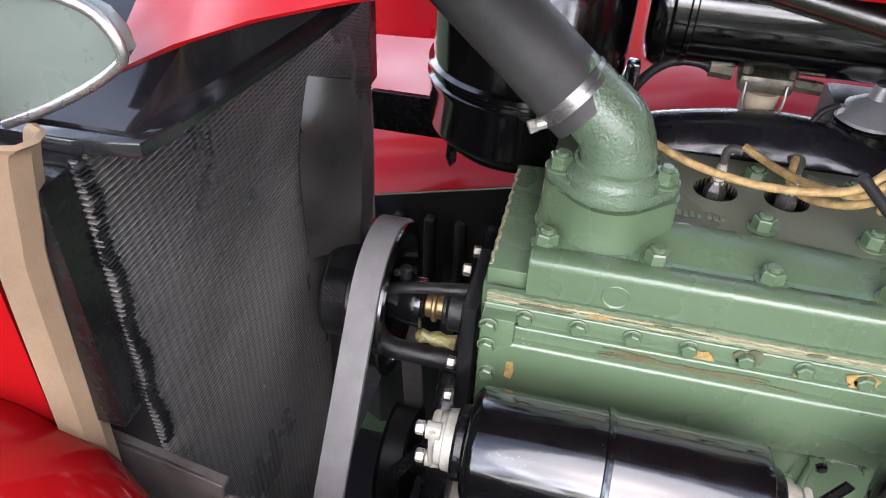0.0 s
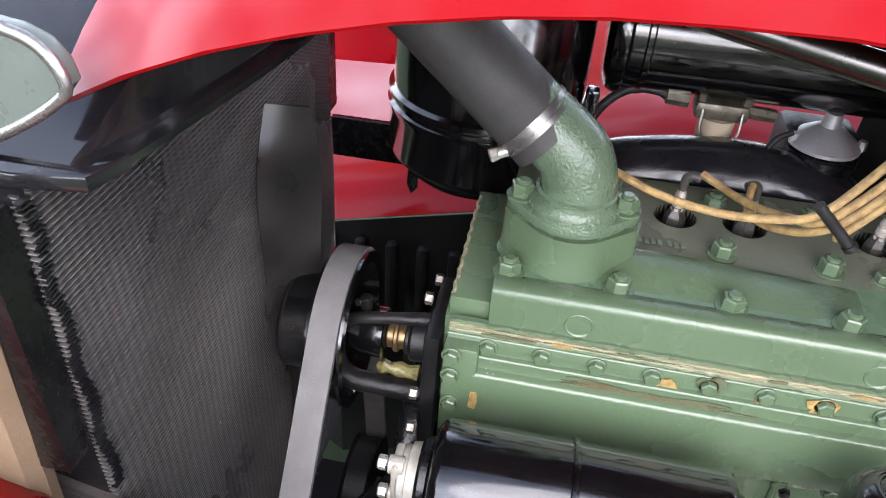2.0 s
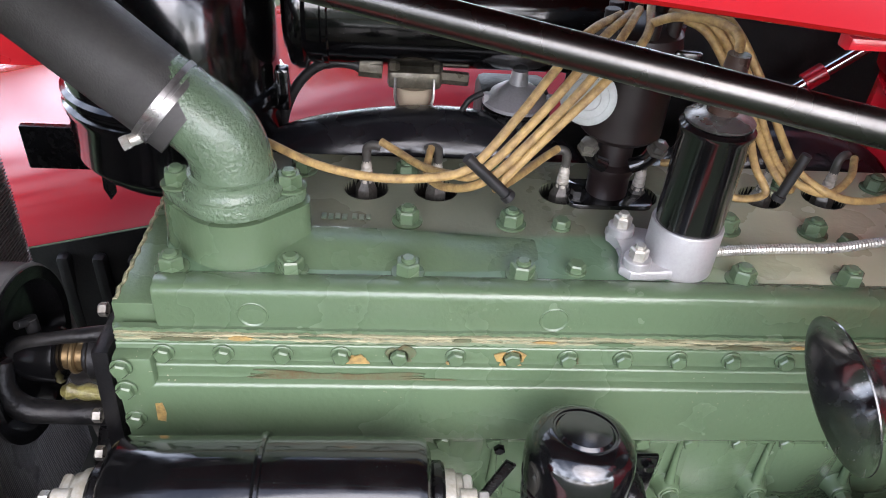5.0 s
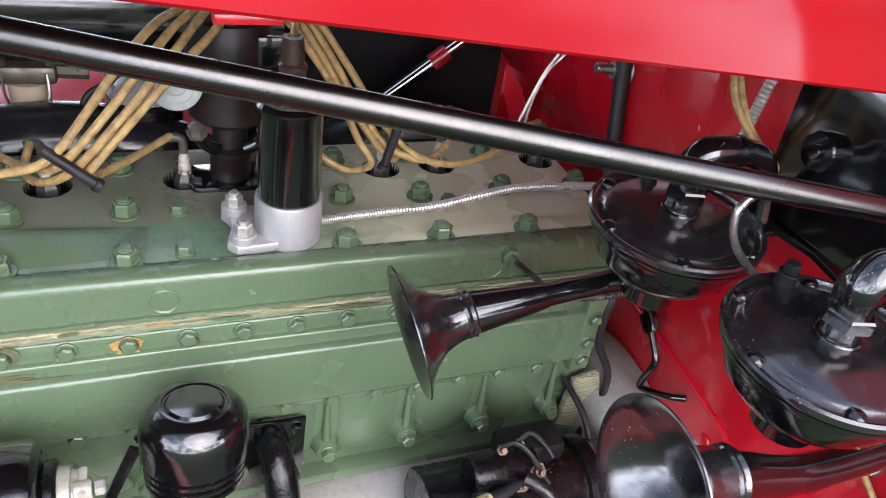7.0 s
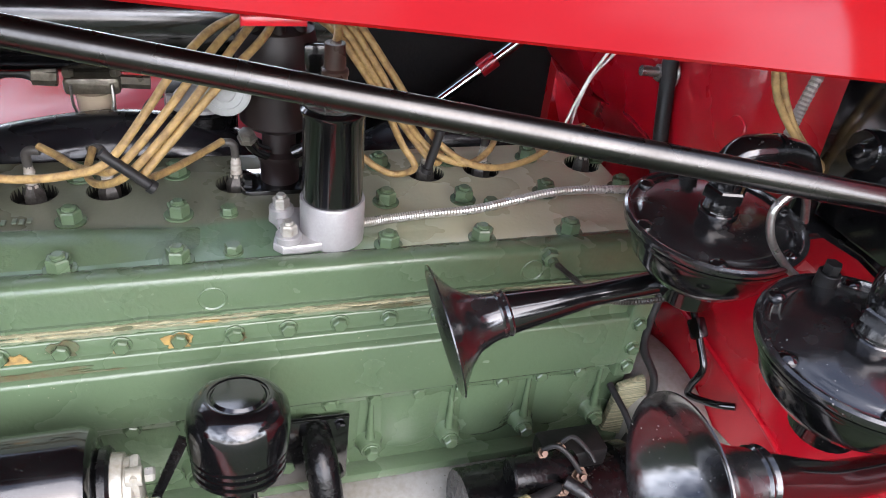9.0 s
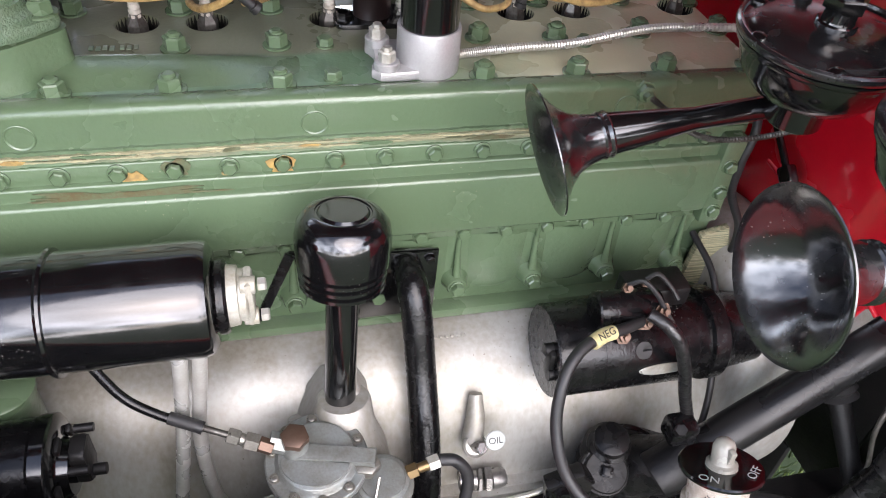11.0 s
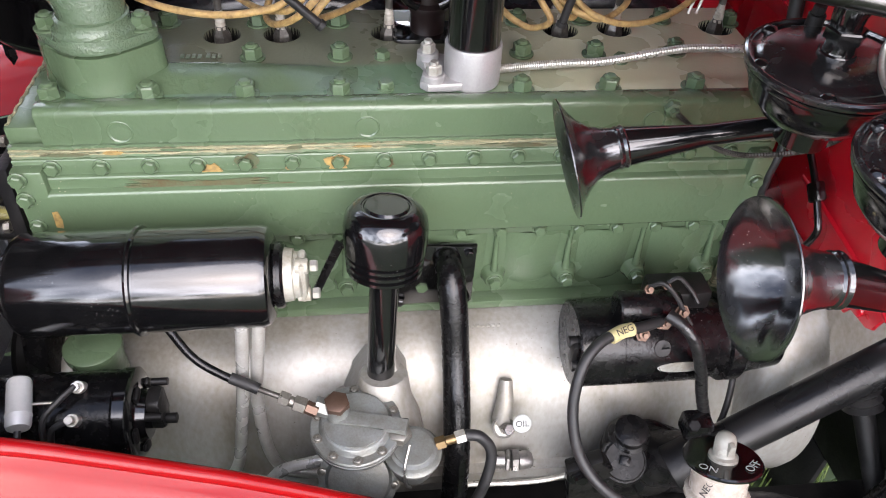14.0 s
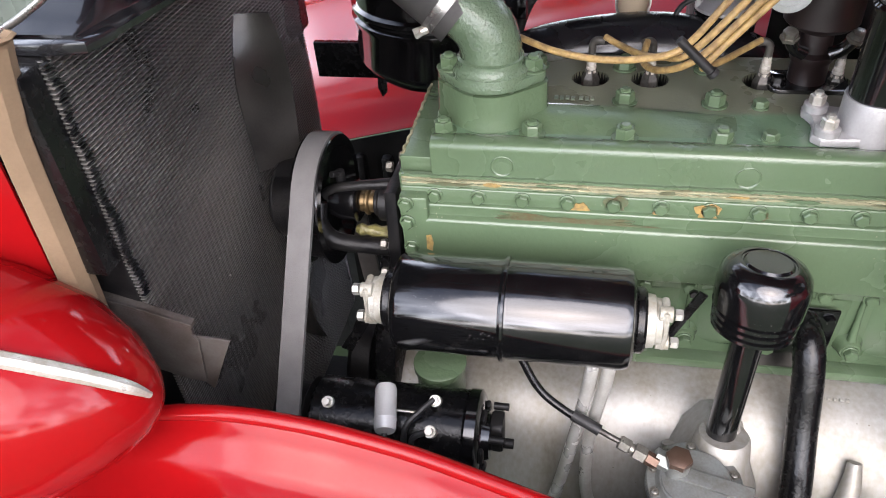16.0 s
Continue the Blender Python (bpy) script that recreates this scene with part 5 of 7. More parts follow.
part("metal_pipe", tube(mesh_of(), [(0.244, -0.160, 0.643), (0.262, -0.166, 0.638), (0.276, -0.170, 0.634)], 0.0034, 10), PLUG_STEEL, pipe, "thin dull steel pipe")
bm = mesh_of()
rod(bm, (0.268, -0.1675, 0.636), (0.279, -0.171, 0.632), 0.0085, seg=6)
rod(bm, (0.279, -0.171, 0.632), (0.284, -0.1725, 0.630), 0.0062)
rod(bm, (0.284, -0.1725, 0.630), (0.297, -0.176, 0.626), 0.0098, seg=6)
part("union", bm, STEEL_DULL, pipe)
part("union_nut", rod(mesh_of(), (0.297, -0.176, 0.626), (0.310, -0.180, 0.621), 0.0078, seg=6), COPPER, pipe)

# ---- breather, vent pipe and its plate ----
bre = thing("oil_filler", "gloss black oil filler tube with breather cap", "oil filler")
b0, b1 = Vector((0.383, -0.124, 0.610)), Vector((0.391, -0.100, 0.775))
bd = (b1 - b0).normalized()
part("tube", rod(mesh_of(), b0, b1 + bd * 0.02, 0.0165, seg=28), BLACK, bre)
bm = mesh_of()
lathe(bm, b1 - bd * 0.012, bd, [(0.0, 0.0), (0.0, 0.0358), (0.0023, 0.0399), (0.004, 0.0418), (0.0075, 0.0418), (0.0091, 0.0387), (0.0109, 0.0387), (0.0126, 0.0425), (0.016, 0.0425), (0.0178, 0.0393), (0.0195, 0.0393), (0.0211, 0.0431), (0.0246, 0.0431), (0.0263, 0.0404), (0.028, 0.0404), (0.0298, 0.0445), (0.0549, 0.0457), (0.0687, 0.0433), (0.0767, 0.037), (0.0807, 0.0289), (0.0807, 0.0265), (0.0795, 0.026), (0.0795, 0.0243), (0.0819, 0.0219), (0.0825, 0.0)], 56)
part("cap", bm, BLACK, bre)
vent = thing("crankcase_vent", "satin black crankcase ventilation pipe and cover plate", "vent pipe")
bm = mesh_of()
prism(bm, [(0.408, 0.614), (0.507, 0.616), (0.509, 0.712), (0.44, 0.714), (0.404, 0.66)], (0, -0.006, 0), X, Z, 0.008, 0.002)
part("cover_plate", bm, BLACK, vent)
bm = mesh_of()
tube(bm, [(0.470, 0.0, 0.690), (0.471, -0.022, 0.697), (0.473, -0.050, 0.690), (0.476, -0.070, 0.655), (0.478, -0.095, 0.60), (0.478, -0.140, 0.53), (0.477, -0.168, 0.46), (0.477, -0.17, 0.32)], 0.0175, 24)
part("pipe", bm, SATIN, vent)
BOLT_BLACK = nut_mesh("bolt", BLACK, 0.006, 0.005, 0.0, 0.0)
for at in ((0.499, -0.014, 0.703), (0.499, -0.014, 0.625), (0.412, -0.014, 0.622), (0.345, -0.012, 0.727)):
    piece("bolt", BOLT_BLACK, at, vent, TO_NEAR)

# ---- fuel pump ----
fp = thing("fuel_pump", "grey die-cast mechanical fuel pump with screwed domes", "fuel pump")
pa = Vector((0.0, -0.08, 1.0)).normalized()
pc = Vector((0.352, -0.185, 0.590))
bm = mesh_of()
lathe(bm, pc, pa, [(-0.035, 0.03), (-0.015, 0.040), (-0.005, 0.050), (-0.001, 0.0525), (0.003, 0.0525), (0.0036, 0.051), (0.0048, 0.051), (0.0054, 0.0525), (0.009, 0.0525), (0.0105, 0.051), (0.0105, 0.0425), (0.0125, 0.0405), (0.017, 0.039), (0.018, 0.0375), (0.018, 0)], 56)
part("body", bm, PUMP_METAL, fp)
for s in (-1, 1):
    bm = mesh_of()
    prism(bm, [(0.035 * math.cos(a), s * (0.008 + 0.027 * math.sin(a))) for a in [math.pi * k / 16 for k in range(17)]][::s], pc + pa * 0.0175, Vector((0.97, -0.24, 0)), pa.cross(Vector((0.97, -0.24, 0))), 0.003, 0.001)
    part("top_panel", bm, PUMP_METAL, fp)
bm = mesh_of()
lathe(bm, pc - pa * 0.045 + Vector((0, -0.02, -0.03)), Vector((0, -0.75, 0.65)), [(-0.03, 0.03), (0.0, 0.045), (0.002, 0.048), (0.008, 0.048), (0.010, 0.040), (0.016, 0.036), (0.020, 0)], 40)
part("lower_dome", bm, PUMP_METAL, fp)
LOW = (pc - pa * 0.045 + Vector((0, -0.02, -0.03)), Vector((0, -0.75, 0.65)).normalized())
u, v, w = basis(pa)
SCREW = finish("screw", lathe(mesh_of(), (0, 0, 0), Z, [(0, 0.0062), (0.0008, 0.0062), (0.001, 0.0048), (0.003, 0.0044), (0.0038, 0.003), (0.0038, 0.0012), (0.0028, 0.0008), (0.0028, 0)], 12), STEEL_DULL)
rot = Matrix((u, v, w)).transposed()
for k in range(10):
    a = 2 * math.pi * (k + 0.3) / 10
    piece("screw", SCREW, pc + pa * 0.010 + 0.046 * (math.cos(a) * u + math.sin(a) * v), fp, rot)
lu, lv, lw = basis(LOW[1])
for k in range(8):
    a = 2 * math.pi * (k + 0.5) / 8
    piece("screw", SCREW, LOW[0] + LOW[1] * 0.008 + 0.044 * (math.cos(a) * lu + math.sin(a) * lv), fp, Matrix((lu, lv, lw)).transposed())
bm = mesh_of()
lathe(bm, pc + pa * 0.020 + Vector((-0.020, 0.010, 0.0)), pa, [(0, 0.0145), (0.004, 0.0135), (0.018, 0.0130), (0.018, 0)], 18)
ub = Vector((0.97, -0.24, 0))
prism(bm, [(-0.024, -0.009), (0.010, -0.008), (0.036, -0.0065), (0.060, -0.010), (0.060, 0.010), (0.036, 0.0065), (0.010, 0.008), (-0.024, 0.009)], pc + pa * 0.0165, ub, pa.cross(ub), 0.0075, 0.002)
tube(bm, [pc + pa * 0.024 + Vector((-0.02, 0.01, 0)), pc + pa * 0.022 + Vector((-0.045, 0.015, 0.01))], [0.011, 0.011], 6)
part("bridge", bm, PUMP_METAL, fp)
bm = mesh_of()
lathe(bm, pc + pa * 0.037 + Vector((-0.020, 0.010, 0.0)), pa, [(0, 0.0145), (0.008, 0.0145), (0.0095, 0.012), (0.0095, 0)], 6)
part("hexagon_cap", bm, COPPER, fp, "brown copper hexagon cap")
bc = Vector((0.417, -0.205, 0.566))
bm = mesh_of()
lathe(bm, bc, pa, [(-0.040, 0.0), (-0.040, 0.022), (-0.036, 0.024), (-0.030, 0.024), (-0.027, 0.026), (-0.015, 0.027), (-0.010, 0.031), (-0.004, 0.0335), (0.0, 0.0335), (0.002, 0.031), (0.006, 0.029), (0.009, 0.028), (0.010, 0.024), (0.012, 0.023), (0.013, 0)], 36)
bowl = part("sediment_bowl", bm, PUMP_METAL, fp)
bm = mesh_of()
lathe(bm, bc + pa * 0.016 + Vector((-0.016, 0.008, 0.006)), pa, [(0, 0.013), (0.004, 0.013), (0.004, 0.0145), (0.014, 0.0145), (0.0155, 0.012), (0.0155, 0)], 6)
part("hexagon_plug", bm, STEEL_DULL, bowl, "dull steel hexagon plug")
bm = mesh_of()
tube(bm, [bc + Vector((-0.005, -0.01, 0.03)), bc + Vector((-0.012, -0.028, 0.01)), bc + Vector((-0.010, -0.03, -0.02)), bc + Vector((-0.004, -0.02, -0.045))], 0.0018, 6)
part("bail_wire", bm, STEEL, bowl)
fl = thing("fuel_line", "grey braided fuel hose with brass unions", "hose")
bm = mesh_of()
rod(bm, bc + Vector((0.026, 0.004, 0.006)), bc + Vector((0.038, 0.006, 0.008)), 0.0085, seg=6)
rod(bm, bc + Vector((0.038, 0.006, 0.008)), bc + Vector((0.052, 0.008, 0.010)), 0.0055)
part("union", bm, BRASS, fl)
bm = mesh_of()
rod(bm, bc + Vector((0.050, 0.008, 0.010)), bc + Vector((0.062, 0.010, 0.012)), 0.0085, seg=6)
part("union_nut", bm, ZINC, fl)
part("hose", tube(mesh_of(), [bc + Vector((0.062, 0.010, 0.012)), bc + Vector((0.080, 0.007, 0.010)), bc + Vector((0.094, 0.000, -0.015)), bc + Vector((0.086, -0.015, -0.06)), bc + Vector((0.062, -0.03, -0.12))], 0.0068, 14), RUBBER, fl)
for path in ([(0.238, -0.070, 0.765), (0.2345, -0.115, 0.735), (0.231, -0.130, 0.69), (0.219, -0.135, 0.594), (0.205, -0.14, 0.505), (0.195, -0.142, 0.46), (0.176, -0.145, 0.434), (0.133, -0.148, 0.403)],
             [(0.258, -0.070, 0.765), (0.2535, -0.115, 0.735), (0.249, -0.130, 0.69), (0.236, -0.135, 0.591), (0.238, -0.14, 0.497), (0.254, -0.145, 0.455), (0.287, -0.148, 0.444), (0.33, -0.148, 0.442)],
             [(0.320, -0.18, 0.522), (0.297, -0.18, 0.519), (0.257, -0.18, 0.503), (0.235, -0.182, 0.47), (0.224, -0.184, 0.439), (0.20, -0.19, 0.38)]):
    solid("oil_pipe", tube(mesh_of(), path, 0.0074, 16), PIPE, "bent dull metal oil pipe along the crankcase", "pipe", "oil pipes on the crankcase")

# ---- starter motor ----
st = thing("starter_motor", "satin black starter motor with solenoid on top", "starter motor")
SY, SZ, SR = -0.104, 0.626, 0.0540
bm = mesh_of()
lathe(bm, (0.618, SY, SZ), X, [(0, 0), (0, SR - 0.002), (0.002, SR), (0.052, SR), (0.0525, SR - 0.0006), (0.054, SR - 0.0006), (0.0545, SR), (0.165, SR), (0.170, SR - 0.003), (0.185, SR - 0.004), (0.187, SR + 0.002), (0.205, SR + 0.002), (0.215, SR - 0.006), (0.26, SR - 0.012), (0.26, 0)], 56)
part("body", bm, SATIN, st)
bm = mesh_of()
rod(bm, (0.62, SY - 0.02, SZ + 0.026), (0.608, SY - 0.02, SZ + 0.026), 0.007)
rod(bm, (0.622, SY - 0.032, SZ - 0.002), (0.612, SY - 0.032, SZ - 0.002), 0.0085)
box(bm, (0.616, SY - 0.026, SZ + 0.012), (0.010, 0.016, 0.036), 0.004)
part("end_clip", bm, DARK, st)
sol = part("solenoid", lathe(mesh_of(), (0.662, -0.112, 0.694), X, [(0, 0), (0, 0.019), (0.002, 0.021), (0.055, 0.021), (0.06, 0.018), (0.075, 0.018), (0.075, 0)], 32), SATIN, st)
bm = mesh_of()
box(bm, (0.745, -0.085, 0.690), (0.075, 0.04, 0.03), 0.005)
part("mounting", bm, DARK, sol)
for at, r in (((0.714, -0.126, 0.682), 0.009), ((0.698, -0.104, 0.716), 0.006), ((0.722, -0.098, 0.714), 0.005)):
    bm = mesh_of()
    d = Vector((0, -0.6, 0.5)).normalized()
    lathe(bm, at, d, [(0, 0), (0, r), (0.005, r), (0.005, r * 0.6), (0.011, r * 0.6), (0.011, 0)], 6)
    part("terminal", bm, COPPER, sol, "brass terminal nut")
part("jumper_wire", tube(mesh_of(), [(0.698, -0.106, 0.722), (0.71, -0.112, 0.732), (0.724, -0.122, 0.722), (0.738, -0.134, 0.700), (0.745, -0.14, 0.69)], 0.0028, 8), RUBBER, sol)
part("jumper_wire", tube(mesh_of(), [(0.722, -0.10, 0.722), (0.735, -0.10, 0.728), (0.752, -0.108, 0.712), (0.760, -0.115, 0.70)], 0.0028, 8), RUBBER, sol)
for at in ((0.716, -0.132, 0.688), (0.690, -0.138, 0.676), (0.735, -0.128, 0.700)):
    bm = mesh_of()
    dd = Vector((0, -0.7, 0.5)).normalized()
    lathe(bm, at, dd, [(0, 0), (0, 0.0095), (0.0015, 0.0095), (0.0015, 0.0065), (0.007, 0.0065), (0.0075, 0.0035), (0.012, 0.0035), (0.012, 0)], 6)
    part("terminal_nut", bm, COPPER, sol, "oxidised brass terminal nut")
sn = Vector((0, -0.80, 0.60))
for name, off, rr, mat, lab in (("pole_screw", 0.098, 0.0105, STEEL, "slotted screw head"),):
    bm = mesh_of()
    lathe(bm, Vector((0.618 + off, SY, SZ)) + sn * (SR - 0.001), sn, [(0, 0.0105), (0.0015, 0.010), (0.0015, 0)], 24)
    sc = part(name, bm, DARK, st, lab)
    bm = mesh_of()
    box(bm, Vector((0.618 + off, SY, SZ)) + sn * (SR + 0.0008), (0.0022, 0.002, 0.019), 0, Matrix.Rotation(radians(37), 3, "X") @ Matrix.Rotation(0.6, 3, "Y"))
    part("slot", bm, DARK, sc)
bm = mesh_of()
sn2 = Vector((0, -0.985, 0.17))
prism(bm, [(0.031 * math.cos(a) , 0.0075 * math.sin(a)) for a in [2 * math.pi * k / 24 for k in range(24)]], Vector((0.742, SY, SZ)) + sn2 * (SR + 0.0002), X, Vector((0, 0.17, 0.985)), 0.0012, 0.0003)
part("rating_plate", bm, ZINC, st, "oval bare metal rating plate")

# ---- starter cables and battery switch ----
LIFT = 0.0
neg = thing("battery_cable", "thick black battery cable with a yellow paper label", "cable")
cable = [(0.715, -0.130, 0.698), (0.688, -0.142, 0.702), (0.656, -0.152, 0.706), (0.625, -0.167, 0.703), (0.604, -0.187, 0.683), (0.596, -0.211, 0.640), (0.604, -0.240, 0.598), (0.628, -0.268, 0.573), (0.668, -0.290, 0.557), (0.708, -0.312, 0.570)]
part("cable", tube(mesh_of(), cable, 0.0065, 14), RUBBER, neg)
bm = mesh_of()
tube(bm, [Vector((0.670, -0.1475, 0.7045)), Vector((0.656, -0.1520, 0.7060)), Vector((0.642, -0.1590, 0.7050))], 0.0082, 14, 3)
lab = part("label", bm, LABEL, neg, "yellow paper label lettered NEG")
text_part("NEG", 0.0115, INK, lab, facing(Vector((0.656, -0.152, 0.706)), Vector((0.93, 0.38, -0.01)), Vector((-0.31, -0.62, 0.72)), 0.0086))
c2 = solid("taped_cable", tube(mesh_of(), [(0.712, -0.140, 0.718), (0.728, -0.155, 0.712), (0.742, -0.166, 0.695), (0.757, -0.172, 0.655), (0.768, -0.178, 0.612), (0.785, -0.186, 0.560), (0.79, -0.19, 0.53)], 0.0072, 14, 6, True, 0.05), TAPE, "black cable wrapped in tape from the starter", "cable")
solid("thin_cable", tube(mesh_of(), [(0.838, 0.0, 0.70), (0.842, -0.06, 0.68), (0.836, -0.110, 0.630), (0.832, -0.14, 0.580), (0.820, -0.165, 0.550), (0.803, -0.185, 0.530)], 0.0042, 10), RUBBER, "thin black cable beside the starter", "cable")
sw = thing("battery_switch", "battery isolator with clear knob on a white ceramic base", "switch")
sc0 = Vector((0.730, -0.315, 0.621))
sa = Vector((0.03, 0.42, 1.0)).normalized()
bm = mesh_of()
lathe(bm, sc0, sa, [(0, 0), (0, 0.0325), (0.002, 0.0335), (0.008, 0.0335), (0.0095, 0.0325), (0.0105, 0.0290), (0.035, 0.0288), (0.036, 0.0300), (0.045, 0.0300), (0.045, 0)], 44)
part("base", bm, CERAMIC, sw)
bm = mesh_of()
lathe(bm, sc0 + sa * 0.046, sa, [(0, 0), (0, 0.040), (0.0025, 0.0405), (0.004, 0.039), (0.004, 0)], 40)
part("disc", bm, BLACK, sw, "black disc with worn white lettering")
tilt = Matrix.Rotation(radians(-23), 4, "X")
for word, du, dv, turn in (("ON", -0.024, -0.017, -38), ("OFF", 0.023, -0.019, 38)):
    text_part(word, 0.0125, TAG, sw, Matrix.Translation(sc0 + sa * 0.0508 + X * du + sa.cross(X).normalized() * dv) @ tilt @ Matrix.Rotation(radians(turn), 4, "Z"), "worn_lettering")
bm = mesh_of()
lathe(bm, sc0 + sa * 0.050, sa, [(0, 0), (0, 0.0155), (0.003, 0.015), (0.005, 0.012), (0.008, 0.0112), (0.022, 0.0108), (0.027, 0.0085), (0.030, 0.004), (0.0305, 0)], 28)
part("knob", bm, KNOB, sw, "translucent clear knob")
bm = mesh_of()
box(bm, sc0 + sa * 0.066 + Vector((0, -0.010, 0)), (0.006, 0.007, 0.026), 0.001)
part("knob_fin", bm, KNOB, sw)
text_part("NEG", 0.0105, INK, sw, Matrix.Translation(sc0 + sa * 0.026 + (Vector((-0.80, -0.60, 0.25)) - sa * Vector((-0.80, -0.60, 0.25)).dot(sa)).normalized() * 0.0292) @ Euler((radians(67), 0, radians(-53))).to_matrix().to_4x4() @ Matrix.Rotation(radians(90), 4, "Z"))

# ---- steering box and column ----
box_ = thing("steering_box", "black cast steering box under the starter", "steering box")
bm = mesh_of()
sa2 = Vector((-0.10, -0.80, 0.60)).normalized()
lathe(bm, (0.738, -0.150, 0.446), sa2, [(-0.06, 0.046), (0.0, 0.050), (0.012, 0.0505), (0.014, 0.0535), (0.020, 0.0535), (0.022, 0.0495), (0.036, 0.046), (0.046, 0.038), (0.051, 0.026), (0.053, 0.0)], 44)
tube(bm, [(0.725, -0.16, 0.455), (0.770, -0.200, 0.510), (0.800, -0.2075, 0.549)], [0.040, 0.034, 0.0285], 28)
tube(bm, [(0.74, -0.14, 0.44), (0.80, -0.15, 0.42), (0.87, -0.16, 0.41)], [0.050, 0.044, 0.036], 28)
part("casting", bm, BOX_BLACK, box_)
bm = mesh_of()
prism(bm, [(0.612, 0.505), (0.655, 0.525), (0.70, 0.470), (0.735, 0.42), (0.722, 0.392), (0.672, 0.350), (0.640, 0.352), (0.628, 0.42)], (0, -0.185, 0), X, Z, 0.022, 0.005)
part("flange", bm, BOX_BLACK, box_)
bm = mesh_of()
pl = Vector((0.690, -0.192, 0.500))
pd = Vector((-0.22, -0.50, 0.84)).normalized()
lathe(bm, pl, pd, [(-0.03, 0.030), (0.0, 0.030), (0.003, 0.028), (0.003, 0.0255), (0.012, 0.0255), (0.0135, 0.024), (0.0135, 0.0)], 36)
box(bm, pl + pd * 0.019, (0.013, 0.013, 0.013), 0.002, pd.to_track_quat("Z", "Y").to_matrix())
part("filler_plug", bm, BOX_BLACK, box_)
bm = mesh_of()
lathe(bm, (0.702, -0.165, 0.508), Vector((-0.12, -0.25, 1.0)), [(-0.05, 0.032), (0.0, 0.030), (0.004, 0.026), (0.018, 0.026), (0.022, 0.022), (0.032, 0.021), (0.034, 0.018), (0.034, 0.0)], 32)
part("boss", bm, BOX_BLACK, box_)
for at in ((0.630, -0.207, 0.497), (0.660, -0.207, 0.372), (0.715, -0.207, 0.405)):
    bm = mesh_of()
    lathe(bm, at, -Y, [(0, 0.012), (0.002, 0.012), (0.002, 0.009), (0.009, 0.009), (0.010, 0.0)], 6)
    part("bolt", bm, SATIN, box_)
col = thing("steering_column", "satin black steering column tube", "steering column")
part("tube", rod(mesh_of(), (0.765, -0.212, 0.527), (1.235, -0.150, 0.826), 0.0245, seg=36), COLUMN, col)
bm = mesh_of()
rod(bm, (0.74, -0.214, 0.511), (0.785, -0.209, 0.540), 0.0285, seg=32)
part("clamp", bm, DARK, col)
bm = mesh_of()
box(bm, (0.45, -0.20, 0.33), (1.5, 0.05, 0.10), 0.006)
solid("chassis_rail", bm, DARK, "black chassis side rail beside the engine", "chassis rail", kind="structure")

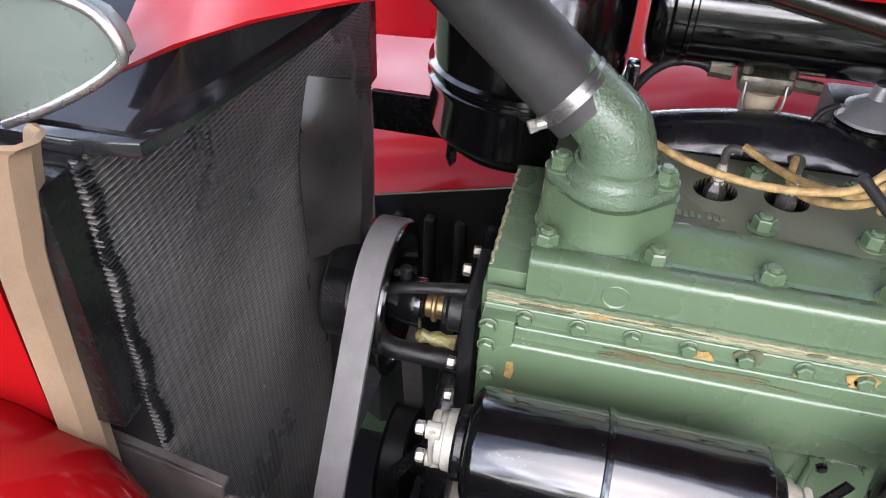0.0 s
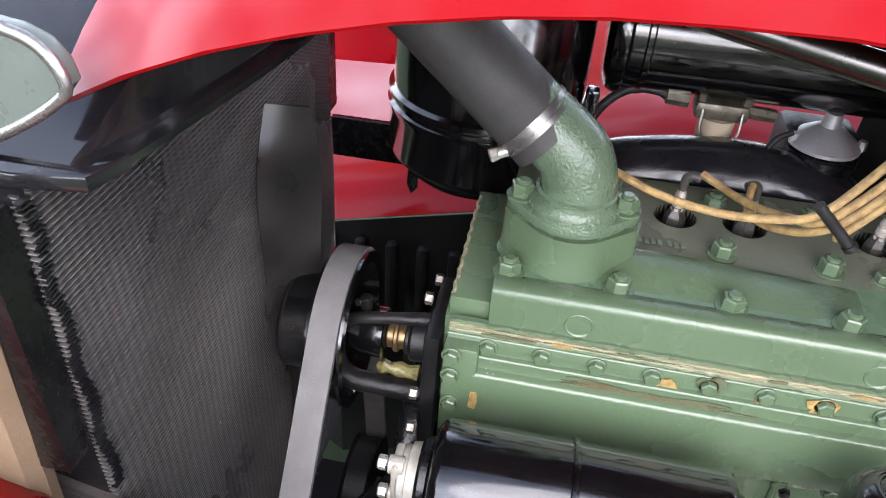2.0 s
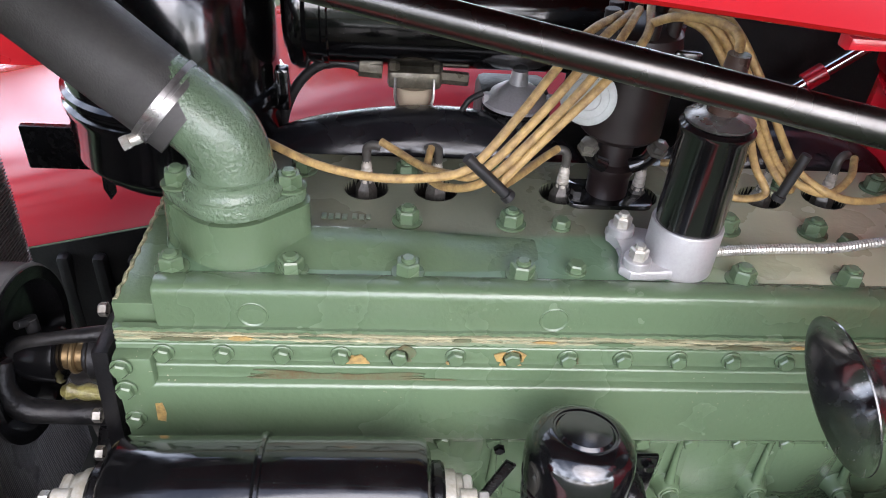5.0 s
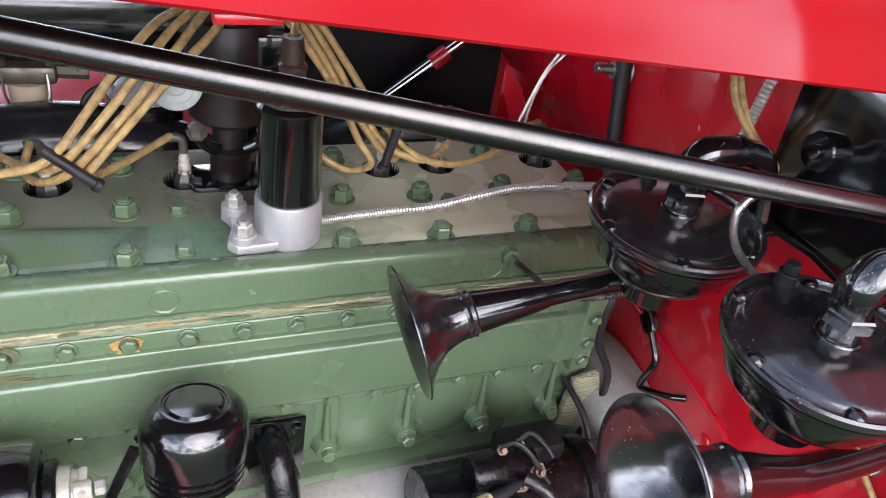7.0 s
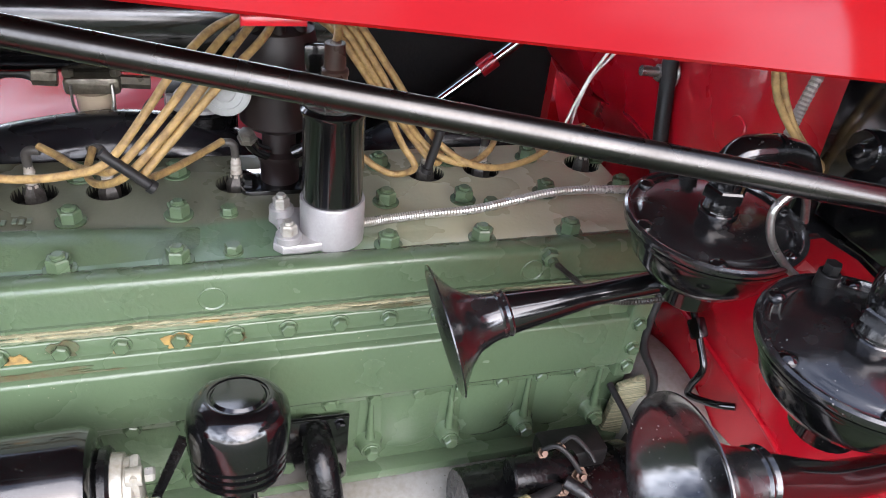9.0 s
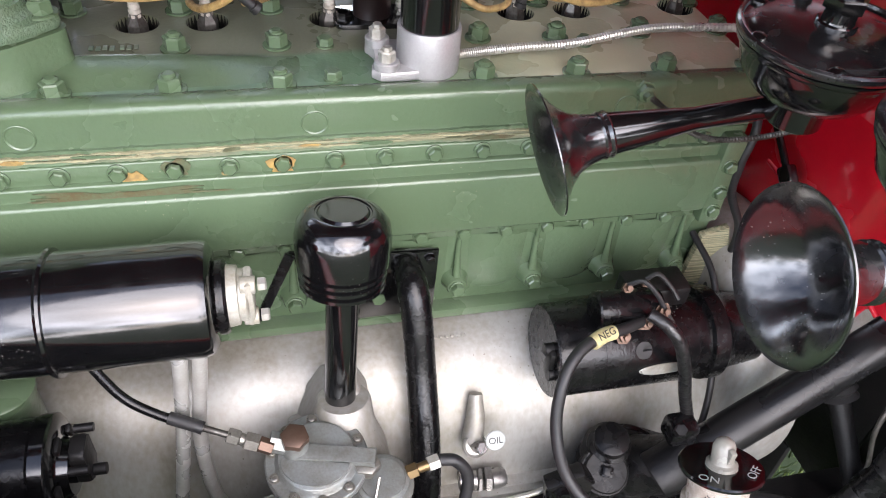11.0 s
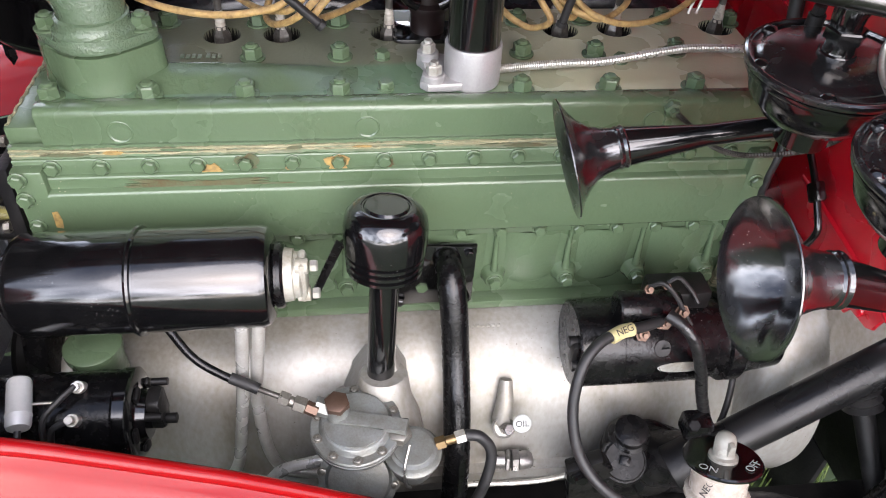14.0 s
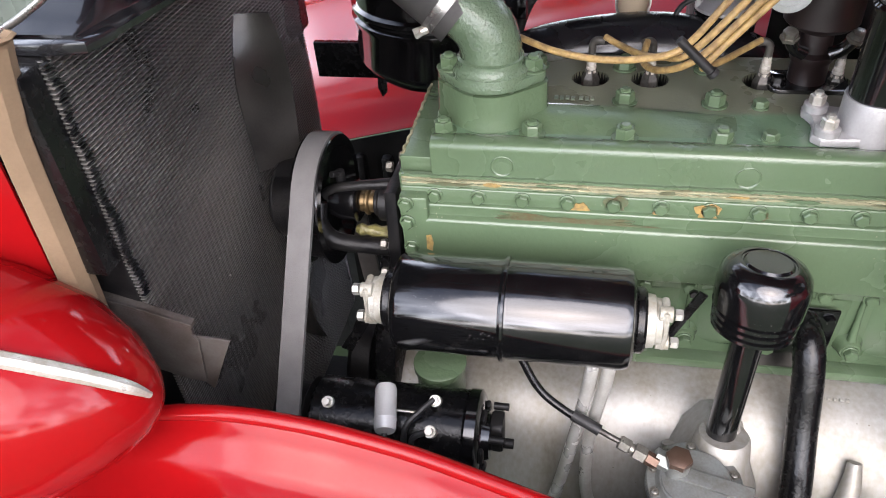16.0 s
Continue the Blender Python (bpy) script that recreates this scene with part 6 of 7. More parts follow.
# ---- twin trumpet horns ----
def make_horn(name, label, disc, bell, joint, loop, group, taper, k=1.0):
    """Diaphragm drum at disc, looped tube, and a trumpet that ends in its bell."""
    horn = thing(name, label, "horn", group)
    disc, bell, joint = Vector(disc), Vector(bell), Vector(joint)
    up = Vector((-0.03, -0.05, 1)).normalized()
    bm = mesh_of()
    lathe(bm, disc, up, [(-0.058, 0.0), (-0.057, 0.033), (-0.050, 0.049), (-0.036, 0.0605), (-0.018, 0.0665), (-0.0135, 0.0670), (-0.0130, 0.0705), (-0.0105, 0.0718), (-0.0080, 0.0718), (-0.0075, 0.0700), (-0.0068, 0.0700), (-0.0068, 0.0)], 72)
    part("drum", bm, BLACK, horn)
    bm = mesh_of()
    lathe(bm, disc, up, [(-0.0065, 0.0), (-0.0065, 0.0725), (-0.0035, 0.0740), (-0.0005, 0.0734), (0.0008, 0.0712), (0.0004, 0.0695), (-0.0022, 0.0685), (-0.0026, 0.0672), (-0.0022, 0.0625), (-0.0004, 0.0605), (0.0010, 0.0560), (0.0036, 0.042), (0.0050, 0.030), (0.0056, 0.018), (0.0058, 0.0)], 80)
    cover = part("diaphragm_cover", bm, HORN_FACE, horn)
    u, v, w = basis(up)
    for n in range(6):
        a = 2 * math.pi * (n + 0.25) / 6
        bm = mesh_of()
        lathe(bm, disc + up * -0.0025 + 0.0648 * (math.cos(a) * u + math.sin(a) * v), up, [(0, 0), (0, 0.0068), (0.0025, 0.0064), (0.0045, 0.004), (0.0048, 0)], 14)
        part("screw", bm, BLACK, cover)
    bm = mesh_of()
    lathe(bm, disc, up, [(0.004, 0.0160), (0.008, 0.0160), (0.009, 0.0150), (0.009, 0.0132), (0.011, 0.0125), (0.020, 0.0125), (0.020, 0.0)], 36)
    lathe(bm, disc + up * 0.019, up, [(0, 0.0150), (0.001, 0.0172), (0.010, 0.0172), (0.0115, 0.0155), (0.0115, 0)], 6)
    part("collar", bm, BLACK, horn)
    e = disc + up * 0.024
    bm = mesh_of()
    tube(bm, [e, disc + Vector((-0.002, 0, 0.036)), disc + Vector((-0.001, 0, 0.047)), disc + Vector((0.007, 0, 0.0565)), disc + Vector((0.020, -0.001, 0.0590)), disc + Vector((0.032, -0.001, 0.0590)), disc + Vector((0.0322, -0.001, 0.0590)), disc + Vector((0.036, -0.001, 0.0590))], [q * k for q in (0.0125, 0.0142, 0.0152, 0.0152, 0.0142, 0.0132, 0.0142, 0.0140)], 28, 8)
    part("elbow", bm, BLACK, horn)
    bm = mesh_of()
    pts = [disc + Vector((0.028, -0.001, 0.0590))] + [Vector(p) for p in loop] + [joint]
    thin, wide = taper
    tube(bm, pts, [0.0118 * k] * (len(pts) - 4) + [0.0120 * k, (thin + 0.0120 * k) / 2, thin, wide], 24, 10)
    part("tube", bm, BLACK, horn)
    axis = (bell - Vector(loop[-1])).normalized()
    L = (bell - joint).length
    bm = mesh_of()
    lathe(bm, joint, bell - joint, [(-0.006, 0.0), (-0.006, 0.0195), (-0.004, 0.0215), (-0.001, 0.0203), (0.002, 0.0215), (0.004, 0.0203), (L * 0.30, 0.0225), (L * 0.52, 0.027), (L * 0.72, 0.036), (L * 0.88, 0.047), (L * 0.97, 0.0565), (L, 0.0592),
                                    (L + 0.0012, 0.0590), (L + 0.0005, 0.0565), (L * 0.94, 0.050), (L * 0.78, 0.037), (L * 0.60, 0.027), (L * 0.40, 0.020), (L * 0.1, 0.014), (0.002, 0.0)], 64)
    part("bell", bm, HORN_FACE, horn)
    bm = mesh_of()
    rod(bm, disc + up * -0.056, disc + up * -0.085, 0.024, seg=24)
    part("motor_housing", bm, BLACK, horn)
    bm = mesh_of()
    p = disc + Vector((0.01, 0.060, -0.002))
    rod(bm, p, p + up * 0.016, 0.008, seg=16)
    rod(bm, p + up * 0.016, p + up * 0.024, 0.006, seg=6)
    part("terminal", bm, DARK, horn)
    return horn


make_horn("trumpet_horn", "gloss black trumpet horn with round drum and looped tube", (0.776, -0.146, 1.040), (0.568, -0.115, 0.921), (0.617, -0.116, 0.934),
          [(0.820, -0.145, 1.097), (0.848, -0.142, 1.084), (0.868, -0.138, 1.045), (0.866, -0.134, 1.000), (0.840, -0.128, 0.970), (0.775, -0.120, 0.957), (0.70, -0.117, 0.946)], "twin trumpet horns", (0.0105, 0.0200), 0.95)
make_horn("trumpet_horn", "gloss black trumpet horn in front of the toe board", (0.792, -0.304, 1.039), (0.646, -0.3375, 0.972), (0.702, -0.3400, 0.970),
          [(0.838, -0.305, 1.098), (0.868, -0.307, 1.089), (0.896, -0.310, 1.066), (0.920, -0.314, 1.031), (0.932, -0.319, 0.996), (0.930, -0.324, 0.966), (0.912, -0.328, 0.946), (0.882, -0.331, 0.939), (0.838, -0.333, 0.938), (0.776, -0.336, 0.945)], "twin trumpet horns", (0.0140, 0.0185))
hb = thing("horn_bracket", "black pressed steel horn bracket on the bulkhead", "bracket")
bm = mesh_of()
prism(bm, [(0.01, -0.162), (0.075, -0.156), (0.082, -0.192), (0.075, -0.232), (0.03, -0.250), (0.03, -0.272), (0.12, -0.272), (0.135, -0.20), (0.13, -0.10), (0.03, -0.138), (0.01, -0.150)], (0.81, 0, 1.018), X, Y, 0.006, 0.002)
part("plate", bm, TANK, hb)
bm = mesh_of()
box(bm, (0.912, -0.150, 1.050), (0.045, 0.075, 0.045), 0.005)
part("relay_box", bm, TANK, hb, "black relay box")
bm = mesh_of()
prism(bm, [(-0.42, 1.03), (-0.30, 1.065), (-0.23, 1.03), (-0.12, 1.03), (-0.115, 1.17), (-0.225, 1.17), (-0.232, 1.115), (-0.255, 1.085), (-0.30, 1.105), (-0.42, 1.12)], (0.892, 0, 0), Y, Z, -0.008, 0.003)
part("wall_plate", bm, BLACK, hb)
bm = mesh_of()
rod(bm, (0.888, -0.165, 1.105), (0.874, -0.165, 1.105), 0.017)
rod(bm, (0.876, -0.165, 1.105), (0.870, -0.165, 1.105), 0.006)
part("boss", bm, BLACK, hb)
for p in ((0.898, -0.200, 1.024), (0.862, -0.150, 1.024), (0.905, -0.240, 1.024)):
    part("bolt", rod(mesh_of(), p, Vector(p) + Z * 0.010, 0.006, seg=6), SATIN, hb)
solid("horn_lead", tube(mesh_of(), [(0.82, -0.19, 1.06), (0.800, -0.20, 1.088), (0.780, -0.207, 1.096), (0.766, -0.210, 1.085), (0.772, -0.212, 1.062), (0.793, -0.214, 1.038), (0.812, -0.222, 1.023)], 0.0030, 10, 20, True, 0.06), STEEL, "grey armoured lead between the horns", "cable")
solid("armoured_cable", tube(mesh_of(), [(0.716, -0.006, 0.905), (0.720, -0.020, 0.905), (0.730, -0.032, 0.899), (0.753, -0.04, 0.881), (0.785, -0.045, 0.871), (0.827, -0.05, 0.873), (0.866, -0.055, 0.883), (0.894, -0.06, 0.902), (0.906, -0.065, 0.920)], 0.0026, 8, 26, True, 0.35), PLUG_STEEL, "thin coiled steel capillary along the block", "cable", angle=10)
cf = thing("capillary_fitting", "green painted hexagon fitting in the head", "fitting")
part("hexagon", lathe(mesh_of(), (0.716, 0.002, 0.905), -Y, [(0, 0.0), (0, 0.0125), (0.002, 0.0125), (0.002, 0.0098), (0.010, 0.0098), (0.011, 0.006), (0.018, 0.005), (0.018, 0.0)], 6), GREEN, cf)

# ---- brace rod ----
br = thing("brace_rod", "polished dark steel brace rod across the engine bay", "brace rod")
r0, r1 = Vector((-0.14, -0.098 + 0.215 * 0.14, 1.234 + 0.136 * 0.14)), Vector((1.02, -0.098 - 0.215 * 1.02, 1.234 - 0.136 * 1.02))
part("rod", rod(mesh_of(), r0, r1, 0.0086, seg=28), POLISHED, br)

# ---- distributor and coil ----
LIFT = 0.007
ds = thing("distributor", "black distributor with bakelite cap", "distributor")
DX, DY = 0.457, 0.172
bm = mesh_of()
lathe(bm, (DX, DY, 0.905), Z, [(0, 0), (0, 0.026), (0.004, 0.026), (0.006, 0.021), (0.030, 0.021), (0.034, 0.024), (0.040, 0.024), (0.044, 0.018), (0.066, 0.018), (0.074, 0.034), (0.080, 0.040), (0.128, 0.040), (0.130, 0.038), (0.132, 0.0)], 48)
part("body", bm, BAKELITE, ds)
bm = mesh_of()
lathe(bm, (DX, DY, 1.033), Z, [(0, 0), (0, 0.041), (0.03, 0.0415), (0.05, 0.038), (0.06, 0.022), (0.06, 0)], 48)
part("cap", bm, BAKELITE, ds)
for k in range(8):
    a = 2 * math.pi * k / 8
    part("tower", rod(mesh_of(), (DX + 0.028 * math.cos(a), DY + 0.028 * math.sin(a), 1.07), (DX + 0.030 * math.cos(a), DY + 0.030 * math.sin(a), 1.10), 0.007), BAKELITE, ds)
for s in (-1, 1):
    bm = mesh_of()
    tube(bm, [(DX + s * 0.014, DY - 0.016, 0.950), (DX + s * 0.026, DY - 0.019, 0.958), (DX + s * 0.034, DY - 0.021, 0.972)], [0.008, 0.007, 0.008], 12)
    arm = part("clamp_arm", bm, BLACK, ds)
    at = Vector((DX + s * 0.034, DY - 0.022, 0.970))
    part("clamp_bolt", lathe(mesh_of(), at, Vector((0.1 * s, -0.35, 1.0)), [(0, 0.0), (0, 0.0105), (0.004, 0.0105), (0.004, 0.0082), (0.011, 0.0082), (0.012, 0.006), (0.012, 0.0)], 6), STEEL_DULL, arm, "dull steel bolt head")
bm = mesh_of()
prism(bm, rounded(0.088, 0.052, 0.010), (DX, DY - 0.004, 0.9065), X, Y, 0.005, 0.001)
part("base_plate", bm, BLACK, ds)
part("base_bolt", lathe(mesh_of(), (DX - 0.034, DY - 0.016, 0.9115), Z, [(0, 0.0), (0, 0.0095), (0.002, 0.0095), (0.002, 0.0070), (0.010, 0.0070), (0.010, 0.0)], 6), BLACK, ds)
part("coil_clip", box(mesh_of(), (DX + 0.036, DY - 0.030, 1.060), (0.026, 0.010, 0.030), 0.003), BLACK, ds)
bm = mesh_of()
lathe(bm, (0.403, 0.112, 1.04), Vector((-0.25, -1, 0.25)), [(-0.014, 0.0), (-0.014, 0.016), (-0.004, 0.0225), (-0.003, 0.0245), (0.0, 0.0245), (0.001, 0.023), (0.001, 0.018), (0.002, 0.0175), (0.002, 0.011), (0.003, 0.010), (0.003, 0.0)], 40)
part("vacuum_unit", bm, TAG, ds, "pale metal vacuum capsule")
part("vacuum_arm", rod(mesh_of(), (0.410, 0.13, 1.036), (0.440, 0.165, 1.03), 0.008), ZINC, ds)

coil = thing("ignition_coil", "black ignition coil in a cast aluminium stand", "ignition coil")
KX, KY = 0.497, 0.055
bm = mesh_of()
lathe(bm, (KX, KY, 0.942), Z, [(0, 0), (0, 0.029), (0.098, 0.029), (0.101, 0.031), (0.104, 0.031), (0.107, 0.028), (0.108, 0.0)], 48)
part("canister", bm, BLACK, coil)
bm = mesh_of()
lathe(bm, (KX, KY, 1.0498), Z, [(0, 0.027), (0.003, 0.0285), (0.006, 0.024), (0.009, 0.013), (0.011, 0)], 40)
part("lid", bm, STEEL, coil, "bright crimped lid")
bm = mesh_of()
lathe(bm, (KX, KY, 1.056), Z, [(0, 0.013), (0.02, 0.0115), (0.022, 0.0125), (0.026, 0.0125), (0.028, 0.010), (0.05, 0.009), (0.05, 0)], 24)
part("tower", bm, BROWN_CAP, coil, "red-brown bakelite tower")
bm = mesh_of()
lathe(bm, (KX, KY, 0.907), Z, [(0, 0), (0, 0.0315), (0.005, 0.0318), (0.044, 0.0318), (0.046, 0.031), (0.046, 0.0)], 48)
stand = part("stand", bm, ALU_CLEAN, coil, "cast aluminium stand")
bm = mesh_of()
foot = [(0.026, -0.020), (0.010, -0.030), (-0.028, -0.034), (-0.052, -0.035), (-0.060, -0.026), (-0.058, -0.014), (-0.050, 0.0), (-0.050, 0.014), (-0.060, 0.026), (-0.058, 0.038), (-0.045, 0.042), (-0.022, 0.032), (0.02, 0.022)]
prism(bm, foot, (KX, KY + 0.004, 0.9076), X, Y, 0.010, 0.0025)
part("foot", bm, ALU_CLEAN, stand)
for p in ((0.450, 0.086), (0.452, 0.035)):
    bm = mesh_of()
    rod(bm, (*p, 0.917), (*p, 0.926), 0.0125)
    part("boss", bm, ALU_CLEAN, stand)
    bm = mesh_of()
    lathe(bm, (*p, 0.926), Z, [(0, 0.0085), (0.009, 0.0085), (0.0105, 0.007), (0.0105, 0.0045), (0.014, 0.0045), (0.014, 0)], 6)
    part("nut", bm, ZINC, stand)
solid("conduit", tube(mesh_of(), [(0.526, 0.058, 0.917), (0.56, 0.060, 0.919), (0.60, 0.061, 0.921), (0.65, 0.063, 0.922), (0.70, 0.070, 0.926), (0.75, 0.076, 0.930), (0.80, 0.074, 0.931), (0.87, 0.066, 0.931), (0.93, 0.055, 0.93)], 0.0045, 12, 30, True, 0.12), ZINC, "grey flexible metal conduit over the head", "conduit", angle=10)

# ---- ignition leads ----
LEADS = [
    [(0.10, 0.165, 0.965), (0.125, 0.12, 0.980), (0.17, 0.088, 0.978), (0.22, 0.070, 0.978), (0.265, 0.062, 0.984), (0.300, 0.058, 0.998), (0.335, 0.070, 1.038), (0.361, 0.085, 1.070), (0.394, 0.12, 1.094), (0.43, 0.155, 1.10)],
    [(0.223, 0.168, 0.961), (0.240, 0.155, 0.957), (0.262, 0.12, 0.962), (0.285, 0.085, 0.975), (0.308, 0.061, 0.991), (0.350, 0.072, 1.035), (0.380, 0.085, 1.070), (0.409, 0.12, 1.092), (0.44, 0.155, 1.102)],
    [(0.272, 0.165, 0.958), (0.268, 0.135, 0.945), (0.285, 0.095, 0.955), (0.316, 0.064, 0.983), (0.360, 0.075, 1.028), (0.394, 0.087, 1.066), (0.424, 0.12, 1.092), (0.447, 0.16, 1.104)],
    [(0.398, 0.168, 0.960), (0.380, 0.150, 0.958), (0.352, 0.110, 0.962), (0.33, 0.075, 0.970), (0.326, 0.063, 0.979), (0.362, 0.074, 1.018), (0.406, 0.087, 1.064), (0.444, 0.12, 1.092), (0.46, 0.17, 1.106)],
    [(0.505, 0.165, 0.950), (0.53, 0.15, 0.956), (0.556, 0.135, 0.940), (0.578, 0.13, 0.932), (0.597, 0.12, 0.945), (0.583, 0.13, 0.969), (0.562, 0.13, 1.012), (0.535, 0.135, 1.055), (0.505, 0.145, 1.092), (0.475, 0.165, 1.10)],
    [(0.635, 0.168, 0.956), (0.632, 0.14, 0.945), (0.618, 0.12, 0.950), (0.600, 0.13, 0.968), (0.570, 0.13, 1.010), (0.543, 0.135, 1.055), (0.513, 0.147, 1.095), (0.48, 0.175, 1.10)],
    [(0.708, 0.170, 0.960), (0.69, 0.14, 0.953), (0.66, 0.118, 0.948), (0.632, 0.115, 0.955), (0.609, 0.13, 0.967), (0.580, 0.13, 1.007), (0.552, 0.135, 1.055), (0.52, 0.15, 1.097), (0.485, 0.18, 1.10)],
    [(0.822, 0.174, 0.962), (0.79, 0.155, 0.962), (0.74, 0.125, 0.948), (0.69, 0.11, 0.945), (0.65, 0.108, 0.955), (0.627, 0.13, 0.966), (0.598, 0.13, 1.002), (0.565, 0.135, 1.052), (0.527, 0.155, 1.10), (0.49, 0.185, 1.105)],
    [(0.497, 0.056, 1.100), (0.502, 0.075, 1.113), (0.49, 0.10, 1.116), (0.465, 0.118, 1.112), (0.452, 0.14, 1.098)],
]
for path in LEADS:
    solid("ignition_lead", tube(mesh_of(), path, 0.0039, 12, 12), WIRE, "yellow cloth-braided ignition lead", "ignition lead", "ignition leads")
for a, b in (((0.295, 0.056, 1.008), (0.331, 0.056, 0.974)), ((0.622, 0.117, 0.990), (0.611, 0.117, 0.945))):
    a, b = Vector(a), Vector(b)
    clip = thing("lead_clip", "black rubber separator on the ignition leads", "clip", "lead clips")
    part("bar", rod(mesh_of(), a, b, 0.005, seg=14), RUBBER, clip)
    part("stud", rod(mesh_of(), b, b + (b - a).normalized() * 0.006, 0.0065, seg=14), RUBBER, clip)

# ---- manifold, air cleaner, fuel parts on the far side ----
LIFT = 0.0
man = thing("exhaust_manifold", "black coated cast iron manifold behind the head", "manifold")
for pts, rr in (([(0.06, 0.285, 0.80), (0.09, 0.285, 0.865), (0.15, 0.29, 0.902), (0.28, 0.292, 0.920), (0.38, 0.292, 0.905), (0.44, 0.29, 0.865), (0.46, 0.29, 0.80)], 0.045), ([(0.55, 0.285, 0.80), (0.575, 0.285, 0.872), (0.63, 0.29, 0.905), (0.70, 0.29, 0.918), (0.77, 0.29, 0.905), (0.815, 0.29, 0.87), (0.83, 0.29, 0.80)], 0.043)):
    part("runner", tube(mesh_of(), pts, rr, 28, 8), MANIFOLD, man)
for px in (0.09, 0.28, 0.45, 0.57, 0.70, 0.82):
    bm = mesh_of()
    box(bm, (px, 0.262, 0.80), (0.075, 0.04, 0.09), 0.008)
    part("port_flange", bm, MANIFOLD, man)
ac = thing("air_cleaner", "gloss black oil-bath air cleaner drum", "air cleaner")
bm = mesh_of()
AX, AY = -0.016, 0.345
lathe(bm, (AX, AY, 0.842), Z, [(0, 0), (0, 0.085), (0.004, 0.098), (0.012, 0.106), (0.030, 0.121), (0.034, 0.122), (0.085, 0.122), (0.090, 0.125), (0.096, 0.125), (0.099, 0.120), (0.102, 0.120), (0.106, 0.124), (0.112, 0.124), (0.115, 0.118), (0.26, 0.116), (0.28, 0.10), (0.28, 0)], 72)
part("drum", bm, BLACK, ac)
bm = mesh_of()
box(bm, (AX + 0.125, AY - 0.03, 0.955), (0.016, 0.02, 0.05), 0.004)
part("clip", bm, BLACK, ac)
bm = mesh_of()
prism(bm, [(0, 0), (0.012, 0), (0.010, -0.075), (0.002, -0.085), (-0.004, -0.07)], (-0.10, 0.29, 0.90), X, Z, 0.004, 0.001)
part("hook", bm, SATIN, ac)
si = thing("intake_silencer", "gloss black cylindrical intake silencer", "silencer")
bm = mesh_of()
lathe(bm, (0.114, 0.36, 1.044), X, [(0, 0), (0, 0.060), (0.006, 0.074), (0.014, 0.078), (0.022, 0.077), (0.026, 0.070), (0.040, 0.070), (0.042, 0.072), (0.047, 0.072), (0.049, 0.070), (0.42, 0.070), (0.44, 0.05), (0.44, 0)], 56)
part("canister", bm, BLACK, si)
bm = mesh_of()
rod(bm, (0.155, 0.345, 0.990), (0.155, 0.345, 0.972), 0.014)
part("drain_boss", bm, BLACK, si)
ff = thing("fuel_filter", "cast metal fuel filter with glass bowl", "fuel filter")
bm = mesh_of()
box(bm, (0.272, 0.334, 0.974), (0.062, 0.036, 0.022), 0.006)
rod(bm, (0.235, 0.334, 0.978), (0.208, 0.334, 0.980), 0.009, seg=6)
rod(bm, (0.248, 0.324, 0.985), (0.248, 0.324, 0.996), 0.007, seg=6)
rod(bm, (0.298, 0.324, 0.985), (0.298, 0.324, 0.994), 0.006, seg=6)
rod(bm, (0.300, 0.334, 0.974), (0.335, 0.334, 0.972), 0.008, seg=6)
part("head", bm, FILTER_METAL, ff)
GLASS = material("amber_fuel_glass", (0.42, 0.34, 0.24), 0.12, second=(0.5, 0.42, 0.3), amount=0.4)
bm = mesh_of()
lathe(bm, (0.272, 0.334, 0.925), Z, [(0, 0), (0, 0.017), (0.004, 0.021), (0.034, 0.022), (0.040, 0.024), (0.040, 0)], 32)
part("bowl", bm, GLASS, ff, "amber glass bowl")
bm = mesh_of()
tube(bm, [(0.250, 0.315, 0.978), (0.252, 0.309, 0.95), (0.272, 0.308, 0.925), (0.292, 0.309, 0.95), (0.294, 0.315, 0.978)], 0.0018, 6)
part("bail_wire", bm, STEEL, ff)
ff.matrix_basis = pose(0.004, 0.0, 0.016)
solid("fuel_pipe", tube(mesh_of(), [(0.200, 0.334, 0.972), (0.184, 0.334, 0.979), (0.156, 0.334, 0.978), (0.133, 0.334, 0.963), (0.116, 0.332, 0.938), (0.105, 0.33, 0.905), (0.10, 0.33, 0.86)], 0.0058, 12), RUBBER, "black rubber fuel pipe to the filter", "hose")
cb = thing("carburettor", "dark cast carburettor beside the fuel filter", "carburettor")
bm = mesh_of()
box(bm, (0.385, 0.350, 0.935), (0.085, 0.07, 0.07), 0.010)
part("body", bm, DARK, cb)
bm = mesh_of()
lathe(bm, (0.386, 0.320, 0.958), Z, [(0, 0.040), (0.004, 0.040), (0.010, 0.034), (0.020, 0.020), (0.024, 0.011), (0.040, 0.009), (0.040, 0)], 28)
for px in (0.350, 0.372, 0.402, 0.424):
    rod(bm, (px, 0.312, 0.960), (px, 0.312, 0.972), 0.005, seg=6)
part("float_cover", bm, ALU_CLEAN, cb, "bright cast float cover")
bm = mesh_of()
lathe(bm, (0.386, 0.315, 0.898), Z, [(0, 0), (0, 0.034), (0.004, 0.039), (0.050, 0.040), (0.056, 0.040), (0.058, 0.036), (0.058, 0)], 36)
part("bowl", bm, SATIN, cb, "black float bowl")
bm = mesh_of()
lathe(bm, (0.385, 0.345, 0.84), Z, [(0, 0.03), (0.06, 0.03), (0.06, 0.04), (0.075, 0.04), (0.075, 0)], 28)
part("throat", bm, DARK, cb)
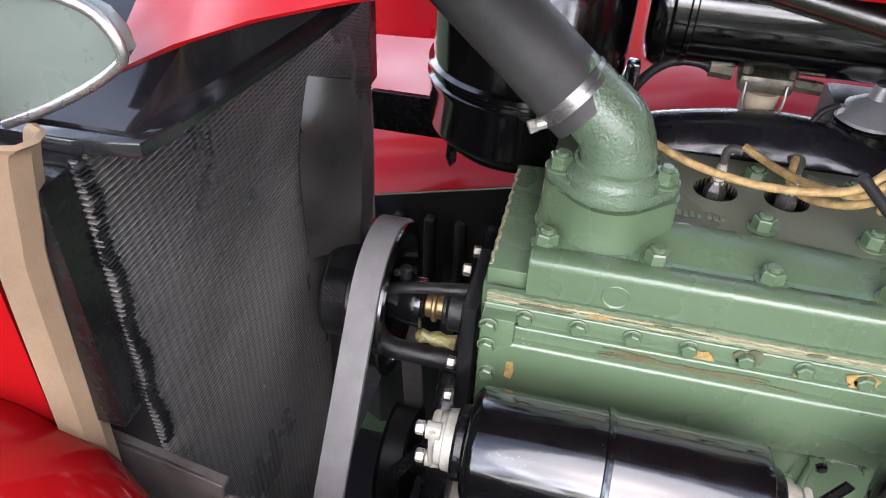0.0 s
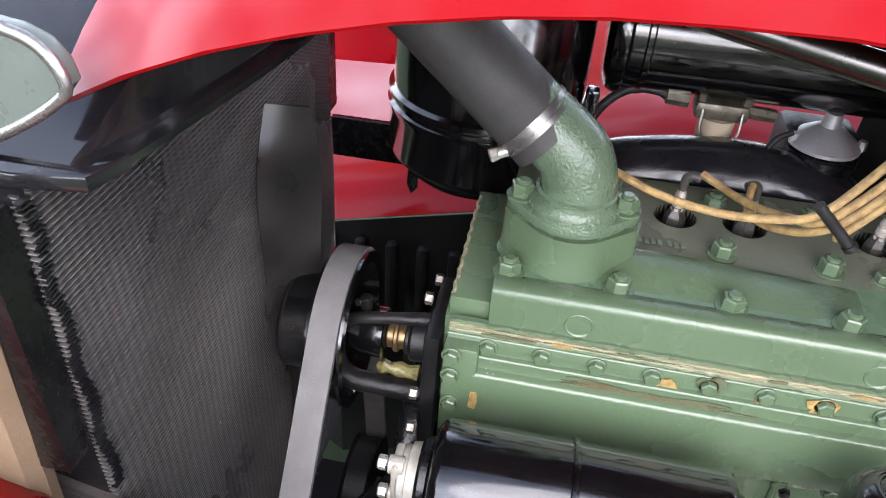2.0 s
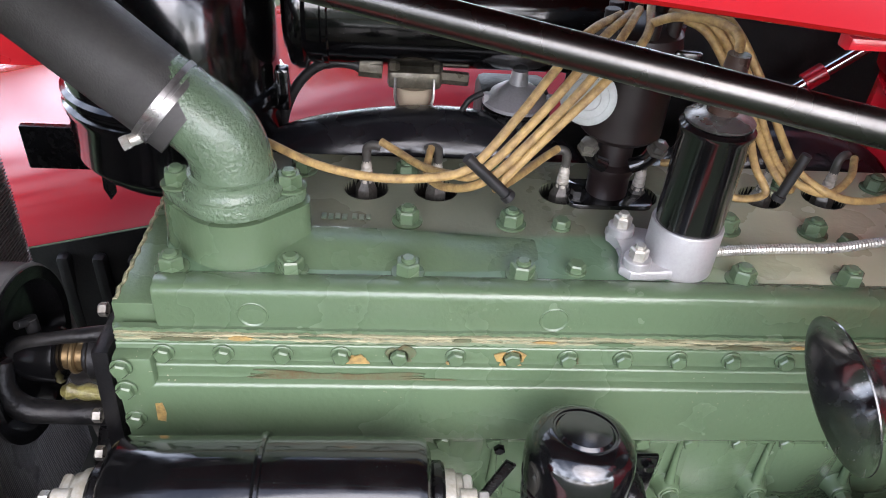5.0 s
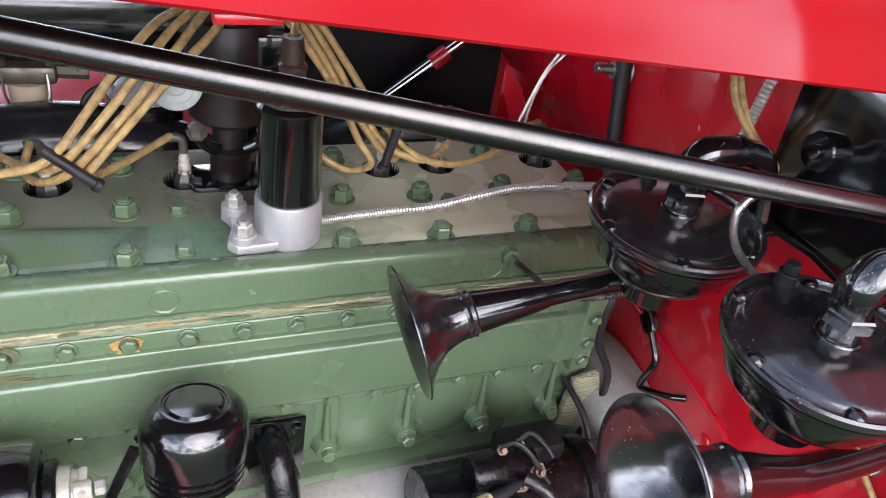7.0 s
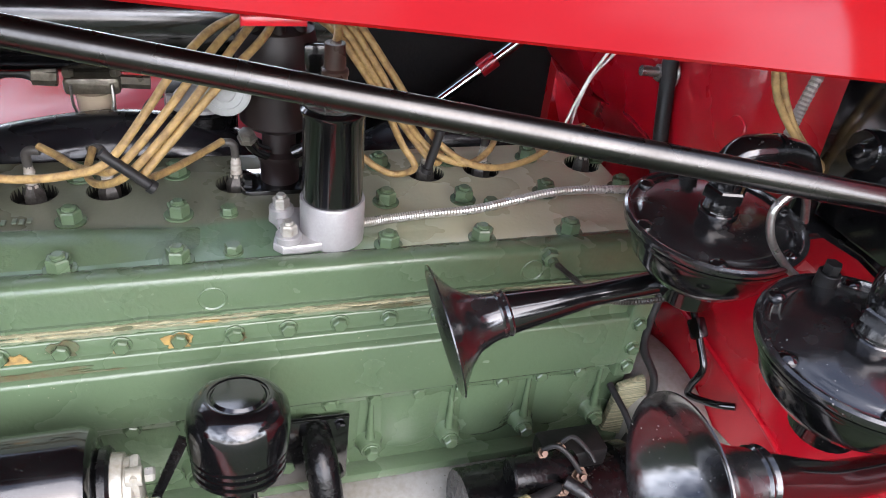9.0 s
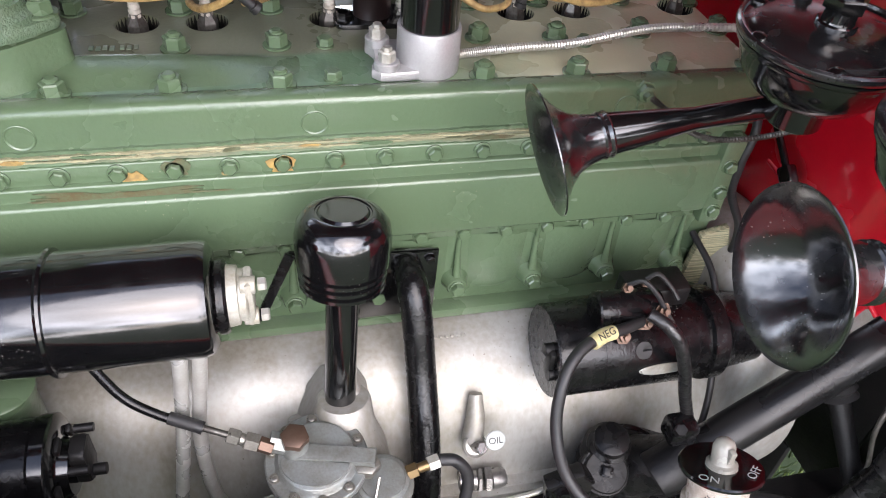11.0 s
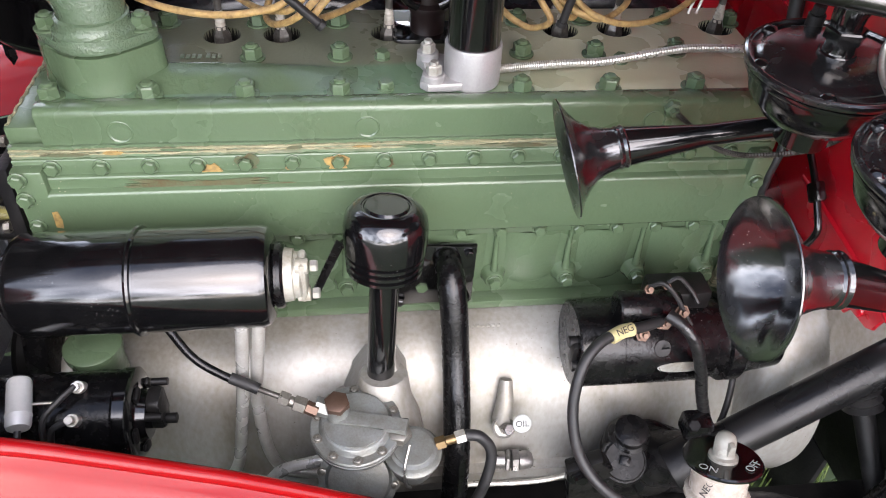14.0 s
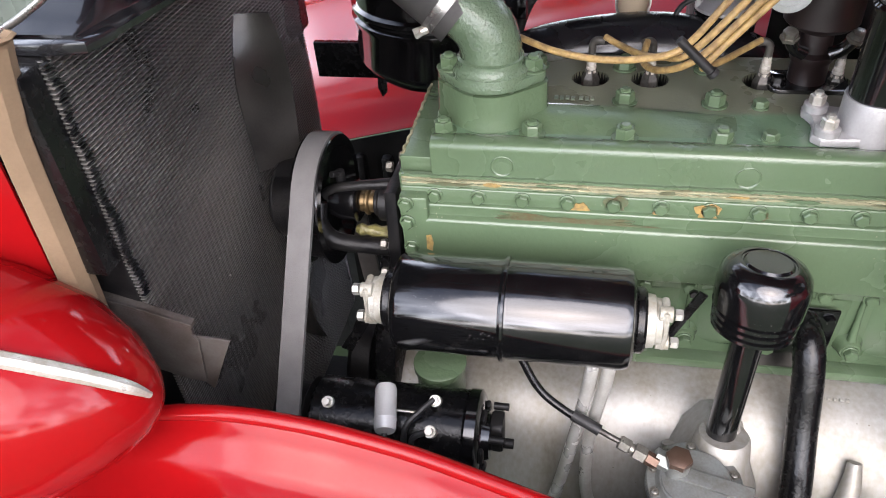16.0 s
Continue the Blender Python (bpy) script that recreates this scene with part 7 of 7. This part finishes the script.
solid("choke_wire", tube(mesh_of(), [(0.335, 0.30, 0.965), (0.318, 0.295, 0.955), (0.310, 0.292, 0.93), (0.325, 0.292, 0.912), (0.345, 0.295, 0.915)], 0.0036, 10), RUBBER, "looped black wire at the carburettor", "wire")
hs = thing("bonnet_stay", "slim chromed bonnet stay with red end", "bonnet stay")
part("rod", rod(mesh_of(), (0.62, 0.40, 0.838), (0.93, 0.40, 1.085), 0.0085), CHROME, hs)
part("socket", rod(mesh_of(), (0.764, 0.40, 0.953), (0.786, 0.40, 0.9705), 0.0125), RED_BRIGHTENED, hs, "red socket")
for k in (0.0, 0.010):
    solid("temperature_lead", tube(mesh_of(), [(0.795 + k, 0.185, 0.930), (0.802 + k, 0.19, 0.952), (0.815 + 0.4 * k, 0.195, 0.985), (0.832 + 0.2 * k, 0.2, 1.022), (0.850 + k, 0.2, 1.055), (0.872 + k, 0.2, 1.11)], 0.0021, 8), ZINC, "thin grey lead rising from the head", "wire", "temperature leads")
solid("wiring_tube", tube(mesh_of(), [(0.888, 0.085, 0.90), (0.888, 0.096, 0.94), (0.886, 0.113, 1.009), (0.886, 0.135, 1.10)], 0.009, 12), RUBBER, "black wiring sleeve on the bulkhead", "wiring")
for path in ([(0.826, -0.088, 1.165), (0.838, -0.095, 1.125), (0.856, -0.103, 1.098), (0.876, -0.116, 1.076), (0.886, -0.132, 1.062), (0.900, -0.150, 1.045), (0.912, -0.168, 1.030)],
             [(0.832, -0.084, 1.170), (0.848, -0.092, 1.125), (0.864, -0.102, 1.095), (0.876, -0.118, 1.078), (0.892, -0.134, 1.064), (0.912, -0.150, 1.048)]):
    solid("cloth_wire", tube(mesh_of(), path, 0.0032, 10), WIRE, "yellow cloth wire at the horn relay", "wire", "horn wires")
solid("spring_conduit", tube(mesh_of(), [(0.862, -0.10, 1.075), (0.875, -0.09, 1.11), (0.895, -0.08, 1.16)], 0.0046, 10, 24, True, 0.18), ZINC, "coiled metal conduit behind the horn", "conduit", angle=12)

man.location.z -= 0.018
ff.location = (-0.014, 0.0, -0.006)
cb.location = (-0.008, 0.0, -0.012)

# ---- bulkhead wiring and small parts behind the horns ----
for path in ([(0.952, -0.305, 0.93), (0.948, -0.325, 0.918), (0.945, -0.350, 0.905), (0.946, -0.366, 0.880), (0.948, -0.360, 0.85)],
             [(0.950, -0.300, 0.90), (0.947, -0.318, 0.885), (0.945, -0.336, 0.860), (0.946, -0.345, 0.82)],
             [(0.945, -0.300, 0.85), (0.944, -0.315, 0.842), (0.945, -0.335, 0.825), (0.946, -0.35, 0.80)]):
    solid("cloth_wire", tube(mesh_of(), path, 0.0032, 10, 8), WIRE, "pale yellow cloth wire on the toe board", "wire", "toe board wires")
tb = thing("terminal_block", "small grey terminal block under the horn", "terminal block")
part("body", box(mesh_of(), (0.948, -0.295, 0.868), (0.018, 0.03, 0.022), 0.004), STEEL, tb)
for q in (-0.305, -0.288):
    part("screw", rod(mesh_of(), (0.942, q, 0.868), (0.932, q, 0.866), 0.006, seg=6), ZINC, tb)
solid("rear_cable", tube(mesh_of(), [(0.862, 0.02, 0.90), (0.858, -0.012, 0.86), (0.850, -0.02, 0.82), (0.854, -0.02, 0.775), (0.884, -0.02, 0.719), (0.887, -0.02, 0.667), (0.862, -0.03, 0.617)], 0.005, 12), RUBBER, "black cable behind the engine block", "cable")
link = thing("throttle_linkage", "black throttle rod and clevis on the toe board", "linkage")
part("rod", tube(mesh_of(), [(0.93, 0.07, 0.845), (0.93, 0.02, 0.81), (0.93, -0.003, 0.792), (0.93, -0.024, 0.772), (0.93, -0.042, 0.749), (0.93, -0.034, 0.715), (0.93, -0.036, 0.700), (0.935, -0.072, 0.720), (0.95, -0.09, 0.73)], 0.0045, 12), BLACK, link)
part("clevis", box(mesh_of(), (0.930, -0.010, 0.786), (0.014, 0.026, 0.022), 0.004, Matrix.Rotation(0.7, 3, "X")), BLACK, link)

# ---- harness, pedal shaft and pipes at the foot of the toe board ----
har = thing("taped_harness", "thick grey taped wiring harness by the steering box", "harness")
part("main_run", tube(mesh_of(), [(1.06, -0.255, 0.60), (1.055, -0.25, 0.555), (1.05, -0.25, 0.50), (1.03, -0.252, 0.43), (0.99, -0.255, 0.395), (0.94, -0.262, 0.375), (0.86, -0.27, 0.36), (0.72, -0.28, 0.36)], 0.019, 18, 10, True, 0.04), TAPE, har)
part("branch", tube(mesh_of(), [(0.99, -0.255, 0.40), (0.94, -0.235, 0.42), (0.88, -0.225, 0.43), (0.82, -0.22, 0.42)], 0.013, 14, 8, True, 0.05), TAPE, har)
part("tape_band", tube(mesh_of(), [(1.049, -0.25, 0.495), (1.044, -0.25, 0.475), (1.036, -0.251, 0.452)], 0.0205, 18, 4), SATIN, har, "glossy tape band")
ped = thing("pedal_shaft", "black pedal shaft with rubber bellows", "pedal shaft")
part("shaft", rod(mesh_of(), (1.02, -0.13, 0.56), (1.07, -0.27, 0.36), 0.014), DARK, ped)
bm = mesh_of()
lathe(bm, (1.02, -0.13, 0.56), Vector((0.05, -0.14, -0.20)), [(0, 0.02)] + [(0.006 * i, 0.026 if i % 2 else 0.02) for i in range(1, 8)] + [(0.048, 0.014)], 24)
part("bellows", bm, RUBBER, ped)
solid("brake_pipe", tube(mesh_of(), [(1.02, -0.19, 0.64), (1.03, -0.21, 0.60), (1.02, -0.225, 0.55), (1.03, -0.235, 0.50), (1.05, -0.245, 0.42)], 0.0032, 10), PLUG_STEEL, "thin dull metal pipe below the toe board", "pipe")
solid("drag_pipe", tube(mesh_of(), [(0.48, -0.16, 0.415), (0.60, -0.165, 0.420), (0.68, -0.16, 0.445), (0.73, -0.15, 0.47)], 0.004, 10), ZINC, "thin steel pipe along the crankcase flange", "pipe")
jo = thing("steering_coupling", "black clamp coupling above the steering box", "coupling")
part("clamp", box(mesh_of(), (0.765, -0.195, 0.575), (0.035, 0.03, 0.03), 0.006), SATIN, jo)
part("bolt", rod(mesh_of(), (0.755, -0.205, 0.585), (0.748, -0.215, 0.605), 0.007, seg=6), IRON_GREY, jo)
solid("wrapped_pipe", tube(mesh_of(), [(0.40, -0.255, 0.47), (0.44, -0.26, 0.475), (0.50, -0.262, 0.475), (0.62, -0.262, 0.47), (0.80, -0.262, 0.45)], [0.012, 0.010, 0.005, 0.005, 0.005], 12), DARK, "dark fuel pipe below the pump", "pipe")
